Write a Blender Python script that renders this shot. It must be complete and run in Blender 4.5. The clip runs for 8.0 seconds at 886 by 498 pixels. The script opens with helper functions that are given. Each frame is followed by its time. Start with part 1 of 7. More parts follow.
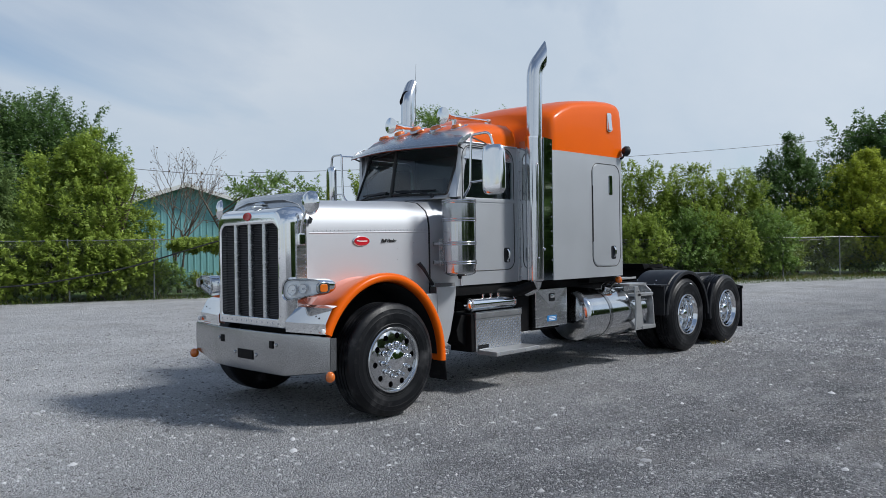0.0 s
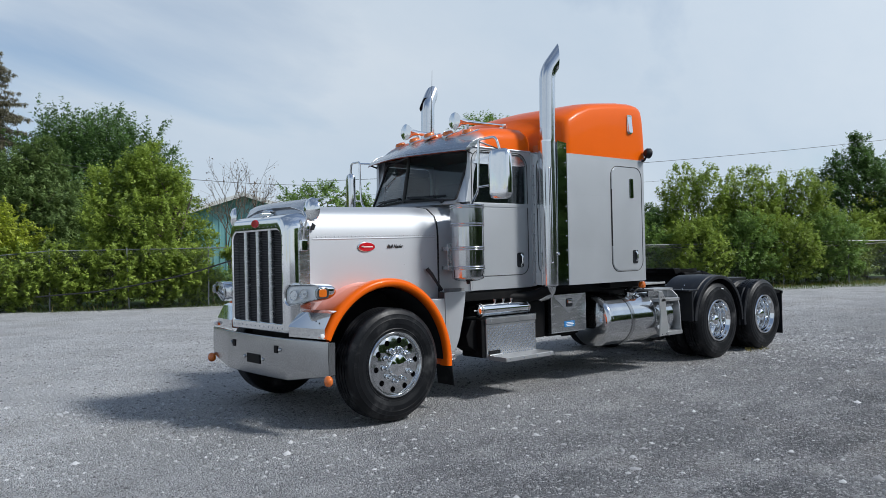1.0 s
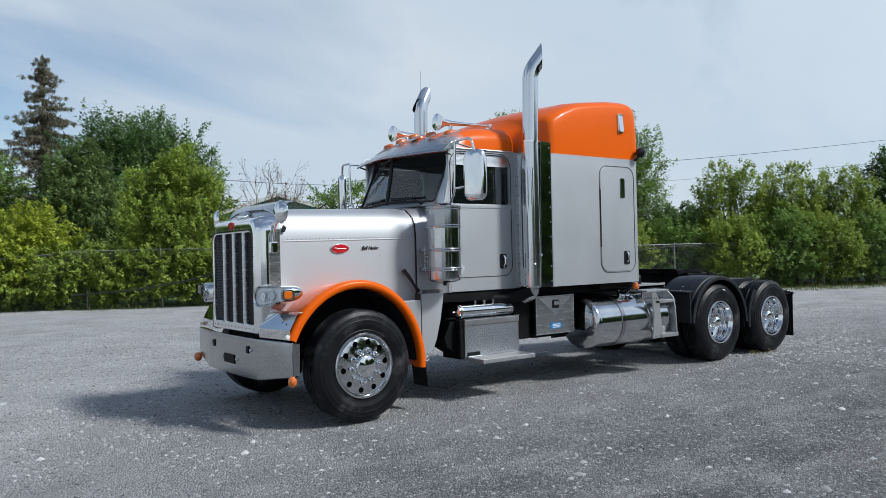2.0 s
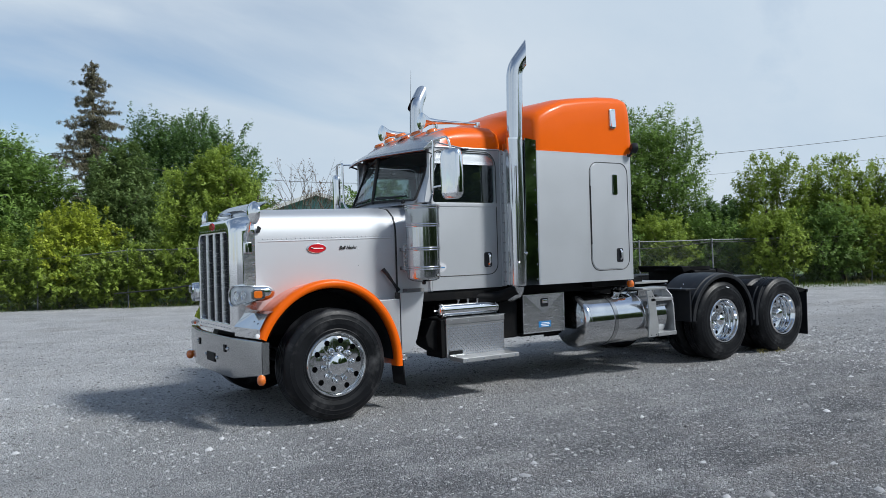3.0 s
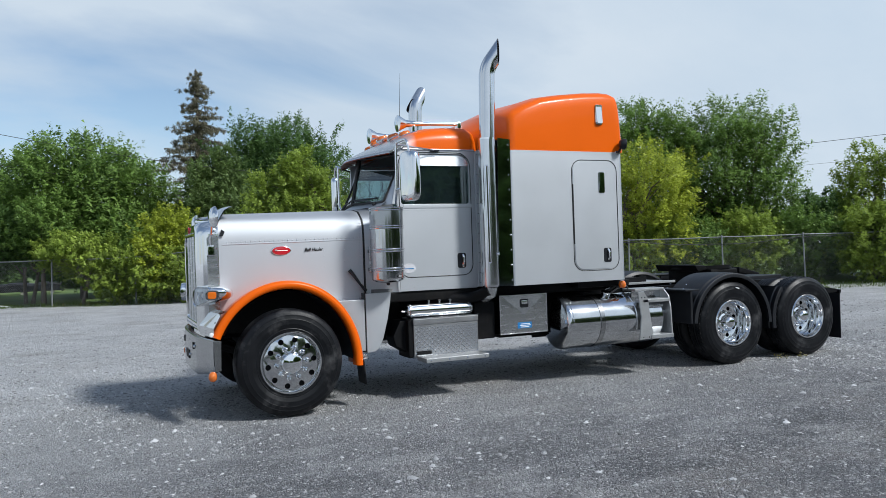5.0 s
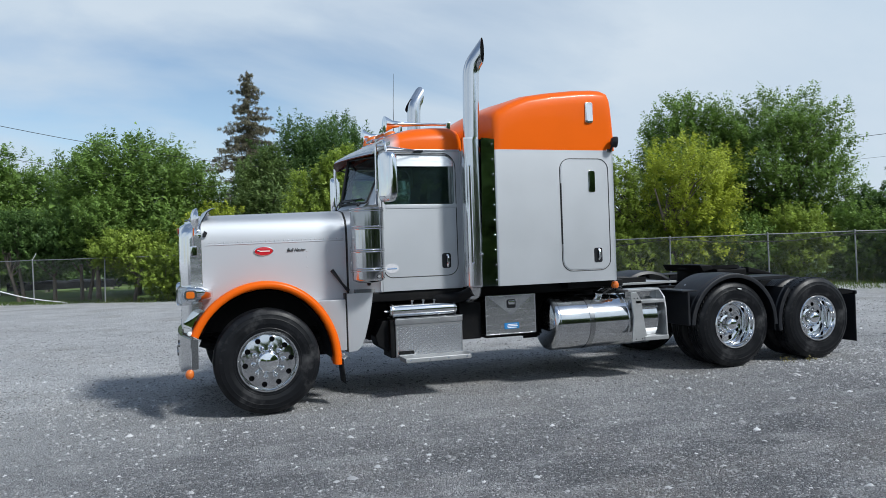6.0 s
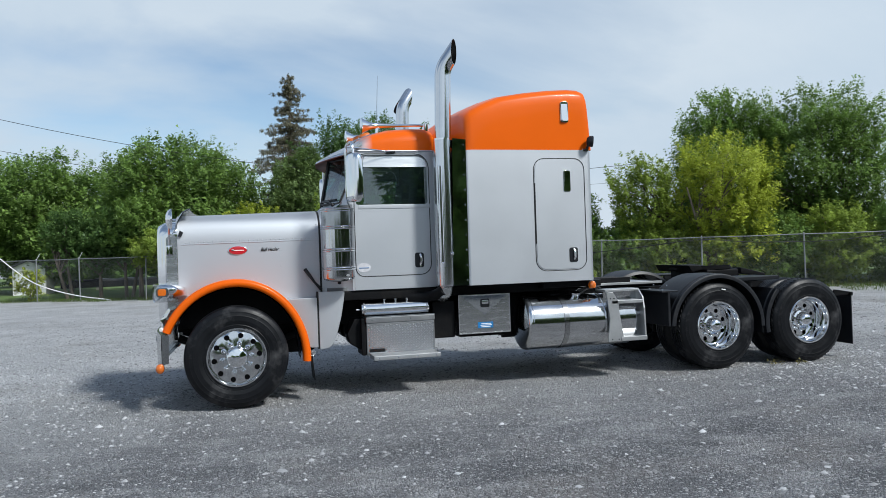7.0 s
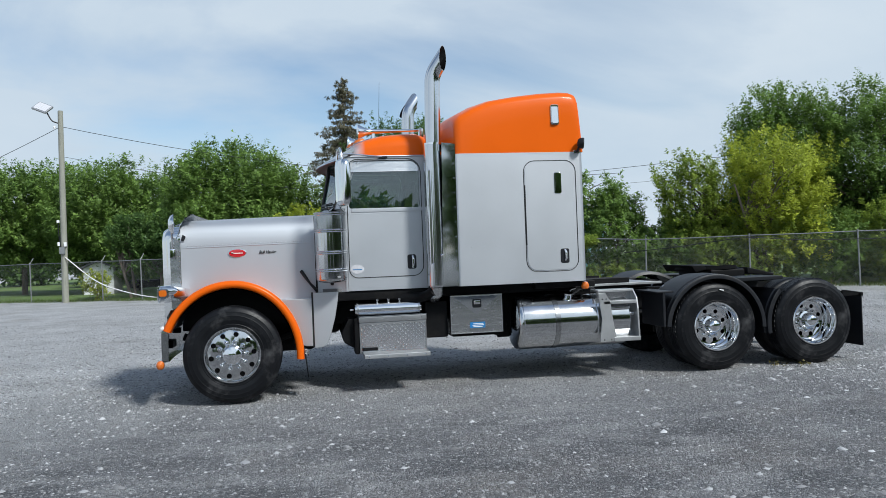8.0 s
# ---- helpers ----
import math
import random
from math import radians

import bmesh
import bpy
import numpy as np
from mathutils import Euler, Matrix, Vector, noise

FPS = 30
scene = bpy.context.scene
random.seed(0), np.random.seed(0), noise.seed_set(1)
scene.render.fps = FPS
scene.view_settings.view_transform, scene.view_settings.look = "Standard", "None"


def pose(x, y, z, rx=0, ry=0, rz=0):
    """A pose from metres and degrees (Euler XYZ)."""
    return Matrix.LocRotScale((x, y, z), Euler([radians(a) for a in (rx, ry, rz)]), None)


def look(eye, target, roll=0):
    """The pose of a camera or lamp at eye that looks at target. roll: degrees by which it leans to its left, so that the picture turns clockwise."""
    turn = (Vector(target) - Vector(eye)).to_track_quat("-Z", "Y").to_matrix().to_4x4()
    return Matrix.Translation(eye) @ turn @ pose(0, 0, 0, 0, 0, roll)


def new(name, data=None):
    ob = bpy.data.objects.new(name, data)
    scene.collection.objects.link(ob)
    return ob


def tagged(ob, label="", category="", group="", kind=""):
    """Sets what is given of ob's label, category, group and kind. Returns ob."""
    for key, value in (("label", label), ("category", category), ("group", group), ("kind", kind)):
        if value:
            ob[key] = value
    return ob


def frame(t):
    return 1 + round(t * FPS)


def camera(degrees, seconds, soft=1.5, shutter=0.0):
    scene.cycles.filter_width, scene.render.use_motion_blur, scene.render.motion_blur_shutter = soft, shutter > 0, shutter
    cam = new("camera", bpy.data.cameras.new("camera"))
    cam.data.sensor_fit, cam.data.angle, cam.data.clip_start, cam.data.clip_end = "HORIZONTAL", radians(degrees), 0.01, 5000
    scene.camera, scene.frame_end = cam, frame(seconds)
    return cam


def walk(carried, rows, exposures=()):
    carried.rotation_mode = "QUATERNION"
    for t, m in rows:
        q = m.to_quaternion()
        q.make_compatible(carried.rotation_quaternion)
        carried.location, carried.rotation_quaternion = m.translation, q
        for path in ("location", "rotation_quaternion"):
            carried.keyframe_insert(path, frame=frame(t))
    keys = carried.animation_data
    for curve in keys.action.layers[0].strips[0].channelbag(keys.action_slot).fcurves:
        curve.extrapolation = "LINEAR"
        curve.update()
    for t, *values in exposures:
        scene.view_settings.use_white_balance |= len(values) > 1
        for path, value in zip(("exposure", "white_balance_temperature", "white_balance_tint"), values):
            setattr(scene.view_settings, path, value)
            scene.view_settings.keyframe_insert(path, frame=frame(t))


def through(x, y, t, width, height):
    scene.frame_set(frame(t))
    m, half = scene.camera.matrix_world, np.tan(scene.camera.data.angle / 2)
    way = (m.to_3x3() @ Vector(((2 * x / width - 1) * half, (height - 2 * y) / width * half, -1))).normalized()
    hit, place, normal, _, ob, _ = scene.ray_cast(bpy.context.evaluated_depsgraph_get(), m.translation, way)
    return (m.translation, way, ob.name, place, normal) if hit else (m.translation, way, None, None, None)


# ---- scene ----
cam = camera(60.3, 8.0, soft=0.65)
PATH = [
    (0, (-4.708, -6.509, 1.571), (-3.286, -5.103, 1.564), -0.9),
    (0.5, (-4.552, -6.738, 1.558), (-3.203, -5.262, 1.564), -1.3),
    (1, (-4.277, -6.911, 1.544), (-2.978, -5.39, 1.558), -1.3),
    (2.5, (-3.382, -7.622, 1.561), (-2.235, -5.983, 1.571), -1.5),
    (3, (-3.051, -7.835, 1.56), (-1.967, -6.154, 1.568), -1.7),
    (3.5, (-2.699, -8.115, 1.582), (-1.712, -6.376, 1.589), -1.8),
    (4, (-2.329, -8.288, 1.564), (-1.397, -6.519, 1.572), -1.8),
    (4.5, (-2.001, -8.494, 1.568), (-1.125, -6.696, 1.575), -1.9),
    (6, (-0.838, -8.988, 1.587), (-0.177, -7.101, 1.588), -2.0),
    (6.5, (-0.403, -9.213, 1.577), (0.175, -7.298, 1.58), -2.0),
    (7, (0.019, -9.356, 1.554), (0.544, -7.426, 1.559), -1.9),
    (7.5, (0.428, -9.564, 1.554), (0.887, -7.617, 1.558), -2.1),
    (8, (0.832, -9.761, 1.557), (1.184, -7.792, 1.565), -2.2),
]
walk(cam, [(t, look(eye, target, roll)) for t, eye, target, roll in PATH], [(0.0, -0.15, 6300, 9), (0.5, -0.07, 6280, 8), (1.0, -0.06, 6270, 8), (2.5, -0.04, 6250, 7), (4.5, 0.03, 6200, 7), (8.0, 0.02, 6220, 6)])


# ---- world, sun, exposure ----
SUN_WAY = Vector((0.62, -0.83, 1.0)).normalized()      # from the ground towards the sun
SUN_ELEVATION = math.asin(SUN_WAY.z)
SUN_AZIMUTH = math.atan2(SUN_WAY.x, SUN_WAY.y)         # clockwise from +y

SUN_GLOW = 0.3

world = bpy.data.worlds.new("hazy_summer_sky")
scene.world = world
world.use_nodes = True
wt = world.node_tree
wt.nodes.clear()


def wnode(kind, **sets):
    n = wt.nodes.new(kind)
    for k, v in sets.items():
        n.inputs[k].default_value = v
    return n


w_out = wnode("ShaderNodeOutputWorld")
w_sky = wnode("ShaderNodeTexSky")
w_sky.sky_type = "NISHITA"
w_sky.sun_disc = False
w_sky.sun_elevation = SUN_ELEVATION
w_sky.sun_rotation = SUN_AZIMUTH
w_sky.air_density, w_sky.dust_density, w_sky.ozone_density = 1.0, 0.4, 1.5
w_gain = wnode("ShaderNodeMix")
w_gain.data_type, w_gain.blend_type = "RGBA", "MULTIPLY"
w_gain.inputs[0].default_value = 1.0
w_gain.inputs[7].default_value = (0.125, 0.125, 0.125, 1)
wt.links.new(w_sky.outputs[0], w_gain.inputs[6])
# thin cloud sheet, laid out on a flat ceiling overhead
w_co = wnode("ShaderNodeTexCoord")
w_sep = wnode("ShaderNodeSeparateXYZ")
wt.links.new(w_co.outputs["Generated"], w_sep.inputs[0])
w_lift = wnode("ShaderNodeMath")
w_lift.operation = "MAXIMUM"
w_lift.inputs[1].default_value = 0.0
wt.links.new(w_sep.outputs[2], w_lift.inputs[0])
w_add = wnode("ShaderNodeMath")
w_add.operation = "ADD"
w_add.inputs[1].default_value = 0.45
wt.links.new(w_lift.outputs[0], w_add.inputs[0])
w_flat = wnode("ShaderNodeCombineXYZ")
for n, ax in enumerate("xy"):
    w_div = wnode("ShaderNodeMath")
    w_div.operation = "DIVIDE"
    wt.links.new(w_sep.outputs[n], w_div.inputs[0])
    wt.links.new(w_add.outputs[0], w_div.inputs[1])
    wt.links.new(w_div.outputs[0], w_flat.inputs[n])
w_map = wnode("ShaderNodeMapping")
w_map.inputs["Rotation"].default_value = (0, 0, radians(-38))
w_map.inputs["Scale"].default_value = (0.5, 0.75, 1.0)
w_map.inputs["Location"].default_value = (1.7, 0.4, 0.0)
wt.links.new(w_flat.outputs[0], w_map.inputs[0])
w_cloud = wnode("ShaderNodeTexNoise", Scale=2.1, Detail=8.0, Roughness=0.52, Distortion=0.4)
wt.links.new(w_map.outputs[0], w_cloud.inputs["Vector"])
w_ramp = wnode("ShaderNodeValToRGB")
w_ramp.color_ramp.elements[0].position, w_ramp.color_ramp.elements[0].color = 0.37, (0.12, 0.12, 0.12, 1)
w_ramp.color_ramp.elements[1].position, w_ramp.color_ramp.elements[1].color = 0.575, (0.97, 0.97, 0.97, 1)
# a long clear gap in the sheet, low to the north, with frayed edges
w_off = wnode("ShaderNodeVectorMath")
w_off.operation = "SUBTRACT"
w_off.inputs[1].default_value = (-0.08, 0.97, 0.215)
wt.links.new(w_co.outputs["Generated"], w_off.inputs[0])
w_long = wnode("ShaderNodeVectorMath")
w_long.operation = "MULTIPLY"
w_long.inputs[1].default_value = (2.9, 1.1, 17.0)
wt.links.new(w_off.outputs[0], w_long.inputs[0])
w_gap = wnode("ShaderNodeVectorMath")
w_gap.operation = "LENGTH"
wt.links.new(w_long.outputs[0], w_gap.inputs[0])
w_open = wnode("ShaderNodeMapRange")
w_open.interpolation_type = "SMOOTHSTEP"
w_open.inputs[1].default_value, w_open.inputs[2].default_value = 0.35, 1.5
w_open.inputs[3].default_value, w_open.inputs[4].default_value = -0.13, 0.07
wt.links.new(w_gap.outputs["Value"], w_open.inputs[0])
w_cover = wnode("ShaderNodeMath")
w_cover.operation = "ADD"
# the sheet looks thinner overhead than aslant
w_thin = wnode("ShaderNodeMapRange")
w_thin.inputs[1].default_value, w_thin.inputs[2].default_value = 0.34, 0.75
w_thin.inputs[3].default_value, w_thin.inputs[4].default_value = 0.0, -0.22
wt.links.new(w_sep.outputs[2], w_thin.inputs[0])
w_sheet = wnode("ShaderNodeMath")
w_sheet.operation = "ADD"
wt.links.new(w_cloud.outputs[0], w_sheet.inputs[0])
wt.links.new(w_thin.outputs[0], w_sheet.inputs[1])
wt.links.new(w_sheet.outputs[0], w_cover.inputs[0])
wt.links.new(w_open.outputs[0], w_cover.inputs[1])
wt.links.new(w_cover.outputs[0], w_ramp.inputs[0])
w_shade = wnode("ShaderNodeTexNoise", Scale=2.8, Detail=8.0, Roughness=0.58)
wt.links.new(w_map.outputs[0], w_shade.inputs["Vector"])
w_white = wnode("ShaderNodeMix")
w_white.data_type = "RGBA"
w_white.inputs[6].default_value = (0.50, 0.61, 0.74, 1)
w_white.inputs[7].default_value = (0.79, 0.83, 0.88, 1)
wt.links.new(w_shade.outputs[0], w_white.inputs[0])
# haze and cloud shine more strongly towards the sun
w_dot = wnode("ShaderNodeVectorMath")
w_dot.operation = "DOT_PRODUCT"
w_dot.inputs[1].default_value = tuple(SUN_WAY)
wt.links.new(w_co.outputs["Generated"], w_dot.inputs[0])
w_near = wnode("ShaderNodeMapRange")
w_near.inputs[1].default_value, w_near.inputs[2].default_value = -0.1, 1.0
wt.links.new(w_dot.outputs["Value"], w_near.inputs[0])
w_pow = wnode("ShaderNodeMath")
w_pow.operation = "POWER"
w_pow.inputs[1].default_value = 1.6
wt.links.new(w_near.outputs[0], w_pow.inputs[0])
w_shine = wnode("ShaderNodeMath")
w_shine.operation = "MULTIPLY_ADD"
w_shine.inputs[1].default_value = SUN_GLOW
w_shine.inputs[2].default_value = 1.0
wt.links.new(w_pow.outputs[0], w_shine.inputs[0])
w_lit = wnode("ShaderNodeVectorMath")
w_lit.operation = "SCALE"
wt.links.new(w_white.outputs[2], w_lit.inputs[0])
wt.links.new(w_shine.outputs[0], w_lit.inputs["Scale"])
w_mix = wnode("ShaderNodeMix")
w_mix.data_type = "RGBA"
wt.links.new(w_ramp.outputs[0], w_mix.inputs[0])
wt.links.new(w_gain.outputs[2], w_mix.inputs[6])
wt.links.new(w_lit.outputs[0], w_mix.inputs[7])
w_bg = wnode("ShaderNodeBackground", Strength=0.96)
wt.links.new(w_mix.outputs[2], w_bg.inputs[0])
wt.links.new(w_bg.outputs[0], w_out.inputs[0])

sun = new("sun", bpy.data.lights.new("sun", "SUN"))
sun.data.energy, sun.data.angle, sun.data.color = 4.1, radians(8.5), (1.0, 0.97, 0.93)
sun.matrix_world = look(SUN_WAY * 60, (0, 0, 0))
scene.view_settings.exposure = 0.0


# ---- materials ----
def material(name, base, rough=0.5, metal=0.0, var=0.12, scale=4.0, fine=60.0, bump=0.0, coat=0.0, rough_var=0.1, glass=0.0,
             stretch=(1, 1, 1), stain=None, stain_at=(0.55, 0.75), spec=0.5):
    """A surface with two scales of variation in colour and roughness, fine relief, and stains of another colour."""
    m = bpy.data.materials.new(name)
    m.use_nodes = True
    nt = m.node_tree
    p = nt.nodes["Principled BSDF"]
    co = nt.nodes.new("ShaderNodeTexCoord")
    mp = nt.nodes.new("ShaderNodeMapping")
    mp.inputs["Scale"].default_value = stretch
    nt.links.new(co.outputs["Object"], mp.inputs[0])
    big = nt.nodes.new("ShaderNodeTexNoise")
    big.inputs["Scale"].default_value, big.inputs["Detail"].default_value = scale, 4
    nt.links.new(mp.outputs[0], big.inputs["Vector"])
    small = nt.nodes.new("ShaderNodeTexNoise")
    small.inputs["Scale"].default_value, small.inputs["Detail"].default_value = fine, 3
    nt.links.new(mp.outputs[0], small.inputs["Vector"])
    mean = nt.nodes.new("ShaderNodeMath")
    mean.operation = "MULTIPLY_ADD"
    mean.inputs[1].default_value = 0.35
    nt.links.new(small.outputs[0], mean.inputs[0])
    half = nt.nodes.new("ShaderNodeMath")
    half.operation = "MULTIPLY"
    half.inputs[1].default_value = 0.65
    nt.links.new(big.outputs[0], half.inputs[0])
    nt.links.new(half.outputs[0], mean.inputs[2])
    mix = nt.nodes.new("ShaderNodeMix")
    mix.data_type = "RGBA"
    spread = nt.nodes.new("ShaderNodeMapRange")
    spread.inputs[1].default_value, spread.inputs[2].default_value = 0.3, 0.7
    nt.links.new(mean.outputs[0], spread.inputs[0])
    nt.links.new(spread.outputs[0], mix.inputs[0])
    mix.inputs[6].default_value = (*[c * (1 - var) for c in base], 1)
    mix.inputs[7].default_value = (*[min(1, c * (1 + var)) for c in base], 1)
    col = mix.outputs[2]
    if stain:
        dirt = nt.nodes.new("ShaderNodeTexNoise")
        dirt.inputs["Scale"].default_value, dirt.inputs["Detail"].default_value = scale * 0.6, 8
        dirt.inputs["Roughness"].default_value = 0.65
        nt.links.new(mp.outputs[0], dirt.inputs["Vector"])
        ramp = nt.nodes.new("ShaderNodeMapRange")
        ramp.inputs[1].default_value, ramp.inputs[2].default_value = stain_at
        nt.links.new(dirt.outputs[0], ramp.inputs[0])
        mix2 = nt.nodes.new("ShaderNodeMix")
        mix2.data_type = "RGBA"
        nt.links.new(ramp.outputs[0], mix2.inputs[0])
        nt.links.new(col, mix2.inputs[6])
        mix2.inputs[7].default_value = (*stain, 1)
        col = mix2.outputs[2]
    nt.links.new(col, p.inputs["Base Color"])
    rr = nt.nodes.new("ShaderNodeMapRange")
    rr.inputs[3].default_value, rr.inputs[4].default_value = max(0.02, rough - rough_var), min(1, rough + rough_var)
    nt.links.new(mean.outputs[0], rr.inputs[0])
    nt.links.new(rr.outputs[0], p.inputs["Roughness"])
    p.inputs["Metallic"].default_value = metal
    p.inputs["Coat Weight"].default_value = coat
    p.inputs["Coat Roughness"].default_value = 0.04
    p.inputs["Transmission Weight"].default_value = glass
    p.inputs["Specular IOR Level"].default_value = spec
    if bump:
        b = nt.nodes.new("ShaderNodeBump")
        b.inputs["Strength"].default_value, b.inputs["Distance"].default_value = bump, 0.004
        nt.links.new(small.outputs[0], b.inputs["Height"])
        nt.links.new(b.outputs[0], p.inputs["Normal"])
    return m


SILVER_RGB, ORANGE_RGB = (0.522, 0.542, 0.570), (0.70, 0.110, 0.003)
silver = material("silver_metallic_paint", SILVER_RGB, 0.52, 0.92, 0.06, 1.6, 900, coat=0.02, rough_var=0.05, spec=0.35)
orange = material("orange_gloss_paint", ORANGE_RGB, 0.30, 0.0, 0.05, 1.5, 500, coat=0.12, rough_var=0.05, spec=0.15)
chrome = material("polished_chrome", (0.78, 0.79, 0.80), 0.06, 1.0, 0.05, 3, 90, rough_var=0.04)
stack_chrome = material("weathered_chrome", (0.66, 0.67, 0.69), 0.15, 1.0, 0.06, 3, 90, rough_var=0.05)
canister_steel = material("darker_polished_stainless", (0.58, 0.59, 0.60), 0.11, 1.0, 0.10, 5, 90, rough_var=0.04)
steel = material("brushed_stainless", (0.56, 0.57, 0.58), 0.26, 1.0, 0.10, 4, 120, rough_var=0.08, stretch=(1, 1, 6))
mirror_steel = material("mirror_stainless", (0.70, 0.71, 0.72), 0.03, 1.0, 0.05, 3, 90, rough_var=0.015)
dark_mirror = material("dark_glossy_panel", (0.60, 0.63, 0.64), 0.045, 1.0, 0.15, 3, 60, rough_var=0.04, stain=(0.20, 0.20, 0.20), stain_at=(0.62, 0.80))
tread_steel = material("tread_plate_base", (0.33, 0.335, 0.345), 0.40, 0.85, 0.15, 6, 90)
dull_steel = material("dull_stainless", (0.38, 0.385, 0.39), 0.19, 1.0, 0.14, 3, 80, rough_var=0.1)
aluminium = material("polished_aluminium", (0.60, 0.61, 0.62), 0.115, 1.0, 0.10, 5, 70, rough_var=0.07)
cast_alu = material("matt_aluminium", (0.44, 0.45, 0.46), 0.42, 0.75, 0.12, 6, 90, rough_var=0.1)
rubber = material("tyre_rubber", (0.0060, 0.0066, 0.0082), 0.42, 0.0, 0.35, 7, 60, bump=0.2, rough_var=0.2, stain=(0.050, 0.050, 0.052), stain_at=(0.52, 0.72), spec=0.2)
black_plastic = material("black_moulded_plastic", (0.0085, 0.0098, 0.0130), 0.46, 0.0, 0.2, 6, 120, bump=0.12, stain=(0.024, 0.024, 0.025), spec=0.35)
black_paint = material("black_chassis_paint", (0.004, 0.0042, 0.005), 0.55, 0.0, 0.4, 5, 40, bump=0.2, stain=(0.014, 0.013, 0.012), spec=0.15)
grille_mesh = material("dark_grille_mesh", (0.05, 0.05, 0.055), 0.4, 0.6, 0.2, 6, 200)
trim_black = material("black_rubber_seal", (0.012, 0.012, 0.012), 0.55)
amber = material("amber_lens", (0.66, 0.15, 0.012), 0.12, 0.0, 0.05, 8, 60, coat=0.8, glass=0.15)
lens_clear = material("clear_lamp_lens", (0.85, 0.87, 0.88), 0.05, 0.0, 0.02, 8, 60, glass=0.9)
lamp_silver = material("bright_lamp_reflector", (0.95, 0.96, 0.97), 0.30, 0.15, 0.06, 8, 60)
badge_red = material("red_enamel", (0.45, 0.012, 0.02), 0.2, 0.0, 0.1, 9, 80, coat=0.8)
# dark red stands for the visor's orange underside in shade
visor_shade_red = material("shaded_orange_visor_paint", (0.22, 0.032, 0.006), 0.5, 0.0, 0.15, 5, 80)
white_paint = material("white_marking", (0.8, 0.8, 0.8), 0.4)
sticker_grey = material("faded_sticker", (0.52, 0.52, 0.55), 0.5, 0.0, 0.15, 30, 90)
blue_label = material("blue_label", (0.015, 0.16, 0.40), 0.4)
dark_ink = material("black_lettering", (0.02, 0.02, 0.02), 0.4)
seat_cloth = material("dark_seat_cloth", (0.09, 0.09, 0.10), 0.8, bump=0.3)
headliner = material("grey_cab_trim", (0.16, 0.165, 0.17), 0.8)


def glass_material(name, tint, film=0.0, index=1.6):
    """Thin pane: tinted see-through, mirror gloss, and a pale veil for the sky's sheen."""
    m = bpy.data.materials.new(name)
    m.use_nodes = True
    nt = m.node_tree
    nt.nodes.clear()
    out = nt.nodes.new("ShaderNodeOutputMaterial")
    clear = nt.nodes.new("ShaderNodeBsdfTransparent")
    clear.inputs[0].default_value = (*tint, 1)
    gloss = nt.nodes.new("ShaderNodeBsdfGlossy")
    gloss.inputs["Color"].default_value = (0.95, 0.97, 1.0, 1)
    gloss.inputs["Roughness"].default_value = 0.01
    fres = nt.nodes.new("ShaderNodeFresnel")
    fres.inputs[0].default_value = index
    mix = nt.nodes.new("ShaderNodeMixShader")
    nt.links.new(fres.outputs[0], mix.inputs[0])
    # flat blue-green veil: sky sheen and haze put into the pane's colour
    sky_veil = nt.nodes.new("ShaderNodeBsdfDiffuse")
    sky_veil.inputs[0].default_value = (0.36, 0.54, 0.60, 1)
    veil = nt.nodes.new("ShaderNodeMixShader")
    veil.inputs[0].default_value = film
    nt.links.new(clear.outputs[0], veil.inputs[1])
    nt.links.new(sky_veil.outputs[0], veil.inputs[2])
    nt.links.new(veil.outputs[0], mix.inputs[1])
    nt.links.new(gloss.outputs[0], mix.inputs[2])
    nt.links.new(mix.outputs[0], out.inputs[0])
    return m


windscreen_glass = glass_material("windscreen_glass", (0.80, 0.92, 0.92), 0.018)
tinted_glass = glass_material("tinted_side_glass", (0.52, 0.62, 0.60), 0.012, 1.95)
lamp_cover = glass_material("clear_lamp_cover", (0.96, 0.97, 0.98), 0.0, 1.3)


def fender_paint():
    """Orange lip that is airbrushed into the silver of the bonnet."""
    m = orange.copy()
    m.name = "orange_to_silver_fade"
    nt = m.node_tree
    p = nt.nodes["Principled BSDF"]
    at = nt.nodes.new("ShaderNodeAttribute")
    at.attribute_name = "fade"
    old = p.inputs["Base Color"].links[0].from_socket
    mix = nt.nodes.new("ShaderNodeMix")
    mix.data_type = "RGBA"
    nt.links.new(at.outputs["Fac"], mix.inputs[0])
    nt.links.new(old, mix.inputs[6])
    mix.inputs[7].default_value = (*SILVER_RGB, 1)
    nt.links.new(mix.outputs[2], p.inputs["Base Color"])
    met = nt.nodes.new("ShaderNodeMath")
    met.operation = "MULTIPLY"
    met.inputs[1].default_value = 0.92
    nt.links.new(at.outputs["Fac"], met.inputs[0])
    nt.links.new(met.outputs[0], p.inputs["Metallic"])
    dull = nt.nodes.new("ShaderNodeMix")
    nt.links.new(at.outputs["Fac"], dull.inputs[0])
    nt.links.new(p.inputs["Roughness"].links[0].from_socket, dull.inputs[2])
    dull.inputs[3].default_value = 0.62
    nt.links.new(dull.outputs[0], p.inputs["Roughness"])
    p.inputs["Coat Weight"].default_value = 0.03
    return m


faded = fender_paint()


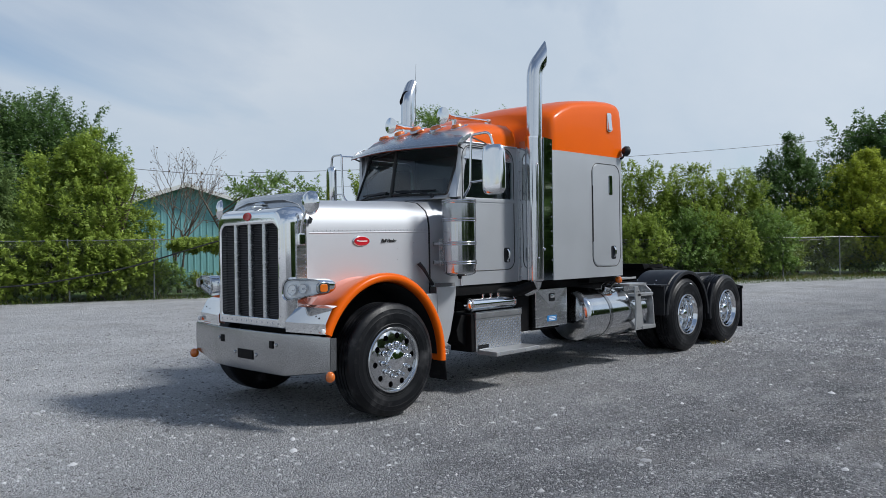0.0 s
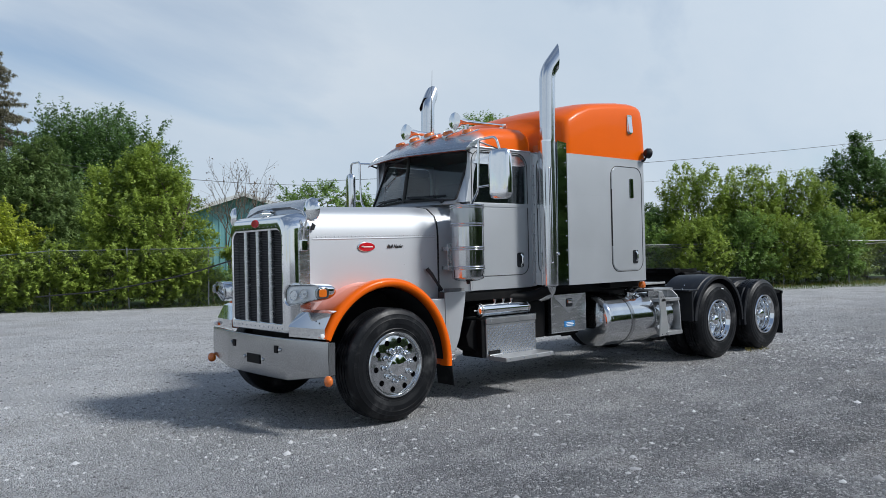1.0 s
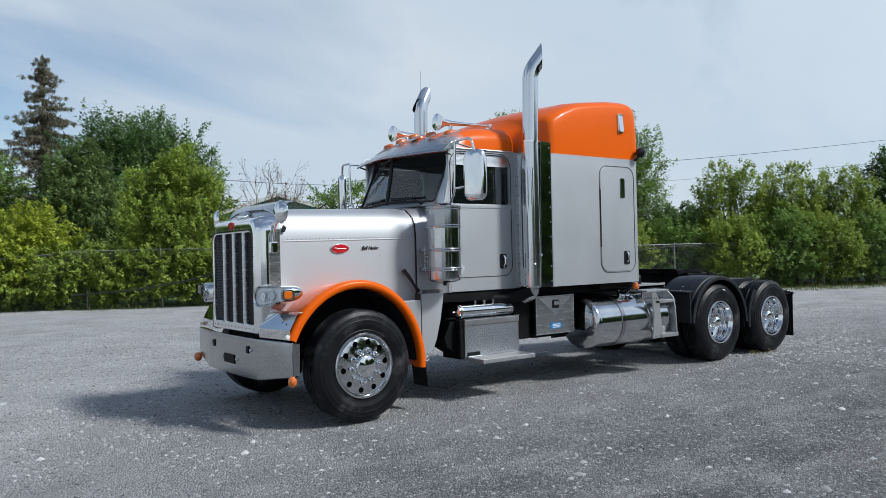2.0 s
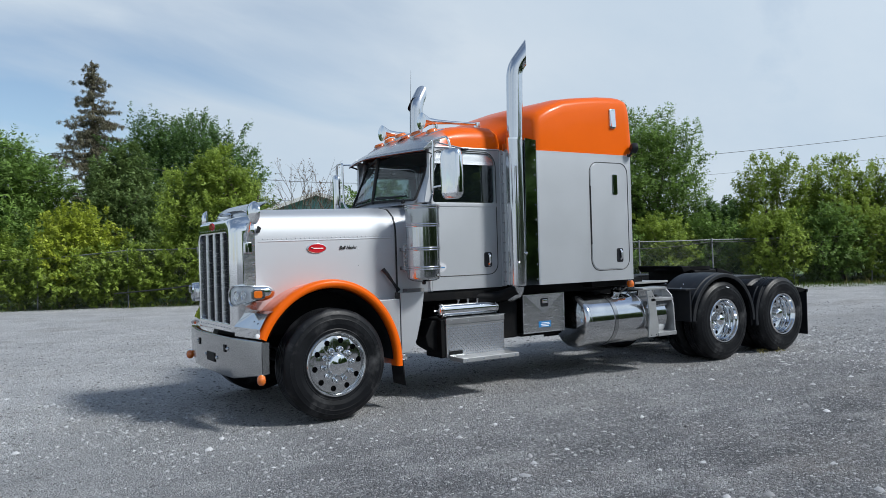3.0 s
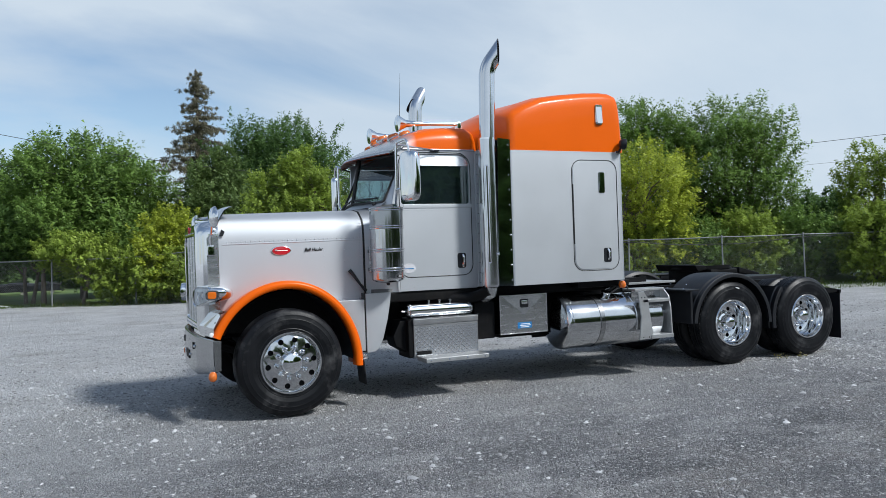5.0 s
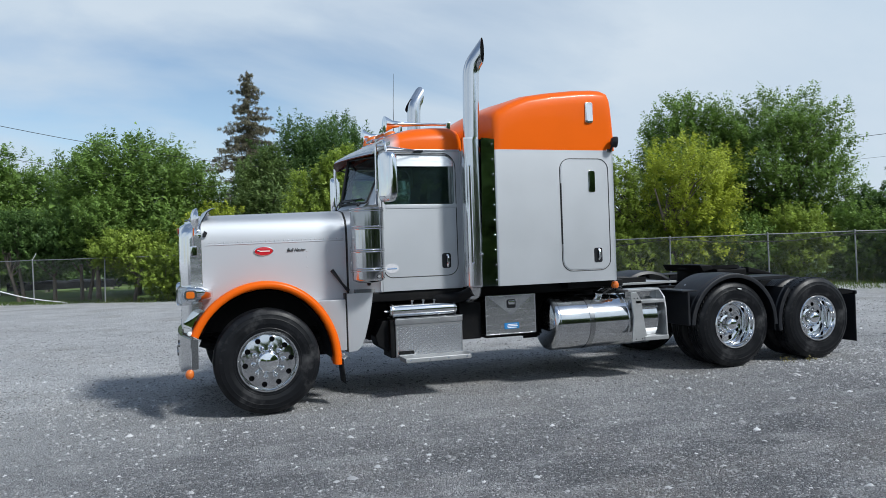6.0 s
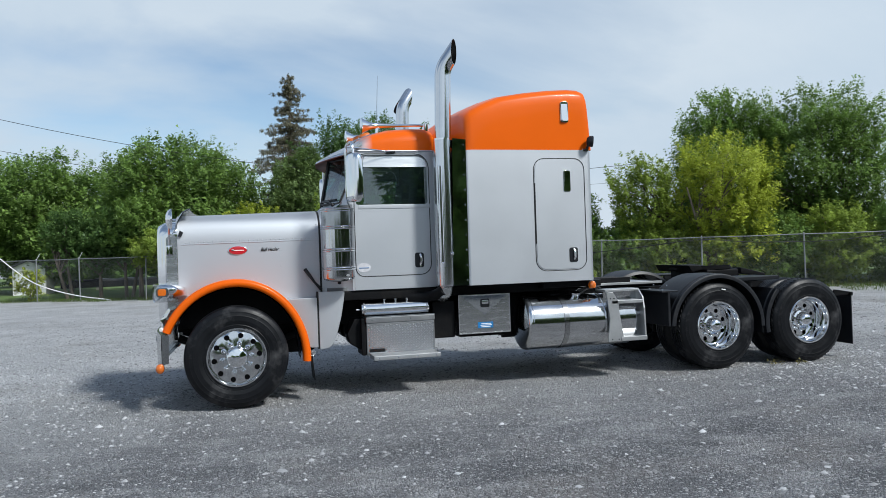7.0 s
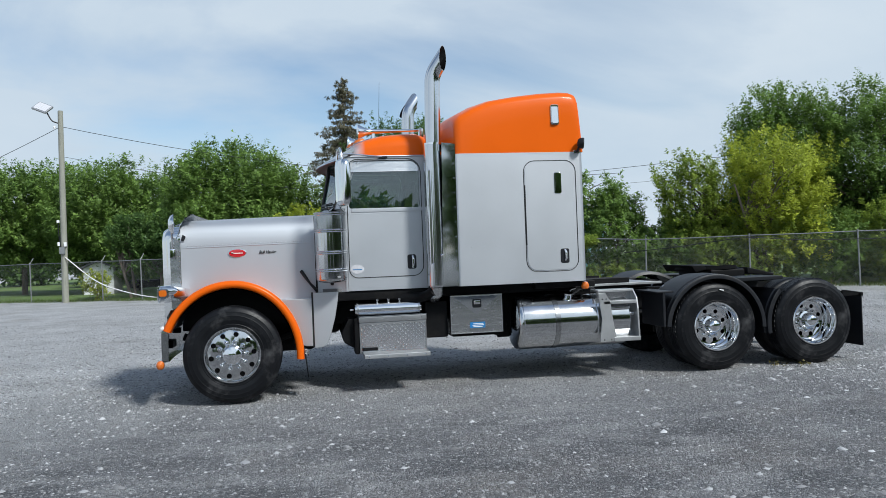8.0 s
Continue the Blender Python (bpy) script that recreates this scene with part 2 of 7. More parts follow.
def foliage(name, dark, light, through=0.40, toned=True):
    """Leaves lit from both sides. Their colour follows the shoot, the patch of the crown and the single blade."""
    m = bpy.data.materials.new(name)
    m.use_nodes = True
    nt = m.node_tree
    nt.nodes.clear()
    out = nt.nodes.new("ShaderNodeOutputMaterial")
    geo = nt.nodes.new("ShaderNodeNewGeometry")
    co = nt.nodes.new("ShaderNodeTexCoord")
    patch = nt.nodes.new("ShaderNodeTexNoise")
    patch.inputs["Scale"].default_value, patch.inputs["Detail"].default_value = 0.9, 3
    nt.links.new(co.outputs["Object"], patch.inputs["Vector"])
    mean = nt.nodes.new("ShaderNodeMath")
    mean.operation = "MULTIPLY_ADD"
    mean.inputs[1].default_value = 0.12 if toned else 0.5
    mean.inputs[2].default_value = -0.05
    nt.links.new(geo.outputs["Random Per Island"], mean.inputs[0])
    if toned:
        # tone is lower in the crown's middle: shade put into leaf colour
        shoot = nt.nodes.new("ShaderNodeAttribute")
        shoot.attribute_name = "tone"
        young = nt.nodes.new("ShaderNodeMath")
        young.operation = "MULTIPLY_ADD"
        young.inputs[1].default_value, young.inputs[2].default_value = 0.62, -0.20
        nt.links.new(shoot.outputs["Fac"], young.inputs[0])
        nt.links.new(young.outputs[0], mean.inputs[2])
    both = nt.nodes.new("ShaderNodeMath")
    both.operation = "MULTIPLY_ADD"
    both.inputs[1].default_value = 0.6
    nt.links.new(patch.outputs[0], both.inputs[0])
    nt.links.new(mean.outputs[0], both.inputs[2])
    mix = nt.nodes.new("ShaderNodeMix")
    mix.data_type = "RGBA"
    mix.inputs[6].default_value = (*dark, 1)
    mix.inputs[7].default_value = (*light, 1)
    nt.links.new(both.outputs[0], mix.inputs[0])
    p = nt.nodes.new("ShaderNodeBsdfPrincipled")
    p.inputs["Roughness"].default_value = 0.5
    p.inputs["Specular IOR Level"].default_value = 0.35
    tr = nt.nodes.new("ShaderNodeBsdfTranslucent")
    nt.links.new(mix.outputs[2], p.inputs["Base Color"])
    nt.links.new(mix.outputs[2], tr.inputs[0])
    ms = nt.nodes.new("ShaderNodeMixShader")
    ms.inputs[0].default_value = through
    nt.links.new(p.outputs[0], ms.inputs[1])
    nt.links.new(tr.outputs[0], ms.inputs[2])
    nt.links.new(ms.outputs[0], out.inputs[0])
    return m


leaf_dark = foliage("dark_maple_leaves", (0.046, 0.094, 0.027), (0.190, 0.315, 0.088))
leaf_mid = foliage("green_leaves", (0.060, 0.112, 0.027), (0.310, 0.470, 0.105))
leaf_light = foliage("light_green_leaves", (0.112, 0.168, 0.030), (0.455, 0.575, 0.102))
leaf_yellow = foliage("yellow_green_leaves", (0.190, 0.240, 0.028), (0.620, 0.690, 0.090))
leaf_grey = foliage("grey_green_leaves", (0.078, 0.125, 0.038), (0.265, 0.370, 0.120))
needles = foliage("spruce_needles", (0.058, 0.066, 0.040), (0.205, 0.180, 0.110), 0.2, False)
dry_leaf = foliage("dry_brown_leaves", (0.110, 0.075, 0.050), (0.240, 0.165, 0.110), 0.44, False)
grass_mat = foliage("mown_grass", (0.060, 0.110, 0.018), (0.150, 0.210, 0.045), 0.44, False)
weed_mat = foliage("dry_weeds", (0.110, 0.110, 0.030), (0.330, 0.270, 0.100), 0.44, False)
bark = material("grey_brown_bark", (0.13, 0.105, 0.085), 0.9, 0, 0.35, 3, 30, bump=0.6, stretch=(4, 4, 0.6))
galvanised = material("galvanised_steel", (0.22, 0.23, 0.235), 0.5, 0.4, 0.15, 4, 60)
pole_wood = material("weathered_pole_wood", (0.25, 0.25, 0.21), 0.85, 0, 0.25, 3, 40, bump=0.4, stretch=(6, 6, 0.5))
teal_paint = material("faded_teal_siding", (0.200, 0.430, 0.455), 0.6, 0, 0.14, 0.8, 12, stain=(0.33, 0.46, 0.46), stain_at=(0.58, 0.85))
roof_metal = material("grey_shed_roof", (0.48, 0.49, 0.50), 0.5, 0.2, 0.15, 1, 20)
far_white = material("white_siding", (0.72, 0.72, 0.70), 0.6, 0, 0.06, 1, 12)
far_roof = material("dark_shingles", (0.10, 0.10, 0.11), 0.85, 0, 0.2, 1, 20)
cable_black = material("black_cable", (0.015, 0.015, 0.016), 0.5)


def gravel_material():
    """Crushed limestone: dusty pale in the open, darker where it is driven and damp, with chips of many greys."""
    m = bpy.data.materials.new("crushed_stone")
    m.use_nodes = True
    nt = m.node_tree
    p = nt.nodes["Principled BSDF"]
    co = nt.nodes.new("ShaderNodeTexCoord")

    def noise_at(scale, detail, rough=0.6):
        n = nt.nodes.new("ShaderNodeTexNoise")
        n.inputs["Scale"].default_value, n.inputs["Detail"].default_value, n.inputs["Roughness"].default_value = scale, detail, rough
        nt.links.new(co.outputs["Object"], n.inputs["Vector"])
        return n.outputs[0]

    def mixed(fac, a, b):
        n = nt.nodes.new("ShaderNodeMix")
        n.data_type = "RGBA"
        nt.links.new(fac, n.inputs[0])
        for i, v in ((6, a), (7, b)):
            if isinstance(v, tuple):
                n.inputs[i].default_value = (*v, 1)
            else:
                nt.links.new(v, n.inputs[i])
        return n.outputs[2]

    def ranged(v, lo, hi, a=0.0, b=1.0):
        n = nt.nodes.new("ShaderNodeMapRange")
        n.inputs[1].default_value, n.inputs[2].default_value, n.inputs[3].default_value, n.inputs[4].default_value = lo, hi, a, b
        nt.links.new(v, n.inputs[0])
        return n.outputs[0]

    # dusty area ahead of the truck and round the edge of the yard
    sep = nt.nodes.new("ShaderNodeSeparateXYZ")
    nt.links.new(co.outputs["Object"], sep.inputs[0])
    wide = nt.nodes.new("ShaderNodeMath")
    wide.operation = "ABSOLUTE"
    nt.links.new(sep.outputs[0], wide.inputs[0])
    skewed = nt.nodes.new("ShaderNodeMath")
    skewed.operation = "MULTIPLY_ADD"
    skewed.inputs[1].default_value = -0.36
    nt.links.new(sep.outputs[0], skewed.inputs[0])
    nt.links.new(sep.outputs[1], skewed.inputs[2])
    along = nt.nodes.new("ShaderNodeMath")
    along.operation = "MULTIPLY_ADD"
    along.inputs[1].default_value = 0.37
    nt.links.new(wide.outputs[0], along.inputs[0])
    nt.links.new(skewed.outputs[0], along.inputs[2])
    wobble = nt.nodes.new("ShaderNodeMath")
    wobble.operation = "MULTIPLY_ADD"
    wobble.inputs[1].default_value = 5.0
    nt.links.new(noise_at(0.35, 6), wobble.inputs[0])
    nt.links.new(along.outputs[0], wobble.inputs[2])
    dusty = ranged(wobble.outputs[0], -0.8, 5.4)
    cells = nt.nodes.new("ShaderNodeTexVoronoi")
    cells.inputs["Scale"].default_value = 75
    warp = nt.nodes.new("ShaderNodeTexNoise")
    warp.inputs["Scale"].default_value, warp.inputs["Detail"].default_value = 22, 4
    nt.links.new(co.outputs["Object"], warp.inputs["Vector"])
    shove = nt.nodes.new("ShaderNodeVectorMath")
    shove.operation = "MULTIPLY_ADD"
    shove.inputs[1].default_value = (0.05, 0.05, 0.0)
    nt.links.new(warp.outputs["Color"], shove.inputs[0])
    nt.links.new(co.outputs["Object"], shove.inputs[2])
    nt.links.new(shove.outputs[0], cells.inputs["Vector"])
    chips = nt.nodes.new("ShaderNodeSeparateColor")
    nt.links.new(cells.outputs["Color"], chips.inputs[0])
    dark = mixed(ranged(noise_at(1.1, 6), 0.35, 0.65), (0.146, 0.149, 0.159), (0.290, 0.294, 0.308))
    pale = mixed(ranged(noise_at(0.8, 6), 0.35, 0.65), (0.57, 0.573, 0.585), (0.78, 0.78, 0.79))
    body = mixed(dusty, dark, pale)
    # brownish earth showing through, and driven streaks of finer dust
    body = mixed(ranged(noise_at(0.55, 5), 0.52, 0.72, 0.0, 0.45), body, (0.300, 0.262, 0.222))
    lane = nt.nodes.new("ShaderNodeMapping")
    lane.inputs["Rotation"].default_value = (0, 0, radians(24))
    lane.inputs["Scale"].default_value = (0.9, 1.9, 1.0)
    nt.links.new(co.outputs["Object"], lane.inputs[0])
    drift = nt.nodes.new("ShaderNodeTexNoise")
    drift.inputs["Scale"].default_value, drift.inputs["Detail"].default_value, drift.inputs["Roughness"].default_value = 1.2, 8, 0.68
    nt.links.new(lane.outputs[0], drift.inputs["Vector"])
    body = mixed(ranged(drift.outputs[0], 0.50, 0.66, 0.0, 0.55), body, (0.58, 0.58, 0.585))
    body = mixed(ranged(drift.outputs[0], 0.48, 0.34, 0.0, 0.28), body, (0.155, 0.157, 0.165))
    chip = mixed(ranged(chips.outputs[0], 0.78, 0.90), body, (0.56, 0.56, 0.57))
    # larger flat chips, some pale and some dark, strewn thinly
    big = nt.nodes.new("ShaderNodeTexVoronoi")
    big.inputs["Scale"].default_value = 36
    nt.links.new(shove.outputs[0], big.inputs["Vector"])
    bigs = nt.nodes.new("ShaderNodeSeparateColor")
    nt.links.new(big.outputs["Color"], bigs.inputs[0])
    inside = ranged(big.outputs["Distance"], 0.40, 0.46, 1.0, 0.0)
    both_of = nt.nodes.new("ShaderNodeMath")
    both_of.operation = "MULTIPLY"
    nt.links.new(inside, both_of.inputs[0])
    patchy = nt.nodes.new("ShaderNodeMath")
    patchy.operation = "MULTIPLY_ADD"
    patchy.inputs[1].default_value = 0.45
    nt.links.new(noise_at(0.9, 4), patchy.inputs[0])
    nt.links.new(bigs.outputs[0], patchy.inputs[2])
    nt.links.new(ranged(patchy.outputs[0], 1.04, 1.09), both_of.inputs[1])
    chip = mixed(both_of.outputs[0], chip, (0.60, 0.60, 0.61))
    gap = mixed(dusty, (0.07, 0.07, 0.072), (0.26, 0.26, 0.265))
    deep = mixed(ranged(chips.outputs[1], 0.0, 0.5, 0.80, 0.0), chip, gap)
    speck = mixed(ranged(noise_at(160, 3), 0.35, 0.7, 0.0, 0.5), deep, body)
    nt.links.new(speck, p.inputs["Base Color"])
    p.inputs["Roughness"].default_value = 0.85
    p.inputs["Specular IOR Level"].default_value = 0.3
    hsum = nt.nodes.new("ShaderNodeMath")
    hsum.operation = "MULTIPLY_ADD"
    hsum.inputs[1].default_value = -1.2
    nt.links.new(cells.outputs["Distance"], hsum.inputs[0])
    nt.links.new(noise_at(30, 6), hsum.inputs[2])
    b = nt.nodes.new("ShaderNodeBump")
    b.inputs["Strength"].default_value, b.inputs["Distance"].default_value = 1.0, 0.038
    nt.links.new(hsum.outputs[0], b.inputs["Height"])
    nt.links.new(b.outputs[0], p.inputs["Normal"])
    return m


gravel = gravel_material()
lawn = material("lawn", (0.10, 0.16, 0.035), 0.9, 0, 0.3, 0.5, 8, bump=0.5, stain=(0.16, 0.17, 0.06), stain_at=(0.5, 0.8))


# ---- mesh helpers ----
def part(name, bm, mat, parent=None, label="", smooth=38):
    bmesh.ops.recalc_face_normals(bm, faces=bm.faces[:])
    me = bpy.data.meshes.new(name)
    bm.to_mesh(me)
    bm.free()
    me.materials.append(mat)
    if smooth:
        me.shade_smooth()
        me.set_sharp_from_angle(angle=radians(smooth))
    ob = new(name, me)
    ob.parent = parent
    if smooth:
        ob.modifiers.new("even_normals", "WEIGHTED_NORMAL").keep_sharp = True
    if label:
        tagged(ob, label)
    return ob


def array_mesh(name, verts, faces, mat, parent=None, smooth=False):
    """A mesh from arrays: verts n x 3, faces m x k."""
    verts, faces = np.asarray(verts, np.float32), np.asarray(faces, np.int32)
    me = bpy.data.meshes.new(name)
    k = faces.shape[1]
    me.vertices.add(len(verts))
    me.vertices.foreach_set("co", verts.ravel())
    me.loops.add(faces.size)
    me.loops.foreach_set("vertex_index", faces.ravel())
    me.polygons.add(len(faces))
    me.polygons.foreach_set("loop_start", np.arange(0, faces.size, k, dtype=np.int32))
    me.update(calc_edges=True)
    me.materials.append(mat)
    if smooth:
        me.shade_smooth()
    ob = new(name, me)
    ob.parent = parent
    return ob


def box(x0, x1, y0, y1, z0, z1, bevel=0.0, bm=None, seg=2):
    own = bmesh.new()
    bmesh.ops.create_cube(own, size=1.0)
    for v in own.verts:
        v.co = Vector((x0 + (v.co.x + 0.5) * (x1 - x0), y0 + (v.co.y + 0.5) * (y1 - y0), z0 + (v.co.z + 0.5) * (z1 - z0)))
    if bevel:
        bmesh.ops.bevel(own, geom=own.edges[:], offset=bevel, segments=seg, profile=0.5, affect="EDGES")
    return joined(bm, own)


def joined(bm, own):
    """own, or own poured into bm."""
    if bm is None:
        return own
    me = bpy.data.meshes.new("pour")
    own.to_mesh(me)
    own.free()
    bm.from_mesh(me)
    bpy.data.meshes.remove(me)
    return bm


def prism(outline, y0, y1, bevel=0.0, bm=None, axes="xz"):
    """An outline in two axes, drawn out along the third from y0 to y1."""
    own = bmesh.new()
    third = ({"x", "y", "z"} - set(axes)).pop()

    def at(p, w):
        d = {axes[0]: p[0], axes[1]: p[1], third: w}
        return (d["x"], d["y"], d["z"])

    a = [own.verts.new(at(p, y0)) for p in outline]
    b = [own.verts.new(at(p, y1)) for p in outline]
    own.faces.new(a)
    own.faces.new(b[::-1])
    for i in range(len(a)):
        j = (i + 1) % len(a)
        own.faces.new((a[i], b[i], b[j], a[j]))
    bmesh.ops.recalc_face_normals(own, faces=own.faces[:])
    if bevel:
        bmesh.ops.bevel(own, geom=own.edges[:], offset=bevel, segments=2, profile=0.5, affect="EDGES")
    return joined(bm, own)


def loft(rings, closed=False, caps=(False, False), bm=None):
    """Skins rings of equal length; closed: each ring goes round."""
    own = bmesh.new()
    rows = [[own.verts.new(p) for p in r] for r in rings]
    n = len(rows[0])
    for r, s in zip(rows, rows[1:]):
        for i in range(n if closed else n - 1):
            j = (i + 1) % n
            own.faces.new((r[i], r[j], s[j], s[i]))
    if caps[0]:
        own.faces.new(rows[0][::-1])
    if caps[1]:
        own.faces.new(rows[-1])
    return joined(bm, own)


def basis(way):
    way = Vector(way).normalized()
    side = way.cross((0, 0, 1)) if abs(way.z) < 0.95 else way.cross((0, 1, 0))
    side.normalize()
    return way, side, side.cross(way)


def tube(points, radius, seg=10, caps=True, bm=None, radii=None, closed=False):
    """A round bar through points."""
    pts = [Vector(p) for p in points]
    rings, last = [], None
    for i, p in enumerate(pts):
        a, b = pts[max(i - 1, 0)], pts[min(i + 1, len(pts) - 1)]
        if closed:
            a, b = pts[i - 1], pts[(i + 1) % len(pts)]
        w, s, u = basis(b - a)
        if last is not None:
            s = (last - w * last.dot(w)).normalized()
            u = s.cross(w)
        last = s
        r = radii[i] if radii else radius
        rings.append([p + r * (math.cos(t) * s + math.sin(t) * u) for t in (2 * math.pi * k / seg for k in range(seg))])
    if closed:
        rings.append(rings[0])
    return loft(rings, True, (caps and not closed, caps and not closed), bm)


def bend(points, radius=0.05, steps=5):
    """Rounds the corners of a line of points."""
    pts = [Vector(p) for p in points]
    out = [pts[0]]
    for a, b, c in zip(pts, pts[1:], pts[2:]):
        r = min(radius, (a - b).length * 0.49, (c - b).length * 0.49)
        p, q = b + (a - b).normalized() * r, b + (c - b).normalized() * r
        for k in range(steps + 1):
            t = k / steps
            out.append(p * (1 - t) ** 2 + b * 2 * t * (1 - t) + q * t * t)
    return out + [pts[-1]]


def lathe(profile, centre, way, seg=32, bm=None, closed=False):
    """Turns a profile of (radius, distance along way) round an axis."""
    w, s, u = basis(way)
    c = Vector(centre)
    rings = []
    for k in range(seg):
        t = 2 * math.pi * k / seg
        d = math.cos(t) * s + math.sin(t) * u
        rings.append([c + d * max(r, 1e-4) + w * h for r, h in profile])
    rings.append(rings[0])
    own = loft(rings, closed)
    bmesh.ops.remove_doubles(own, verts=own.verts[:], dist=2e-4)
    return joined(bm, own)


def rod(a, b, r, seg=12, bm=None):
    return tube([a, b], r, seg, True, bm)


def rounded(x0, x1, z0, z1, r, steps=4, rs=None):
    """A rectangle's outline with round corners, anticlockwise from the lower right."""
    rs = rs or (r, r, r, r)
    out = []
    for (cx, cz, a0), q in zip((((x1, z0, -90)), (x1, z1, 0), (x0, z1, 90), (x0, z0, 180)), rs):
        ox, oz = (cx - q if cx == x1 else cx + q), (cz - q if cz == z1 else cz + q)
        for k in range(steps + 1):
            t = radians(a0 + 90 * k / steps)
            out.append((ox + q * math.cos(t), oz + q * math.sin(t)))
    return out


def hole_panel(outer, inner, y0, y1, bm=None, axes="xz"):
    """A plate with an opening: outer and inner outlines of equal length in two axes, thick from y0 to y1 in the third."""
    third = ({"x", "y", "z"} - set(axes)).pop()

    def at(p, w):
        d = {axes[0]: p[0], axes[1]: p[1], third: w}
        return (d["x"], d["y"], d["z"])

    rings = [[at(p, y0) for p in outer], [at(p, y0) for p in inner], [at(p, y1) for p in inner], [at(p, y1) for p in outer], [at(p, y0) for p in outer]]
    own = loft(rings, True)
    bmesh.ops.remove_doubles(own, verts=own.verts[:], dist=1e-5)
    return joined(bm, own)


def domes(places, way, r, bm=None, h=0.5, seg=6):
    """Small rivet heads."""
    own = bmesh.new()
    w, s, u = basis(way)
    for p in places:
        p = Vector(p)
        ring = [own.verts.new(p + r * (math.cos(t) * s + math.sin(t) * u)) for t in (2 * math.pi * k / seg for k in range(seg))]
        ring2 = [own.verts.new(p + w * r * h * 0.8 + 0.6 * r * (math.cos(t) * s + math.sin(t) * u)) for t in (2 * math.pi * k / seg for k in range(seg))]
        for k in range(seg):
            j = (k + 1) % seg
            own.faces.new((ring[k], ring[j], ring2[j], ring2[k]))
        own.faces.new(ring2)
    return joined(bm, own)


def line(a, b, n):
    a, b = Vector(a), Vector(b)
    return [a.lerp(b, k / max(1, n - 1)) for k in range(n)]


def empty(name, at=(0, 0, 0)):
    ob = new(name)
    ob.location = at
    ob.empty_display_size = 0.2
    return ob


def flipped(bm):
    """The same mesh on the truck's other side."""
    other = bm.copy()
    for v in other.verts:
        v.co.y = -v.co.y
    bmesh.ops.reverse_faces(other, faces=other.faces[:])
    return other


def both(name, bm, mat, parent, label="", smooth=38):
    """A part on the near side and its mirror image on the far side."""
    other = flipped(bm)
    made = part(name, bm, mat, parent, label, smooth), part(name, other, mat, parent, label, smooth)
    if name.endswith(("rivets", "bolts")):
        for ob in made:
            tagged(ob, kind="stuff")
    return made


# ---- ground ----
FENCE_A, FENCE_U = Vector((23.0, 8.77, 0)), Vector((-0.8817, 0.4717, 0))
FENCE_N = Vector((0.4717, 0.8817, 0))


def fence_point(s, back=0.0, z=0.0):
    """A place along the fence line; back: metres behind it."""
    p = FENCE_A + FENCE_U * s + FENCE_N * back
    return Vector((p.x, p.y, z))


def ground_height(x, y):
    if abs(x) >= 60 or abs(y) >= 60:
        return 0.0
    return 0.020 * noise.noise((x * 0.35, y * 0.35, 0.3)) + 0.008 * noise.noise((x * 1.7, y * 1.7, 5.1)) - 0.012


def ground():
    # one sheet: fine near the truck, wide cells to the horizon
    xs = np.unique(np.round(np.r_[np.linspace(-900, -30, 12), np.linspace(-30, -8, 23), np.linspace(-8, 14, 111), np.linspace(14, 50, 37), np.linspace(50, 900, 12)], 3))
    ys = np.unique(np.round(np.r_[np.linspace(-900, -30, 12), np.linspace(-30, -12, 19), np.linspace(-12, 8, 101), np.linspace(8, 40, 33), np.linspace(40, 900, 12)], 3))
    gx, gy = np.meshgrid(xs, ys)
    gz = np.zeros_like(gx)
    for i in range(gx.shape[0]):
        for j in range(gx.shape[1]):
            gz[i, j] = ground_height(gx[i, j], gy[i, j])
    n, m = gx.shape
    idx = np.arange(n * m).reshape(n, m)
    faces = np.stack([idx[:-1, :-1], idx[:-1, 1:], idx[1:, 1:], idx[1:, :-1]], -1).reshape(-1, 4)
    ob = array_mesh("ground", np.stack([gx, gy, gz], -1).reshape(-1, 3), faces, gravel, None, True)
    tagged(ob, "grey crushed stone yard with pale dusty patches", "ground", kind="structure")
    return ob


ground()


def lawn_sheet():
    pts = [fence_point(-60, 0.9, 0.02), fence_point(80, 0.9, 0.02), fence_point(80, 400, 0.02), fence_point(-60, 400, 0.02)]
    bm = bmesh.new()
    bm.faces.new([bm.verts.new(p) for p in pts])
    tagged(part("lawn", bm, lawn, None, "", 0), "mown grass behind the fence", "lawn", kind="structure")


lawn_sheet()


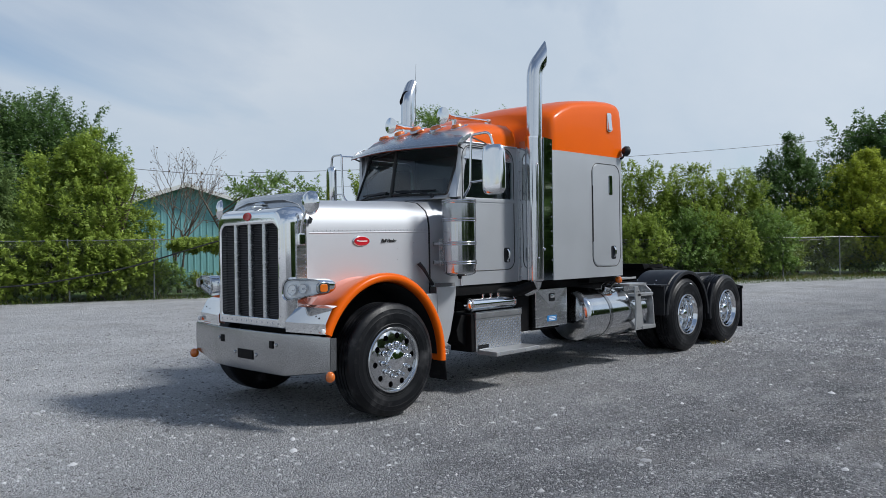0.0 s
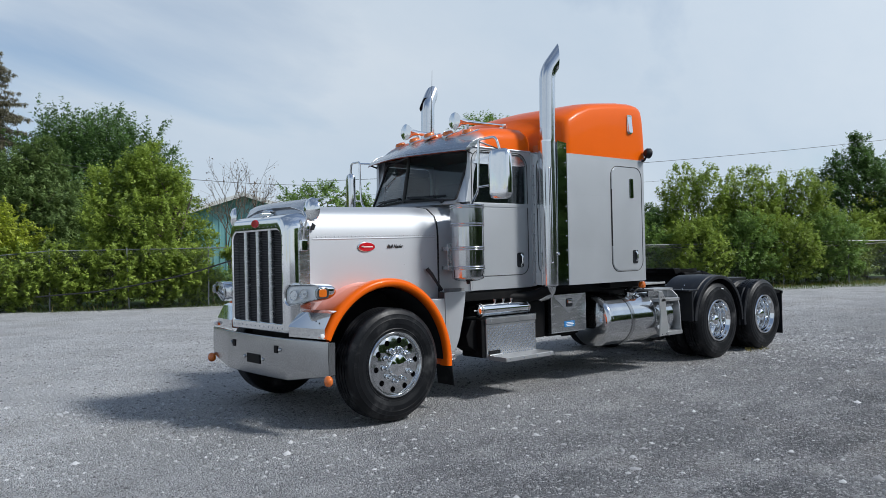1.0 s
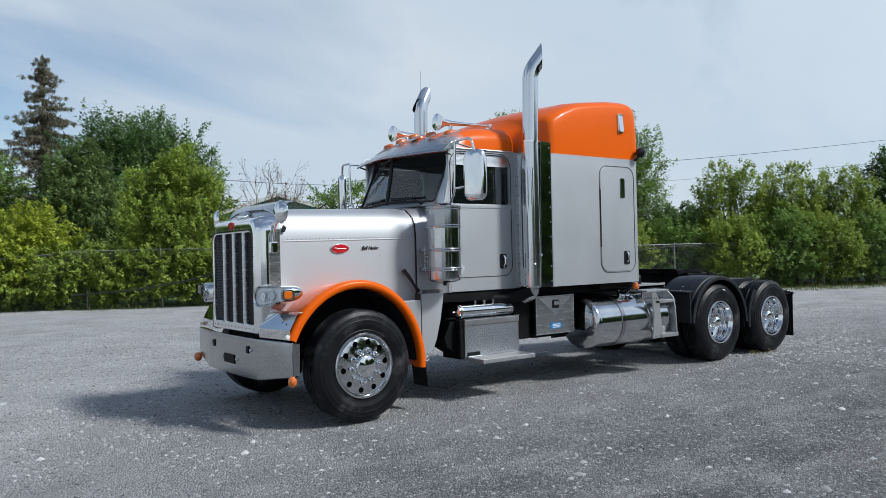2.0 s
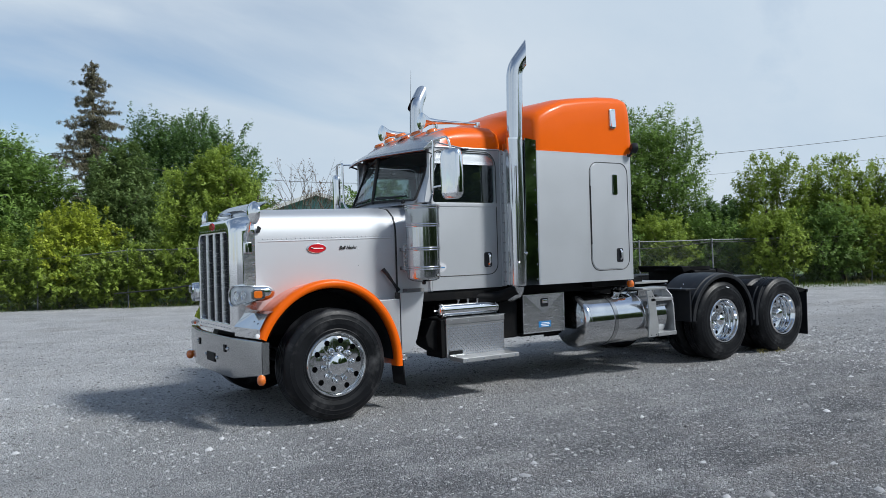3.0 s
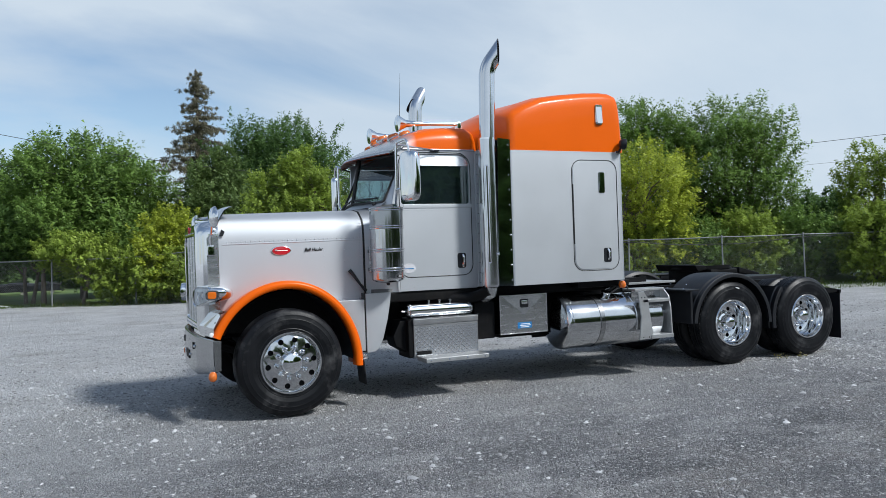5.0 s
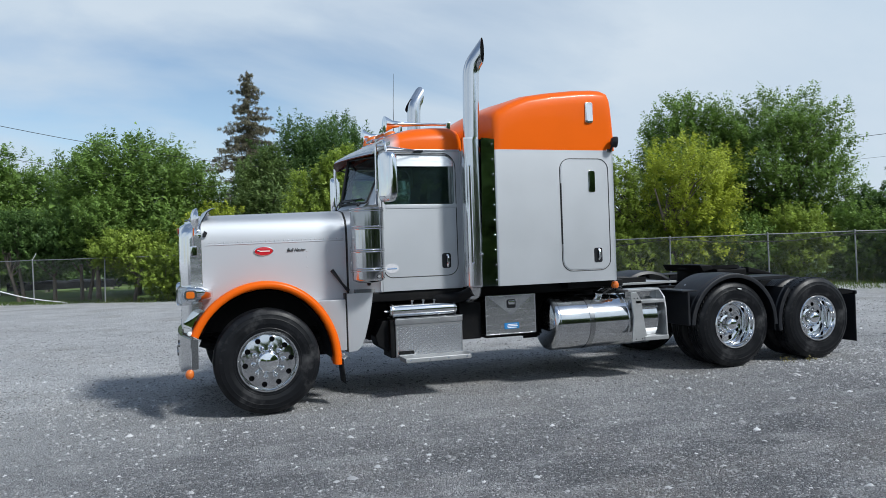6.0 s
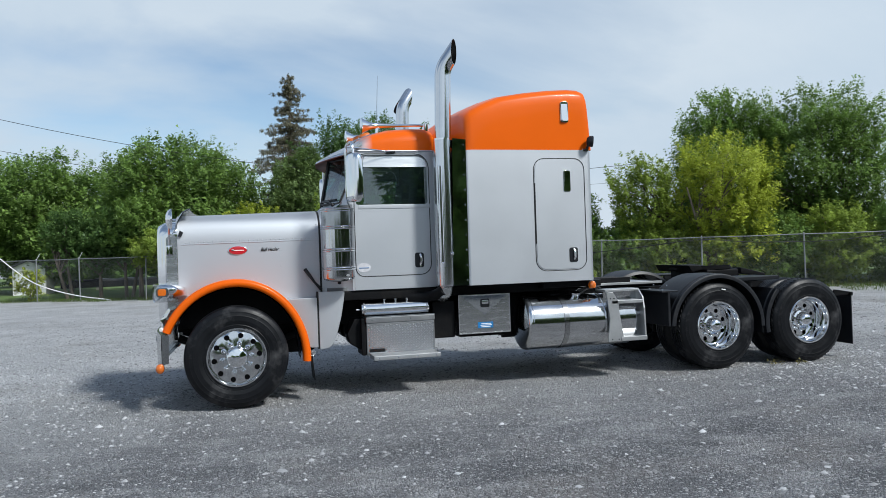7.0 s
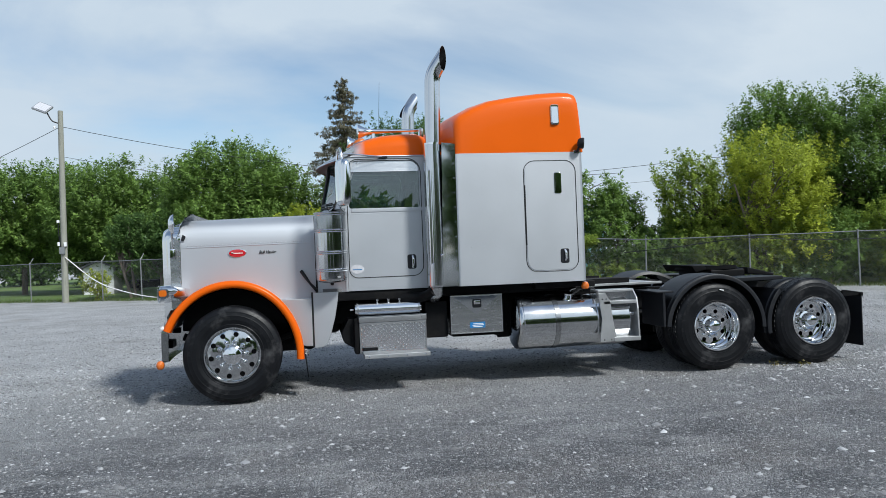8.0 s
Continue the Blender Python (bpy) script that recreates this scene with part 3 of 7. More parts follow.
def pebbles(name, count, area, size, seed, mat, label, clustered=False):
    """Loose stones on the ground, as one heap of small uneven solids."""
    rng = np.random.default_rng(seed)
    x0, x1, y0, y1 = area
    base = np.array([(1, 0, 0), (0.3, 0.95, 0), (-0.8, 0.6, 0), (-0.8, -0.6, 0), (0.3, -0.95, 0), (0.15, 0.1, 0.50)], float)
    tri = np.array([(0, 1, 5), (1, 2, 5), (2, 3, 5), (3, 4, 5), (4, 0, 5)])
    c = np.stack([rng.uniform(x0, x1, count), rng.uniform(y0, y1, count)], -1)
    if clustered:
        # drifts: small clusters round centres that thin out from the middle of the area
        k = 90
        mid, half = np.array([(x0 + x1) / 2, (y0 + y1) / 2]), np.array([(x1 - x0) / 2, (y1 - y0) / 2])
        centres = mid + rng.normal(0, 0.6, (k, 2)) * half
        c = centres[rng.integers(0, k, count)] + rng.normal(0, 0.28, (count, 2)) * np.array([1.0, 0.8])
    r = size * np.exp(np.clip(rng.normal(0, 0.45, count), -1.0, 0.75))
    a = rng.uniform(0, 2 * np.pi, count)
    v = base[None] * rng.uniform(0.65, 1.3, (count, 6, 1)) * r[:, None, None]
    v[:, :, 1] *= rng.uniform(0.55, 1.0, count)[:, None]
    ca, sa = np.cos(a)[:, None], np.sin(a)[:, None]
    x = v[:, :, 0] * ca - v[:, :, 1] * sa + c[:, :1]
    y = v[:, :, 0] * sa + v[:, :, 1] * ca + c[:, 1:]
    z = v[:, :, 2] + 0.0006 + np.array([ground_height(*q) for q in c])[:, None]
    f = tri[None] + (np.arange(count) * 6)[:, None, None]
    ob = array_mesh(name, np.stack([x, y, z], -1).reshape(-1, 3), f.reshape(-1, 3), mat)
    return tagged(ob, label, "gravel", kind="stuff")


def stone_material(name, shades):
    m = bpy.data.materials.new(name)
    m.use_nodes = True
    nt = m.node_tree
    p = nt.nodes["Principled BSDF"]
    geo = nt.nodes.new("ShaderNodeNewGeometry")
    ramp = nt.nodes.new("ShaderNodeValToRGB")
    e = ramp.color_ramp.elements
    for n, (q, c) in enumerate(shades):
        el = e[n] if n < 2 else e.new(q)
        el.position, el.color = q, (c, c, c * 1.02, 1)
    nt.links.new(geo.outputs["Random Per Island"], ramp.inputs[0])
    nt.links.new(ramp.outputs[0], p.inputs["Base Color"])
    p.inputs["Roughness"].default_value = 0.9
    return m


stones = stone_material("loose_limestone", ((0.0, 0.085), (1.0, 0.50), (0.35, 0.13), (0.65, 0.20), (0.90, 0.30)))
pale_stones = stone_material("pale_limestone_chips", ((0.0, 0.12), (1.0, 0.52), (0.5, 0.28)))
pebbles("fine_gravel", 62000, (-7, 10, -8.8, 1.5), 0.0085, 3, stones, "loose grey stone chips on the yard")
pebbles("middling_gravel", 20000, (-14, 16, 1.5, 13), 0.012, 5, stones, "loose pale stone chips farther off on the yard")
pebbles("flat_stones", 1000, (-8, 11, -8.2, 2.5), 0.023, 9, pale_stones, "flat pale stones lying about the yard")
pebbles("coarse_gravel", 9000, (-9, 16, -8, 9), 0.0150, 4, stones, "scattered coarse pale stones on the yard")
pebbles("strewn_gravel", 4600, (-4.4, 0.4, -2.6, 2.8), 0.0120, 6, pale_stones, "pale stone chips strewn before the bumper", True)
pebbles("strewn_gravel", 2600, (5.2, 10.5, -3.0, -0.3), 0.0140, 7, pale_stones, "pale stone chips kicked up by the drive wheels", True)
pebbles("strewn_gravel", 3000, (-8.0, 2.0, 0.0, 9.0), 0.0130, 8, pale_stones, "pale stone chips on the dusty part of the yard", True)


# ---- the truck: front at -x, near side at -y ----
truck = tagged(empty("semi_truck", (0, 0, 0)), "silver and orange long-nose semi truck with chrome stacks, on gravel", "truck")

HUB_Z = 0.525
TYRE_R, TYRE_W = 0.527, 0.275
AXLES_REAR = (5.706, 7.027)


# chassis
def frame_rails():
    for y in (-0.43, 0.43):
        s = 1 if y > 0 else -1
        bm = prism([(y - s * 0.0, 0.74), (y, 1.0), (y - s * 0.09, 1.0), (y - s * 0.09, 0.985), (y - s * 0.012, 0.985), (y - s * 0.012, 0.755),
                    (y - s * 0.09, 0.755), (y - s * 0.09, 0.74)], -0.55, 7.72, axes="yz")
        part("frame_rail", bm, black_paint, truck)
    for x in (1.3, 2.6, 3.9, 4.9, 6.37, 7.66):
        part("cross_member", box(x - 0.05, x + 0.05, -0.42, 0.42, 0.76, 0.97, 0.01), black_paint, truck)
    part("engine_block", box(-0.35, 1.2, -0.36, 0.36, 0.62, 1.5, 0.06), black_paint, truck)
    # added black panels; they block the bright view through the wheel arch
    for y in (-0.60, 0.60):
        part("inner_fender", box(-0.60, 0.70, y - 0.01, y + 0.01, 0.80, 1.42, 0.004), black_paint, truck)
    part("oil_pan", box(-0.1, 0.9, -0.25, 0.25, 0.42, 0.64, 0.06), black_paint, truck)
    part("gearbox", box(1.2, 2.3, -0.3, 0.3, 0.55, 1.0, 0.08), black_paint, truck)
    part("drive_shaft", rod((2.3, 0, 0.75), (5.6, 0, 0.6), 0.06), black_paint, truck)
    part("front_axle", prism([(-0.95, 0.5), (-0.6, 0.40), (0.6, 0.40), (0.95, 0.5), (0.95, 0.58), (0.6, 0.52), (-0.6, 0.52), (-0.95, 0.58)], -0.06, 0.06, 0.01, axes="yz"),
         black_paint, truck)
    for y in (-0.42, 0.42):
        part("leaf_spring", tube([(-0.62, y, 0.68), (-0.3, y, 0.56), (0, y, 0.53), (0.4, y, 0.57), (0.75, y, 0.7)], 0.045, 8), black_paint, truck)
    for x in AXLES_REAR:
        part("drive_axle", rod((x, -0.95, HUB_Z), (x, 0.95, HUB_Z), 0.085, 16), black_paint, truck)
        part("differential", lathe([(0.0, -0.22), (0.14, -0.2), (0.21, -0.08), (0.22, 0.05), (0.15, 0.18), (0, 0.21)], (x, 0, HUB_Z), (1, 0, 0), 20), black_paint, truck)
        for y in (-0.5, 0.5):
            part("air_spring", lathe([(0.0, 0), (0.12, 0), (0.14, 0.06), (0.12, 0.11), (0.14, 0.16), (0.12, 0.22), (0, 0.22)], (x + 0.35, y, 0.55), (0, 0, 1), 16), rubber, truck)
    part("suspension_arm", box(5.2, 7.5, -0.56, -0.5, 0.42, 0.54, 0.02), black_paint, truck)
    part("suspension_arm", box(5.2, 7.5, 0.5, 0.56, 0.42, 0.54, 0.02), black_paint, truck)
    part("radiator", box(-0.62, -0.5, -0.48, 0.48, 0.75, 1.85, 0.01), black_paint, truck)
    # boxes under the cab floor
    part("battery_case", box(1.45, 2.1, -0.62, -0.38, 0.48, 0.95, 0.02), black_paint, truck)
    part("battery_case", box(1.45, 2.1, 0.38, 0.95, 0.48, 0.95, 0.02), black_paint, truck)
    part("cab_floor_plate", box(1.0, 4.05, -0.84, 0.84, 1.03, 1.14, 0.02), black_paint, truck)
    part("exhaust_pipe", tube(bend([(1.45, -0.35, 0.98), (1.75, -0.72, 1.04), (2.18, -0.9, 1.03), (2.27, -1.1, 1.12)], 0.2), 0.062, 14), black_paint, truck)
    part("exhaust_pipe", tube(bend([(1.45, 0.35, 0.98), (1.75, 0.72, 1.04), (2.18, 0.9, 1.03), (2.27, 1.1, 1.12)], 0.2), 0.062, 14), black_paint, truck)


frame_rails()


# wheels
def tyre_mesh(y_out, y_in, lugs, bead=0.286):
    """A tyre between two planes across the axle at the origin; lugs: whether the tread is cut into blocks; bead: its inner radius."""
    w = y_in - y_out
    R, r = TYRE_R, bead
    prof = [(r, 0.02), (r + 0.012, 0.002), (r + 0.03, 0.0), (r + 0.034, -0.005), (r + 0.04, -0.002), (R - 0.15, -0.012), (R - 0.145, -0.0142), (R - 0.139, -0.013), (R - 0.10, -0.012), (R - 0.097, -0.0138), (R - 0.091, -0.011),
            (R - 0.06, -0.004), (R - 0.056, -0.0055), (R - 0.050, 0.0), (R - 0.028, 0.012), (R - 0.012, 0.022), (R, 0.040)]
    prof = [(a, y_out + b) for a, b in prof]
    ribs = []
    for k, f in enumerate((0.26, 0.42, 0.58, 0.74)):
        y = y_out + f * w
        ribs += [(R, y - 0.006), (R - 0.014, y - 0.005), (R - 0.014, y + 0.005), (R, y + 0.006)]
    prof = prof + ribs + [(a, y_in - (b - y_out)) for a, b in prof[::-1]]
    bm = lathe(prof, (0, 0, 0), (0, 1, 0), 72)
    if lugs:
        for row, (ya, yb) in enumerate(((0.045, 0.085), (0.19, 0.235))):
            for k in range(56):
                t = 2 * math.pi * (k + 0.5 * row) / 56
                own = bmesh.new()
                bmesh.ops.create_cube(own, size=1.0)
                for v in own.verts:
                    v.co = Vector((v.co.x * 0.041, y_out + (ya + yb) / 2 + v.co.y * (yb - ya) + v.co.x * 0.02, R - 0.001 + v.co.z * 0.011))
                own.transform(Matrix.Rotation(t, 4, "Y"))
                joined(bm, own)
    return bm


def disc_with_holes(r0, r1, y, n, hole_r, ring_r, thick, bulge=0.0):
    """A wheel disc: a ring from r0 to r1 with n round holes at ring_r."""
    own = bmesh.new()
    for k in range(n):
        a0, a1 = 2 * math.pi * k / n, 2 * math.pi * (k + 1) / n
        am = (a0 + a1) / 2
        edge = []
        q = 4
        edge += [(r1, a0 + (a1 - a0) * i / q) for i in range(q)]
        edge += [(r1 + (r0 - r1) * i / 3, a1) for i in range(3)]
        edge += [(r0, a1 + (a0 - a1) * i / q) for i in range(q)]
        edge += [(r0 + (r1 - r0) * i / 3, a0) for i in range(3)]
        cx, cz = ring_r * math.cos(am), ring_r * math.sin(am)
        outer = [Vector((r * math.cos(a), y + bulge * ((r - r0) / (r1 - r0)) ** 2, r * math.sin(a))) for r, a in edge]
        inner = []
        for p in outer:
            d = math.atan2(p.z - cz, p.x - cx)
            inner.append(Vector((cx + hole_r * math.cos(d), y + bulge * ((ring_r - r0) / (r1 - r0)) ** 2, cz + hole_r * math.sin(d))))
        back = [p + Vector((0, thick, 0)) for p in inner]
        joined(own, loft([outer, inner, back], True))
    bmesh.ops.remove_doubles(own, verts=own.verts[:], dist=1e-4)
    return own


def sized(bm, k):
    """Scales a wheel's part round its axle."""
    bm.transform(Matrix.Diagonal((k, 1, k, 1)))
    return bm


FRONT_RIM, DRIVE_RIM = 0.94, 0.895


def lug_nut_mesh(at, size=0.021, length=0.055):
    return lathe([(size, 0.0), (size, -0.010), (size * 0.74, -0.016), (size * 0.72, -length * 0.55), (size * 0.60, -length * 0.82), (size * 0.3, -length * 0.97), (0.0, -length)], at, (0, 1, 0), 10)


def steer_wheel_mesh():
    rim = lathe([(0.326, 0.012), (0.33, -0.002), (0.322, -0.012), (0.308, -0.012), (0.296, 0.0), (0.29, 0.02), (0.288, 0.12)], (0, -0.0, 0), (0, 1, 0), 64)
    joined(rim, disc_with_holes(0.122, 0.291, -0.012, 10, 0.030, 0.243, 0.03, 0.026))
    joined(rim, lathe([(0.126, -0.012), (0.122, -0.016), (0.118, -0.014), (0.11, -0.016)], (0, 0, 0), (0, 1, 0), 48))
    return rim


def front_wheel(y_face, far=False):
    tyre = part("front_tyre", tyre_mesh(0.0, TYRE_W, False, 0.300), rubber, truck, "worn black steer tyre with ribbed tread", 40)
    rim = part("rim", sized(steer_wheel_mesh(), FRONT_RIM), aluminium, tyre, "polished alloy rim with round hand holes", 30)
    part("brake_drum", lathe([(0.0, 0.05), (0.265, 0.05), (0.265, 0.2), (0, 0.2)], (0, 0, 0), (0, 1, 0), 32), black_paint, tyre)
    part("hub_cover", sized(lathe([(0.118, -0.006), (0.114, -0.030), (0.106, -0.044), (0.094, -0.050), (0.040, -0.062), (0.0, -0.064)], (0, 0, 0), (0, 1, 0), 40), FRONT_RIM), chrome, tyre, "chrome hub cover")
    for k in range(10):
        t = 2 * math.pi * (k + 0.5) / 10
        part("lug_nut", lug_nut_mesh((0.149 * math.cos(t), -0.012, 0.149 * math.sin(t)), 0.027, 0.070), chrome, tyre)
    tyre.matrix_basis = pose(0, y_face, HUB_Z, 0, 0, 180 if far else 0) @ pose(0, 0, 0, 0, 11, 0)
    return tyre


front_wheel(-1.19)
front_wheel(1.19, True)


def drive_wheel_mesh():
    rim = lathe([(0.330, 0.014), (0.334, 0.0), (0.326, -0.010), (0.312, -0.010), (0.302, 0.004), (0.298, 0.03), (0.286, 0.045), (0.280, 0.10), (0.268, 0.115), (0.262, 0.165), (0.255, 0.175)],
                (0, 0, 0), (0, 1, 0), 64)
    joined(rim, disc_with_holes(0.130, 0.257, 0.178, 8, 0.030, 0.208, 0.03, -0.004))
    return rim


def drive_wheel(x, y_face, far=False):
    tyre = part("drive_tyre", tyre_mesh(0.0, TYRE_W, True), rubber, truck, "black drive tyre with blocky tread", 40)
    part("rim", sized(drive_wheel_mesh(), DRIVE_RIM), chrome, tyre, "deep-dish polished alloy rim", 30)
    part("hub_cover", sized(lathe([(0.132, 0.175), (0.128, 0.145), (0.104, 0.135), (0.098, 0.075), (0.085, 0.045), (0.055, 0.028), (0.0, 0.022)], (0, 0, 0), (0, 1, 0), 36), DRIVE_RIM), chrome, tyre, "domed chrome hub cover")
    for k in range(10):
        t = 2 * math.pi * (k + 0.5) / 10
        part("lug_nut", lug_nut_mesh((0.136 * math.cos(t), 0.172, 0.136 * math.sin(t)), 0.018, 0.05), chrome, tyre)
    part("inner_tyre", tyre_mesh(0.34, 0.34 + TYRE_W, False), rubber, tyre)
    part("brake_drum", lathe([(0.0, 0.25), (0.25, 0.25), (0.25, 0.55), (0, 0.55)], (0, 0, 0), (0, 1, 0), 32), black_paint, tyre)
    if x < 6:
        part("sidewall_mark", prism([(0.005, 0.445), (0.06, 0.437), (0.062, 0.449), (0.005, 0.457)], -0.0245, -0.013), white_paint, tyre, "white chalk mark")
    tyre.matrix_basis = pose(x, y_face, HUB_Z, 0, 0, 180 if far else 0) @ pose(0, 0, 0, 0, 4, 0)
    return tyre


for x in AXLES_REAR:
    drive_wheel(x, -1.215)
    drive_wheel(x, 1.215, True)


# front fenders: an arch whose lip is orange and fades up into the silver bonnet side
def arch(t, dr):
    a = 0.765 + dr if t < math.pi / 2 else 0.80 + dr
    return 0.0 + a * math.cos(t), 0.47 + (0.86 + dr) * math.sin(t)


def fender():
    rows = []
    steps = 44
    sect = [(-1.02, -0.085, 0.0), (-1.10, -0.082, 0.0), (-1.125, -0.072, 0.0), (-1.135, -0.045, 0.0), (-1.13, -0.018, 0.0), (-1.105, 0.0, 0.0), (-1.06, 0.002, 0.0),
            (-1.0, -0.006, 0.0), (-0.93, -0.020, 0.06), (-0.86, -0.038, 0.24), (-0.79, -0.052, 0.52), (-0.73, -0.054, 0.78), (-0.69, -0.040, 0.93)]
    for k in range(steps + 1):
        t = radians(-3 + 158.5 * k / steps)
        row = []
        for y, dr, f in sect:
            x, z = arch(t, dr)
            yy = y
            if yy > -0.92:      # the inner part follows the narrowing bonnet
                wid = 0.655 + 0.045 * (x + 0.6)
                yy = -max(wid + (abs(y) - 0.69) * 1.0, wid - 0.01)
            row.append((max(x, -0.80), yy, z))
        rows.append(row)
    bm = loft(rows)
    layer = []
    for k in range(steps + 1):
        frontness = max(0.0, min(1.0, (k / steps - 0.36) / 0.26))
        for y, dr, f in sect:
            layer.append(f * (1 - 0.50 * frontness))
    other = flipped(bm)
    for m in (bm, other):
        ob = part("front_fender", m, faded, truck, "orange wheel arch fading into silver paint", 60)
        at = ob.data.attributes.new("fade", "FLOAT", "POINT")
        at.data.foreach_set("value", np.array(layer, np.float32))
    # dark liner over the wheel
    rows = []
    for k in range(25):
        t = radians(2 + 150 * k / 24)
        rows.append([(arch(t, -0.10)[0], y, arch(t, -0.10)[1]) for y in (-1.09, -0.98, -0.8, -0.55)])
    both("wheel_arch_liner", loft(rows), black_plastic, truck)
    both("fender_flap", prism([(0.795, 0.215), (0.807, 0.212), (0.778, 0.53), (0.764, 0.53)], -1.09, -0.84, 0.003), rubber, truck, "rubber flap behind front wheel")
    both("fender_lamp", lathe([(0.0, -0.022), (0.024, -0.016), (0.03, 0.0), (0.03, 0.02), (0, 0.02)], (0.79, -1.10, 0.505), (-0.3, 1, 0), 14), lens_clear, truck, "small clear side lamp")
    both("fender_corner_cap", lathe([(0.0, -0.02), (0.018, -0.016), (0.024, 0.0), (0.02, 0.02), (0, 0.02)], (-0.735, -1.10, 0.845), (0.2, 1, 0), 14), white_paint, truck)


fender()


# bonnet
def hood_half(x):
    return 0.655 + 0.045 * (x + 0.6)


def hood_section(x, low, wide=0.0, lift=0.0):
    s = hood_half(x) + wide
    zt = 2.015 + 0.020 * (x + 0.6) + lift
    half = [(s, low), (s, low + 0.07), (s, low + 0.12), (s, low + 0.18), (s, max(1.52, low + 0.21)), (s, 1.73), (s - 0.004, 1.80), (s - 0.018, 1.88), (s - 0.05, 1.945), (s - 0.10, 1.985), (s - 0.18, zt - 0.008), (s * 0.5, zt + 0.022)]
    ring = [(x, -y, z) for y, z in half] + [(x, 0, zt + 0.03)] + [(x, y, z) for y, z in half[::-1]]
    return ring


def hood():
    xs = [-0.60, -0.55, -0.48, -0.4, -0.3, -0.15, 0.0, 0.15, 0.3, 0.42, 0.52, 0.6, 0.68, 0.735, 0.8, 0.925]

    def foot(x):
        """The bonnet's lower edge, cut out over the wheel."""
        a = 0.77 if x > 0 else 0.81
        return max(0.95, 0.47 + 0.86 * math.sqrt(max(0.0, 1 - (x / a) ** 2)) - 0.09)

    ob = part("hood", loft([hood_section(x, foot(x)) for x in xs]), faded, truck, "long silver bonnet with riveted seam", 50)
    # the orange of the arch is sprayed a little way up the bonnet's side
    near = []
    for x in xs:
        fore = max(0.0, min(1.0, (0.35 - x) / 0.5))
        side = [1 - (0.12 + 0.22 * fore) * q for q in (1.0, 0.62, 0.30, 0.10)] + [1.0] * 8
        near += side + [1.0] + side[::-1]
    at = ob.data.attributes.new("fade", "FLOAT", "POINT")
    at.data.foreach_set("value", np.array(near, np.float32))
    # silver panel closing the side behind the wheel arch
    back = [(0.866, 1.085), (0.866, 0.54), (0.80, 0.54)] + [arch(radians(q), -0.02) for q in range(6, 50, 4)] + [(0.48, 1.085)]
    both("fender_rear_panel", prism(back, -0.90, -0.70, 0.006), silver, truck, "silver panel behind the wheel arch")
    # crease under the rivet row
    for s in (-1, 1):
        bm = bmesh.new()
        domes([(x, s * (hood_half(x) + 0.0005), 1.735 + 0.012 * (x + 0.5)) for x in np.linspace(-0.50, 0.88, 30)], (0, s, 0), 0.008, bm)
        domes([(x, s * (hood_half(x) + 0.0005), z) for x, z in ((0.5, 1.62), (0.5, 1.56), (0.5, 1.45), (0.72, 1.62), (0.72, 1.5), (0.72, 1.38))], (0, s, 0), 0.007, bm)
        domes([(0.895, s * (hood_half(0.895) + 0.0005), z) for z in np.linspace(1.2, 1.95, 16)], (0, s, 0), 0.007, bm)
        tagged(part("hood_rivets", bm, silver, truck), kind="stuff")
        rows = [[(x, s * (hood_half(x) + d), 1.712 + 0.012 * (x + 0.5) + h) for d, h in ((0, 0.008), (0.004, 0.004), (0.004, -0.002), (0, -0.006))] for x in np.linspace(-0.55, 0.9, 12)]
        part("hood_moulding", loft(rows), silver, truck)
    # seam, then the cowl in front of the doors
    part("hood_seal", loft([hood_section(0.932, 1.1, 0.003), hood_section(0.946, 1.1, 0.003)]), trim_black, truck)
    rows = [hood_section(0.947, 1.14, 0.002, 0.002), hood_section(0.99, 1.14, 0.006, 0.006), hood_section(1.06, 1.14, 0.018, 0.014), hood_section(1.14, 1.14, 0.045, 0.028), hood_section(1.22, 1.14, 0.085, 0.045), hood_section(1.30, 1.14, 0.125, 0.06)]
    part("cowl", loft(rows), silver, truck, "silver cowl ahead of the windscreen", 50)
    # lower cowl panel
    out = [(0.885, 1.145), (1.175, 1.145), (1.165, 1.05), (1.13, 0.86), (1.075, 0.66), (1.03, 0.56), (0.98, 0.52), (0.885, 0.51)]
    both("cowl_skirt", prism(out, -0.885, -0.835, 0.008), silver, truck, "silver skirt panel below the cowl")
    both("hood_gap", box(0.865, 0.885, -0.87, -0.80, 0.52, 1.15), trim_black, truck)
    # rubber hood latch
    both("hood_latch", tube([(0.76, -0.745, 1.40), (0.80, -0.775, 1.34), (0.86, -0.785, 1.25), (0.93, -0.775, 1.17)], 0.017, 8, radii=[0.022, 0.02, 0.014, 0.02]), black_plastic, truck, "black rubber hood latch")
    # stainless bug deflector: one shield across the nose that leans back and wraps round at its ends
    rows = []
    for k in range(17):
        y = -0.668 + 1.336 * k / 16
        e = abs(y / 0.668)
        f, x = 1 - 0.22 * e ** 5, 0.035 * e ** 4
        rows.append([(-0.655 + x, y * 0.985, 1.925 - 0.09 * e ** 4), (-0.615 + x, y * 0.99, 1.985 - 0.02 * e ** 4), (-0.555 + x, y, 2.045 + 0.025 * f), (-0.500 + x, y, 2.065 + 0.042 * f), (-0.470 + x, y, 2.070 + 0.044 * f)])
    bm = loft(rows)
    joined(bm, loft([[(px + 0.008, y * 0.992, z - 0.006) for px, y, z in r] for r in rows]))
    part("bug_deflector", bm, steel, truck, "curved stainless bug deflector", 60)
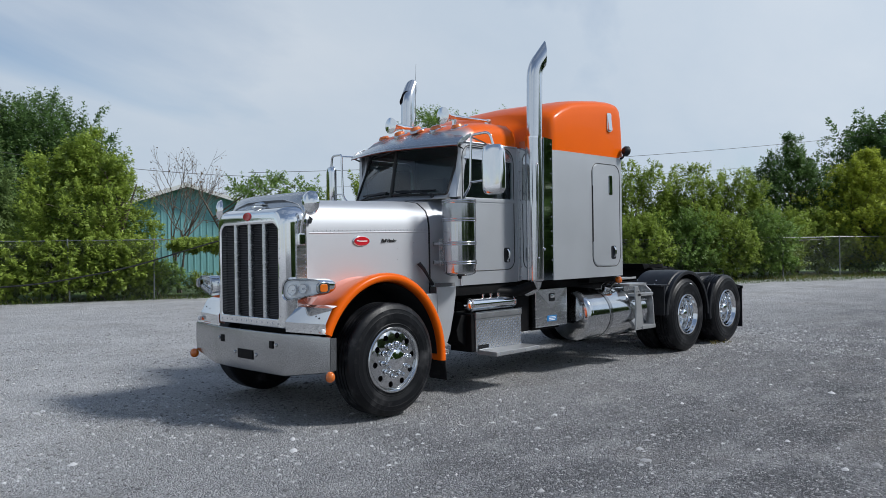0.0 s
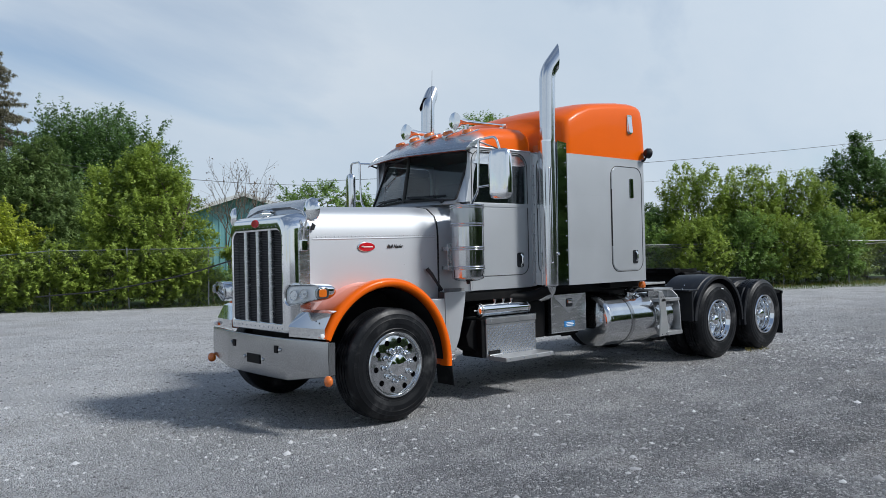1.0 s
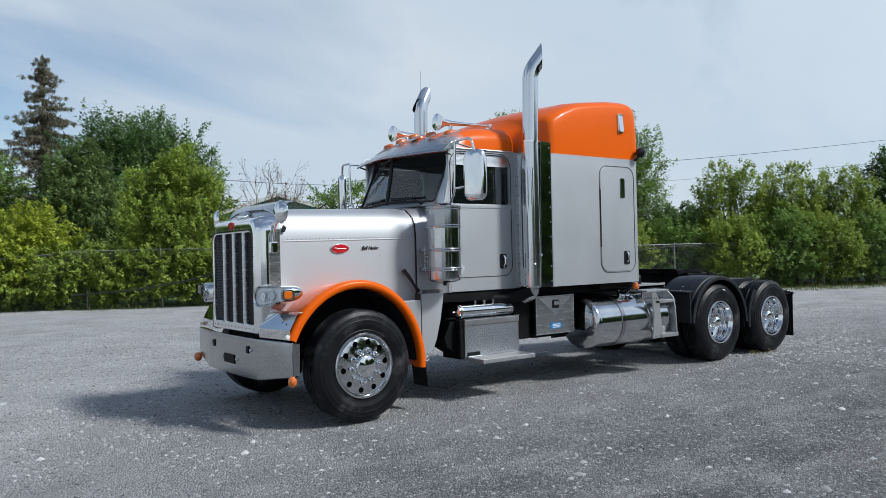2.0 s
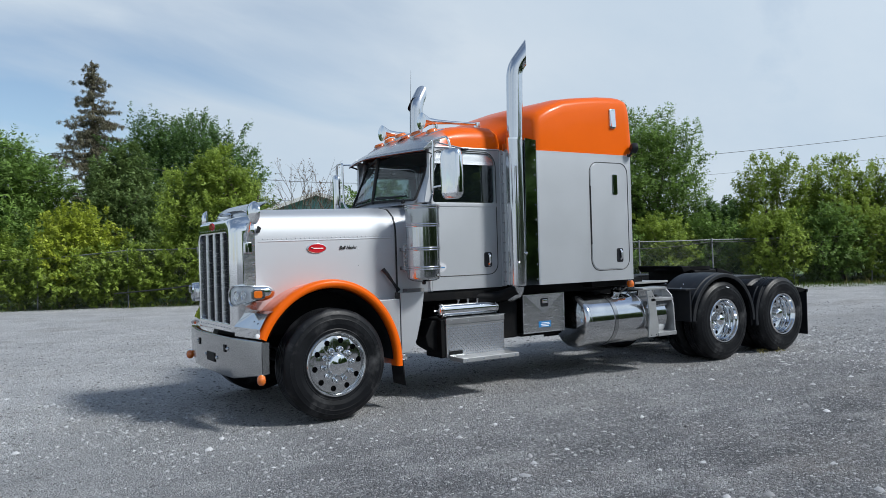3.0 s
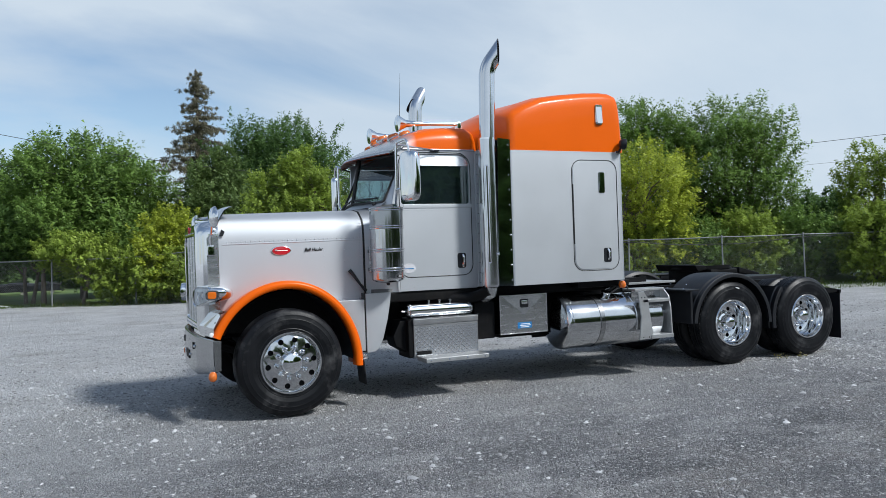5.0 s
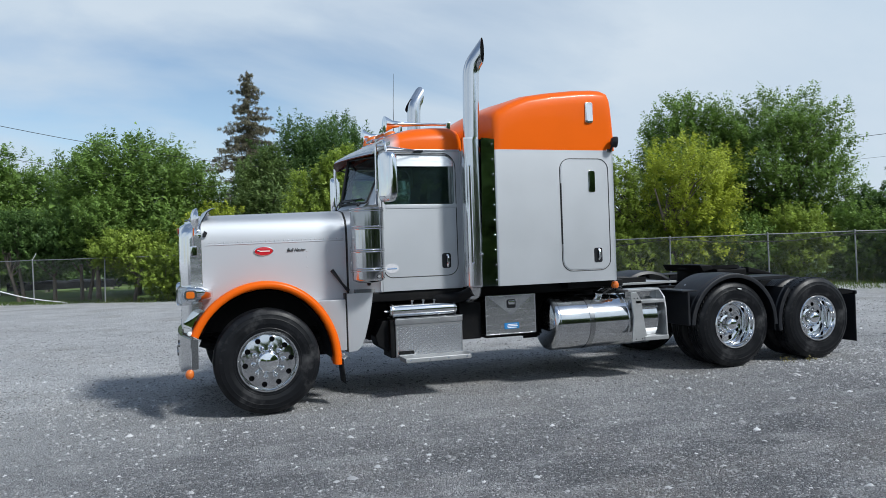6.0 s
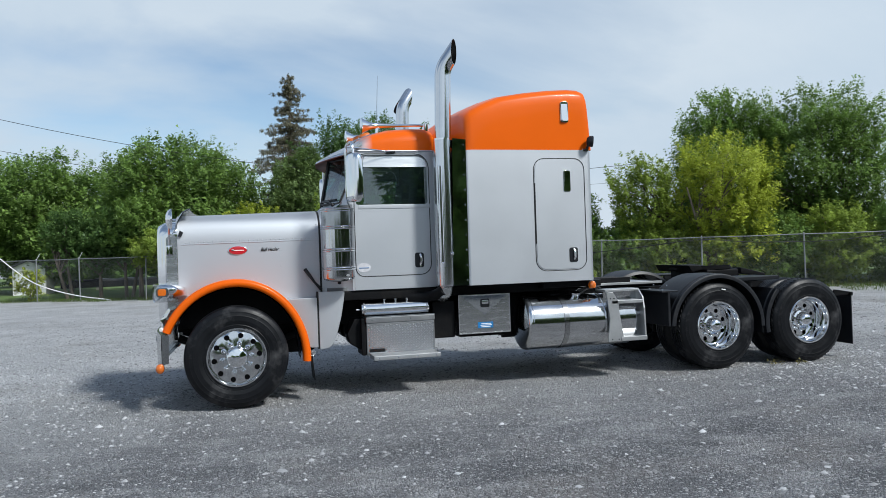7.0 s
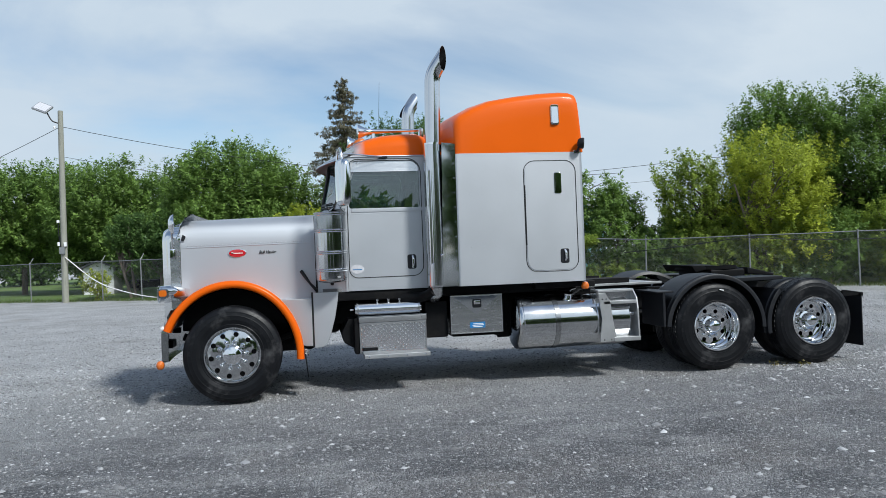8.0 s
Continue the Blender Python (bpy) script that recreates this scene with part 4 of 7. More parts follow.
    both("deflector_bracket", prism([(-0.575, 1.80), (-0.54, 1.80), (-0.52, 1.845), (-0.555, 1.87)], -0.678, -0.664, 0.003), black_plastic, truck)


hood()


# grille and its shell
def shell_outline(w, z0, z1, r):
    pts = rounded(-w, w, z0, z1, r, 6, (0.03, r, r, 0.03))
    return [(y, z + (0.035 * (1 - (y / w) ** 2) if z > (z0 + z1) / 2 else 0)) for y, z in pts]


def grille():
    o = shell_outline
    rings = [[(-0.585, *p) for p in o(0.662, 0.86, 1.955, 0.13)], [(-0.66, *p) for p in o(0.655, 0.85, 1.955, 0.13)], [(-0.735, *p) for p in o(0.63, 0.84, 1.94, 0.13)],
             [(-0.785, *p) for p in o(0.585, 0.84, 1.915, 0.12)], [(-0.80, *p) for p in o(0.555, 0.85, 1.895, 0.11)],
             [(-0.803, *p) for p in o(0.522, 0.915, 1.815, 0.09)], [(-0.795, *p) for p in o(0.508, 0.925, 1.80, 0.08)], [(-0.74, *p) for p in o(0.502, 0.93, 1.795, 0.08)]]
    part("grille_shell", loft(rings, True), chrome, truck, "tall polished chrome grille shell", 50)
    both("shell_side", prism([(-0.70, 0.93), (-0.588, 0.93), (-0.588, 1.80), (-0.655, 1.84), (-0.70, 1.78)], -0.6685, -0.6600, 0.002), steel, truck, "satin stainless side strip of the grille shell")
    # perforated screen: crossing wires before a dark backing
    part("grille_backing", box(-0.735, -0.728, -0.505, 0.505, 0.925, 1.83), black_paint, truck)
    bm = bmesh.new()
    verts, faces = [], []

    def wire(y0, z0, y1, z1, x, w):
        d = Vector((0, y1 - y0, z1 - z0)).normalized()
        n = Vector((0, -d.z, d.y)) * w
        i = len(verts)
        for p in ((y0, z0), (y1, z1)):
            c = Vector((x, *p))
            verts.extend([c - n, c + Vector((-w, 0, 0)), c + n])
        faces.extend([(i, i + 1, i + 4, i + 3), (i + 1, i + 2, i + 5, i + 4)])

    step = 0.0165
    for k in range(int(1.0 / step)):
        y = -0.5 + k * step
        wire(y, 0.925, y, 1.81, -0.742, 0.0028)
    for k in range(int(0.89 / step)):
        z = 0.928 + k * step
        wire(-0.505, z, 0.505, z, -0.744, 0.0028)
    array_mesh("grille_screen", [tuple(v) for v in verts], faces, grille_mesh, truck)
    for y in (-0.255, 0.0, 0.255):
        bm = loft([[(-0.774 - 0.024 * math.cos(a), y + 0.024 * math.sin(a), z) for a in np.linspace(-1.6, 1.6, 11)] for z in (0.925, 1.3, 1.7, 1.80, 1.845)])
        joined(bm, box(-0.774, -0.745, y - 0.022, y + 0.022, 0.925, 1.83, 0.003))
        part("grille_bar", bm, steel, truck, "upright rounded satin grille bar", 60)
    bm = bmesh.new()
    domes([(-0.803, y, 0.882) for y in np.linspace(-0.5, 0.5, 12)], (-1, 0, 0), 0.009, bm)
    domes([(-0.803, y, 1.845) for y in np.linspace(-0.42, 0.42, 11)], (-1, 0, 0), 0.007, bm)
    for s in (-1, 1):
        domes([(-0.802, s * 0.537, z) for z in np.linspace(0.95, 1.75, 10)], (-1, 0, 0), 0.007, bm)
        domes([(-0.602, s * 0.6685, z) for z in np.linspace(1.15, 1.80, 12)], (0, s, 0), 0.010, bm)
    tagged(part("grille_rivets", bm, chrome, truck), kind="stuff")
    part("grille_emblem", lathe([(0.0, -0.012), (0.05, -0.010), (0.058, 0.0)], (0, 0, 0), (1, 0, 0), 24), badge_red, truck, "red oval emblem").matrix_basis = pose(-0.802, 0, 1.885) @ Matrix.Diagonal((1, 1.25, 0.72, 1))
    # hood ornament
    bm = box(-0.74, -0.55, -0.03, 0.03, 1.965, 1.99, 0.008)
    joined(bm, loft([[(-0.74, 0, 2.005), (-0.70, -0.015, 2.02), (-0.66, 0, 2.03), (-0.70, 0.015, 2.02)], [(-0.66, 0, 1.995), (-0.62, -0.04, 2.01), (-0.56, 0, 2.03), (-0.62, 0.04, 2.01)],
                     [(-0.58, 0, 1.99), (-0.54, -0.05, 2.01), (-0.50, 0, 2.03), (-0.54, 0.05, 2.01)]], True, (True, True)))
    part("hood_ornament", bm, chrome, truck, "chrome winged hood ornament")


grille()


# bumper
def bumper():
    def x_at(y):
        a = abs(y)
        return -0.845 + 0.02 * (a / 0.6) ** 2 if a < 0.6 else -0.825 + 0.095 * ((a - 0.6) / 0.59) ** 1.15

    def low(y):
        a = abs(y)
        return 0.415 if a < 0.62 else 0.415 + 0.08 * (a - 0.62) / 0.57

    ys = list(np.linspace(-1.19, -0.62, 7)) + list(np.linspace(-0.6, 0.6, 13)) + list(np.linspace(0.62, 1.19, 7))
    rings = []
    for y in ys:
        x, b = x_at(y), low(y)
        rings.append([(x + 0.07, y, 0.79), (x + 0.012, y, 0.802), (x, y, 0.792), (x - 0.004, y, (0.79 + b) / 2), (x, y, b + 0.008), (x + 0.012, y, b), (x + 0.07, y, b + 0.01)])
    bm = loft(rings)
    part("bumper", bm, dull_steel, truck, "worn stainless front bumper with dropped centre", 60)
    for y in (-1.185, 1.185):
        x = x_at(y)
        part("bumper_end", prism([(x + 0.004, 0.50), (x + 0.004, 0.795), (x + 0.072, 0.790), (x + 0.066, 0.508)], y - 0.004, y + 0.004, 0.002), dull_steel, truck)
    part("tow_opening", box(x_at(0) - 0.011, x_at(0) + 0.05, -0.14, 0.13, 0.525, 0.615, 0.003), black_paint, truck)
    for y, w in ((0.44, 0.03), (-0.44, 0.03)):
        part("tow_slot", box(x_at(y) - 0.011, x_at(y) + 0.05, y - w, y + w, 0.655, 0.725, 0.003), black_paint, truck)
    for y, z in ((0.51, 0.69), (-0.51, 0.69), (0.19, 0.575), (-0.19, 0.575)):
        part("bumper_bolt", lathe([(0.0, -0.02), (0.012, -0.018), (0.018, -0.006), (0.018, 0.01)], (x_at(y), y, z), (1, 0, 0), 10), steel, truck)
    both("bumper_marker_lamp", lathe([(0.0, -0.040), (0.03, -0.034), (0.046, -0.018), (0.05, 0.0), (0.046, 0.018), (0.03, 0.034), (0.0, 0.040)], (-0.748, -1.208, 0.462), (1, -0.35, 0), 20), amber, truck, "round amber marker lamp hung from the bumper")
    # stepped filler panel above the bumper, under each headlamp
    def z_top(y):
        return 1.06

    rows = []
    for y in np.linspace(-1.11, -0.60, 8):
        f = (abs(y) - 0.60) / 0.51
        rows.append([(-0.775 + 0.075 * f, y, 0.810), (-0.785 + 0.075 * f, y, 0.815), (-0.79 + 0.075 * f, y, 0.905), (-0.70 + 0.06 * f, y, 1.04), (-0.64 + 0.06 * f, y, 1.06)])
    both("headlamp_valance", loft(rows), mirror_steel, truck, "folded mirror-polished stainless panel below the headlamp", 25)
    bm = bmesh.new()
    domes([(-0.755 + 0.035, y, 0.97) for y in (-0.72, -0.98)], (-0.8, 0, 0.6), 0.010, bm)
    both("valance_bolts", bm, black_plastic, truck)


bumper()


# headlamps: a teardrop pod with a clear wrap-round lens and an amber corner
def headlamp():
    def ring(x, y0, y1, z0, z1, r, skew=0.0):
        pts = rounded(y0, y1, z0, z1, r, 5)
        return [(x + skew * (abs(y) - 0.62) / 0.46, y, z) for y, z in pts]

    def tapered(bm):
        """Draws the lower edge up towards the outer end."""
        for v in bm.verts:
            g = max(0.0, min(1.0, (abs(v.co.y) - 0.64) / 0.45))
            v.co.z = 1.306 - (1.318 - v.co.z) * (0.84 - 0.34 * g)
        return bm

    pod = loft([ring(-0.845, -1.075, -0.652, 1.070, 1.298, 0.08, 0.115), ring(-0.857, -1.086, -0.645, 1.060, 1.310, 0.085, 0.115), ring(-0.835, -1.095, -0.64, 1.055, 1.318, 0.09, 0.115), ring(-0.76, -1.10, -0.635, 1.055, 1.318, 0.10, 0.14),
                ring(-0.68, -1.085, -0.635, 1.07, 1.305, 0.10, 0.10), ring(-0.58, -1.03, -0.64, 1.10, 1.28, 0.085, 0.05), ring(-0.50, -0.94, -0.645, 1.14, 1.25, 0.05, 0.0)], True, (False, True))
    both("headlamp", tapered(pod), chrome, truck, "chrome headlamp pod with clear lens", 60)
    lens = loft([ring(-0.846, -1.075, -0.652, 1.070, 1.298, 0.08, 0.115), ring(-0.866, -1.05, -0.675, 1.090, 1.278, 0.07, 0.115), ring(-0.875, -0.98, -0.74, 1.13, 1.24, 0.05, 0.115)], True, (False, True))
    both("headlamp_lens", tapered(lens), lamp_cover, truck, "clear plastic headlamp lens", 60)
    bowl = loft([ring(-0.842, -1.070, -0.657, 1.075, 1.293, 0.075, 0.115), ring(-0.825, -1.06, -0.668, 1.085, 1.283, 0.07, 0.115), ring(-0.822, -1.02, -0.70, 1.11, 1.26, 0.05, 0.115)], True, (False, True))
    both("reflector", tapered(bowl), lamp_silver, truck, "bright pale lamp reflector")
    for y in (-0.745, -0.865):
        x = -0.822 + 0.115 * (abs(y) - 0.62) / 0.46
        both("headlamp_bowl", tapered(lathe([(0.068, -0.018), (0.066, -0.022), (0.058, -0.006), (0.036, 0.010), (0.018, 0.014), (0.016, -0.010), (0, -0.014)], (x, y, 1.180), (1, 0, 0), 20)), chrome, truck)
    both("signal_frame", prism(rounded(-0.776, -0.652, 1.176, 1.272, 0.030), -1.0990, -1.060, 0.006), dull_steel, truck)
    both("side_signal", prism(rounded(-0.760, -0.676, 1.188, 1.260, 0.022), -1.1030, -1.060, 0.008), amber, truck, "amber corner turn signal")


headlamp()


# round convex mirrors on the nose
def nose_mirror():
    c = Vector((-0.635, -0.80, 1.985))
    for s, way in ((1, (0.985, 0.12, 0.0)), (-1, (0.93, -0.37, 0.0))):
        part("nose_mirror", lathe([(0.0, -0.055), (0.05, -0.048), (0.092, -0.028), (0.110, 0.0), (0.110, 0.01), (0.103, 0.012), (0.0, 0.016)], (c.x, c.y * s, c.z), way, 28), chrome, truck, "round chrome convex mirror")
    both("mirror_arm", tube(bend([c + Vector((-0.03, 0.0, -0.02)), (-0.66, -0.76, 1.90), (-0.665, -0.705, 1.80), (-0.665, -0.69, 1.70)], 0.04), 0.011, 8), chrome, truck)
    both("mirror_base", box(-0.70, -0.63, -0.715, -0.655, 1.60, 1.71, 0.012), chrome, truck)


nose_mirror()


# badges on the bonnet side
def badges():
    for s in (-1, 1):
        def on(x, d):
            return s * (hood_half(x) + d)
        turn = pose(0.045, on(0.045, 0.002), 1.635, 0, 0, 0)
        bm = lathe([(0.0, -0.010), (0.085, -0.009), (0.092, -0.004), (0.094, 0.0)], (0, 0, 0), (0, 1, 0), 32)
        b = part("bonnet_badge", bm, chrome, truck, "red oval badge with chrome rim")
        b.matrix_basis = turn @ Matrix.Diagonal((1.12, -s, 0.52, 1))
        red = part("badge_field", lathe([(0.0, -0.0125), (0.08, -0.0122), (0.084, -0.010)], (0, 0, 0), (0, 1, 0), 32), badge_red, b)
        bm = bmesh.new()
        box(-0.060, 0.058, -0.0150, -0.0118, -0.009, 0.008, 0, bm)
        box(-0.060, -0.040, -0.0150, -0.0118, -0.009, 0.020, 0, bm)
        part("badge_bars", bm, white_paint, b)
        # model script
        cu = bpy.data.curves.new("script", "FONT")
        cu.body = "Bull Hauler"
        cu.size, cu.shear, cu.extrude, cu.align_x, cu.align_y = 0.050, 0.35, 0.003, "CENTER", "CENTER"
        cu.offset = 0.0008
        tmp = bpy.data.objects.new("script", cu)
        scene.collection.objects.link(tmp)
        me = bpy.data.meshes.new_from_object(tmp.evaluated_get(bpy.context.evaluated_depsgraph_get()))
        bpy.data.objects.remove(tmp)
        me.materials.clear()
        me.materials.append(dark_ink)
        t = new("model_script", me)
        t.parent = truck
        tagged(t, "black script lettering on the bonnet side")
        t.matrix_basis = pose(0.385, on(0.385, 0.004), 1.636, 90, 0, 0 if s < 0 else 180) @ Matrix.Diagonal((0.86, 1, 1, 1))


badges()


# ---- cab ----
CAB_Y = 0.862


def cab():
    # side walls with the door's window opening
    n = 4
    hole = rounded(1.335, 2.165, 2.10, 2.66, 0.03, n, (0.03, 0.11, 0.11, 0.03))
    outer = []
    edge = rounded(1.27, 2.245, 1.145, 2.715, 0.02, n, (0.02, 0.05, 0.05, 0.02))
    for x, z in edge:
        if x < 1.75 and z > 2.0:
            x = 1.30 + 0.0
        outer.append((x, z))
    bm = hole_panel(outer, hole, -CAB_Y, -CAB_Y + 0.045)
    both("cab_side", bm, silver, truck, "silver cab door side with riveted edge", 30)
    # front upper corner of the side, following the raked windscreen
    both("cab_pillar", prism([(1.225, 2.10), (1.318, 2.10), (1.405, 2.70), (1.365, 2.70)], -CAB_Y + 0.001, -CAB_Y + 0.09, 0.012), silver, truck)
    # door: seam round the leaf, handle, window trim
    seam = rounded(1.315, 2.185, 1.295, 2.675, 0.1, 5, (0.12, 0.16, 0.14, 0.1))
    both("door_seal", tube([(x, -CAB_Y - 0.001, z) for x, z in seam], 0.0052, 6, closed=True), trim_black, truck, "black rubber door seal")
    # bright panel in the upper part of the window opening
    bm = prism(rounded(1.345, 2.16, 2.525, 2.655, 0.02, 4, (0.005, 0.10, 0.10, 0.005)), -CAB_Y - 0.004, -CAB_Y + 0.004)
    for v in bm.verts:
        v.co.y += 0.20 * (v.co.z - 2.525)
    both("window_visor", bm, steel, truck, "stainless chop panel above the side glass")
    w = part("side_window", box(1.335, 2.165, -CAB_Y + 0.014, -CAB_Y + 0.018, 2.10, 2.55), tinted_glass, truck, "dark tinted side window", 0)
    w2 = part("side_window", box(1.335, 2.165, CAB_Y - 0.018, CAB_Y - 0.014, 2.10, 2.55), tinted_glass, truck, "dark tinted side window", 0)
    w.visible_shadow = w2.visible_shadow = False
    both("window_sill", box(1.36, 2.20, -CAB_Y - 0.006, -CAB_Y + 0.01, 2.055, 2.10, 0.004), silver, truck)
    bm = bmesh.new()
    domes([(x, -CAB_Y, 2.035) for x in np.linspace(1.33, 2.20, 22)], (0, -1, 0), 0.007, bm)
    domes([(x, -CAB_Y, 1.185) for x in np.linspace(1.30, 2.21, 18)], (0, -1, 0), 0.006, bm)
    domes([(2.222, -CAB_Y, z) for z in np.linspace(1.25, 2.65, 26)], (0, -1, 0), 0.006, bm)
    both("cab_rivets", bm, silver, truck)
    # handle in its black cup
    both("door_handle_cup", prism(rounded(1.995, 2.10, 1.375, 1.545, 0.025), -CAB_Y - 0.006, -CAB_Y + 0.004, 0.004), black_plastic, truck)
    both("door_handle", tube(bend([(2.055, -CAB_Y - 0.008, 1.525), (2.06, -CAB_Y - 0.026, 1.50), (2.06, -CAB_Y - 0.026, 1.43), (2.055, -CAB_Y - 0.008, 1.41)], 0.02), 0.014, 8), chrome, truck, "chrome door handle")
    both("door_lock", lathe([(0, -0.012), (0.012, -0.010), (0.015, 0.0)], (2.058, -CAB_Y - 0.006, 1.395), (0, 1, 0), 12), chrome, truck)
    # round paper sticker by the door's lower front corner
    stickers = both("door_sticker", lathe([(0.0, -0.003), (0.062, -0.003), (0.062, 0.0)], (0, 0, 0), (0, 1, 0), 24), sticker_grey, truck, "oval pale sticker on the door")
    for ob, s in zip(stickers, (-1, 1)):
        ob.matrix_basis = pose(1.405, s * CAB_Y, 1.395) @ Matrix.Diagonal((1.25, 1, 0.85, 1))
    both("sticker_print", box(1.35, 1.46, -CAB_Y - 0.006, -CAB_Y - 0.004, 1.388, 1.396), blue_label, truck)
    # back wall, floor, firewall
    part("cab_back", box(2.20, 2.24, -0.82, 0.82, 1.14, 2.72), headliner, truck)
    part("cab_floor", box(1.0, 2.22, -0.82, 0.82, 1.14, 1.18), headliner, truck)
    part("firewall", box(1.0, 1.05, -0.56, 0.56, 1.14, 1.99), headliner, truck)
    part("headlining", box(1.42, 2.22, -0.80, 0.80, 2.70, 2.72), headliner, truck)
    # windscreen: two flat panes meeting at a centre post
    def ws(y, z):
        """x on the windscreen plane."""
        return 1.05 + 0.16 * abs(y) + (z - 2.14) * (0.20 + 0.34 * abs(y))

    for s in (-1, 1):
        a = [(0.012, 2.165), (0.768, 2.135), (0.755, 2.655), (0.012, 2.675)]
        rows = []
        for i in range(9):
            u = i / 8
            lo, hi = [a[0][k] + (a[1][k] - a[0][k]) * u for k in (0, 1)], [a[3][k] + (a[2][k] - a[3][k]) * u for k in (0, 1)]
            edge = [(lo[0] + (hi[0] - lo[0]) * v / 6, lo[1] + (hi[1] - lo[1]) * v / 6) for v in range(7)]
            rows.append([(ws(y, z), s * y, z) for y, z in edge])
        bm = loft(rows)
        p = part("windscreen_pane", bm, windscreen_glass, truck, "clear tinted windscreen pane", 80)
        p.visible_shadow = False
        line_pts = [(ws(y, z) - 0.003, s * y, z) for y, z in ((0.0, 2.16), (0.758, 2.13), (0.768, 2.16), (0.762, 2.64), (0.74, 2.665), (0.0, 2.685))]
        part("windscreen_seal", tube(bend(line_pts, 0.04), 0.013, 8), trim_black, truck)
        # painted surround
        bm = loft([[(ws(0.77, 2.12) - 0.004, s * 0.77, 2.10), (ws(0.765, 2.70) - 0.004, s * 0.76, 2.70)], [(1.185, s * 0.83, 2.10), (ws(0.81, 2.70), s * 0.815, 2.70)],
                   [(1.235, s * 0.855, 2.10), (ws(0.83, 2.7) + 0.02, s * 0.85, 2.70)]])
        part("windscreen_pillar", bm, silver, truck, smooth=60)
        bm = loft([[(ws(y, 2.14) - 0.06, s * y, 2.085), (ws(y, 2.14) - 0.012, s * y, 2.125), (ws(y, 2.15) + 0.02, s * y, 2.15)] for y in (0.0, 0.4, 0.8)])
        part("windscreen_ledge", bm, silver, truck)
        # wiper
        w0 = Vector((ws(0.5, 2.13) - 0.03, s * 0.60, 2.13))
        bm = tube([w0, (ws(0.35, 2.18) - 0.035, s * 0.42, 2.175), (ws(0.1, 2.19) - 0.03, s * 0.10, 2.185)], 0.010, 6)
        joined(bm, tube([(ws(0.62, 2.19) - 0.02, s * 0.62, 2.185), (ws(0.06, 2.2) - 0.02, s * 0.06, 2.20)], 0.009, 6))
        joined(bm, rod(w0, w0 + Vector((0.04, 0, -0.03)), 0.02, 8))
        part("wiper", bm, black_plastic, truck, "black windscreen wiper")
    part("windscreen_post", tube([(ws(0, 2.15) - 0.006, 0, 2.14), (ws(0, 2.69) - 0.006, 0, 2.69)], 0.02, 8), trim_black, truck)
    part("dashboard", loft([[(1.20, y, 2.0), (1.24, y, 2.09), (1.42, y, 2.09), (1.47, y, 2.02), (1.45, y, 1.6)] for y in (-0.66, -0.3, 0.3, 0.66)]), black_plastic, truck)
    part("steering_wheel", tube([Vector((1.55, -0.42, 2.02)) + Matrix.Rotation(radians(-28), 3, "Y") @ Vector((0.22 * math.cos(t), 0.22 * math.sin(t), 0)) for t in np.linspace(0, 2 * math.pi, 25)[:-1]], 0.016, 8, closed=True), black_plastic, truck)
    for y in (-0.42, 0.42):
        part("cab_seat", box(1.70, 2.15, y - 0.24, y + 0.24, 1.62, 1.76, 0.04), seat_cloth, truck)
        part("seat_back", prism([(2.02, 1.72), (2.16, 1.72), (2.21, 2.42), (2.11, 2.44)], y - 0.22, y + 0.22, 0.035), seat_cloth, truck)
    # roof
    rows = []
    for x, z0, zc, hw in ((1.36, 2.70, 2.80, 0.82), (1.40, 2.70, 2.86, 0.845), (1.46, 2.70, 2.905, 0.858), (1.55, 2.70, 2.95, 0.862), (1.75, 2.70, 3.005, 0.864), (2.0, 2.70, 3.03, 0.864), (2.18, 2.70, 3.03, 0.862), (2.26, 2.70, 3.0, 0.84), (2.30, 2.70, 2.92, 0.80)):
        h = zc - z0
        half = [(hw, z0), (hw - 0.004, z0 + 0.35 * h), (hw - 0.03, z0 + 0.62 * h), (hw - 0.10, z0 + 0.80 * h), (hw - 0.24, z0 + 0.90 * h), (hw * 0.4, z0 + 0.98 * h)]
        rows.append([(x, -y, z) for y, z in half] + [(x, 0, zc)] + [(x, y, z) for y, z in half[::-1]])
    ob = part("cab_roof", loft(rows), faded, truck, "glossy orange cab roof fading to silver at its front corners", 70)
    fade = [max(0.0, min(1.0, (1.54 - x) / 0.12)) * max(0.0, min(1.0, (2.90 - z) / 0.06)) for r in rows for x, y, z in r]
    at = ob.data.attributes.new("fade", "FLOAT", "POINT")
    at.data.foreach_set("value", np.array(fade, np.float32))
    both("drip_rail", tube([(1.36, -CAB_Y - 0.004, 2.705), (2.24, -CAB_Y - 0.004, 2.705)], 0.010, 6), silver, truck)
    # sun visor: bright curved shelf, underneath dark red for orange paint in shade
    def visor(d, drop):
        rows = []
        for k in range(15):
            y = -0.905 + 1.81 * k / 14
            a = abs(y) / 0.905
            x0 = 0.985 + 0.215 * a ** 1.5
            rows.append([(x0, y, 2.655 - drop), (x0 + 0.012, y, 2.668 + 0.012 - drop), (x0 + 0.17 - 0.05 * a, y * 0.985, 2.765 - 0.01 * a - drop), (1.41, y * 0.94, 2.878 - 0.12 * a ** 3 - drop)])
        return rows
    part("sun_visor", loft(visor(0, 0)), steel, truck, "polished stainless drop visor over the windscreen", 60)
    part("visor_underside", loft(visor(0, 0.010)), visor_shade_red, truck, smooth=60)
    both("visor_end", prism([(1.20, 2.645), (1.21, 2.675), (1.30, 2.755), (1.42, 2.80), (1.42, 2.76), (1.32, 2.70)], -0.907, -0.893, 0.003), steel, truck)
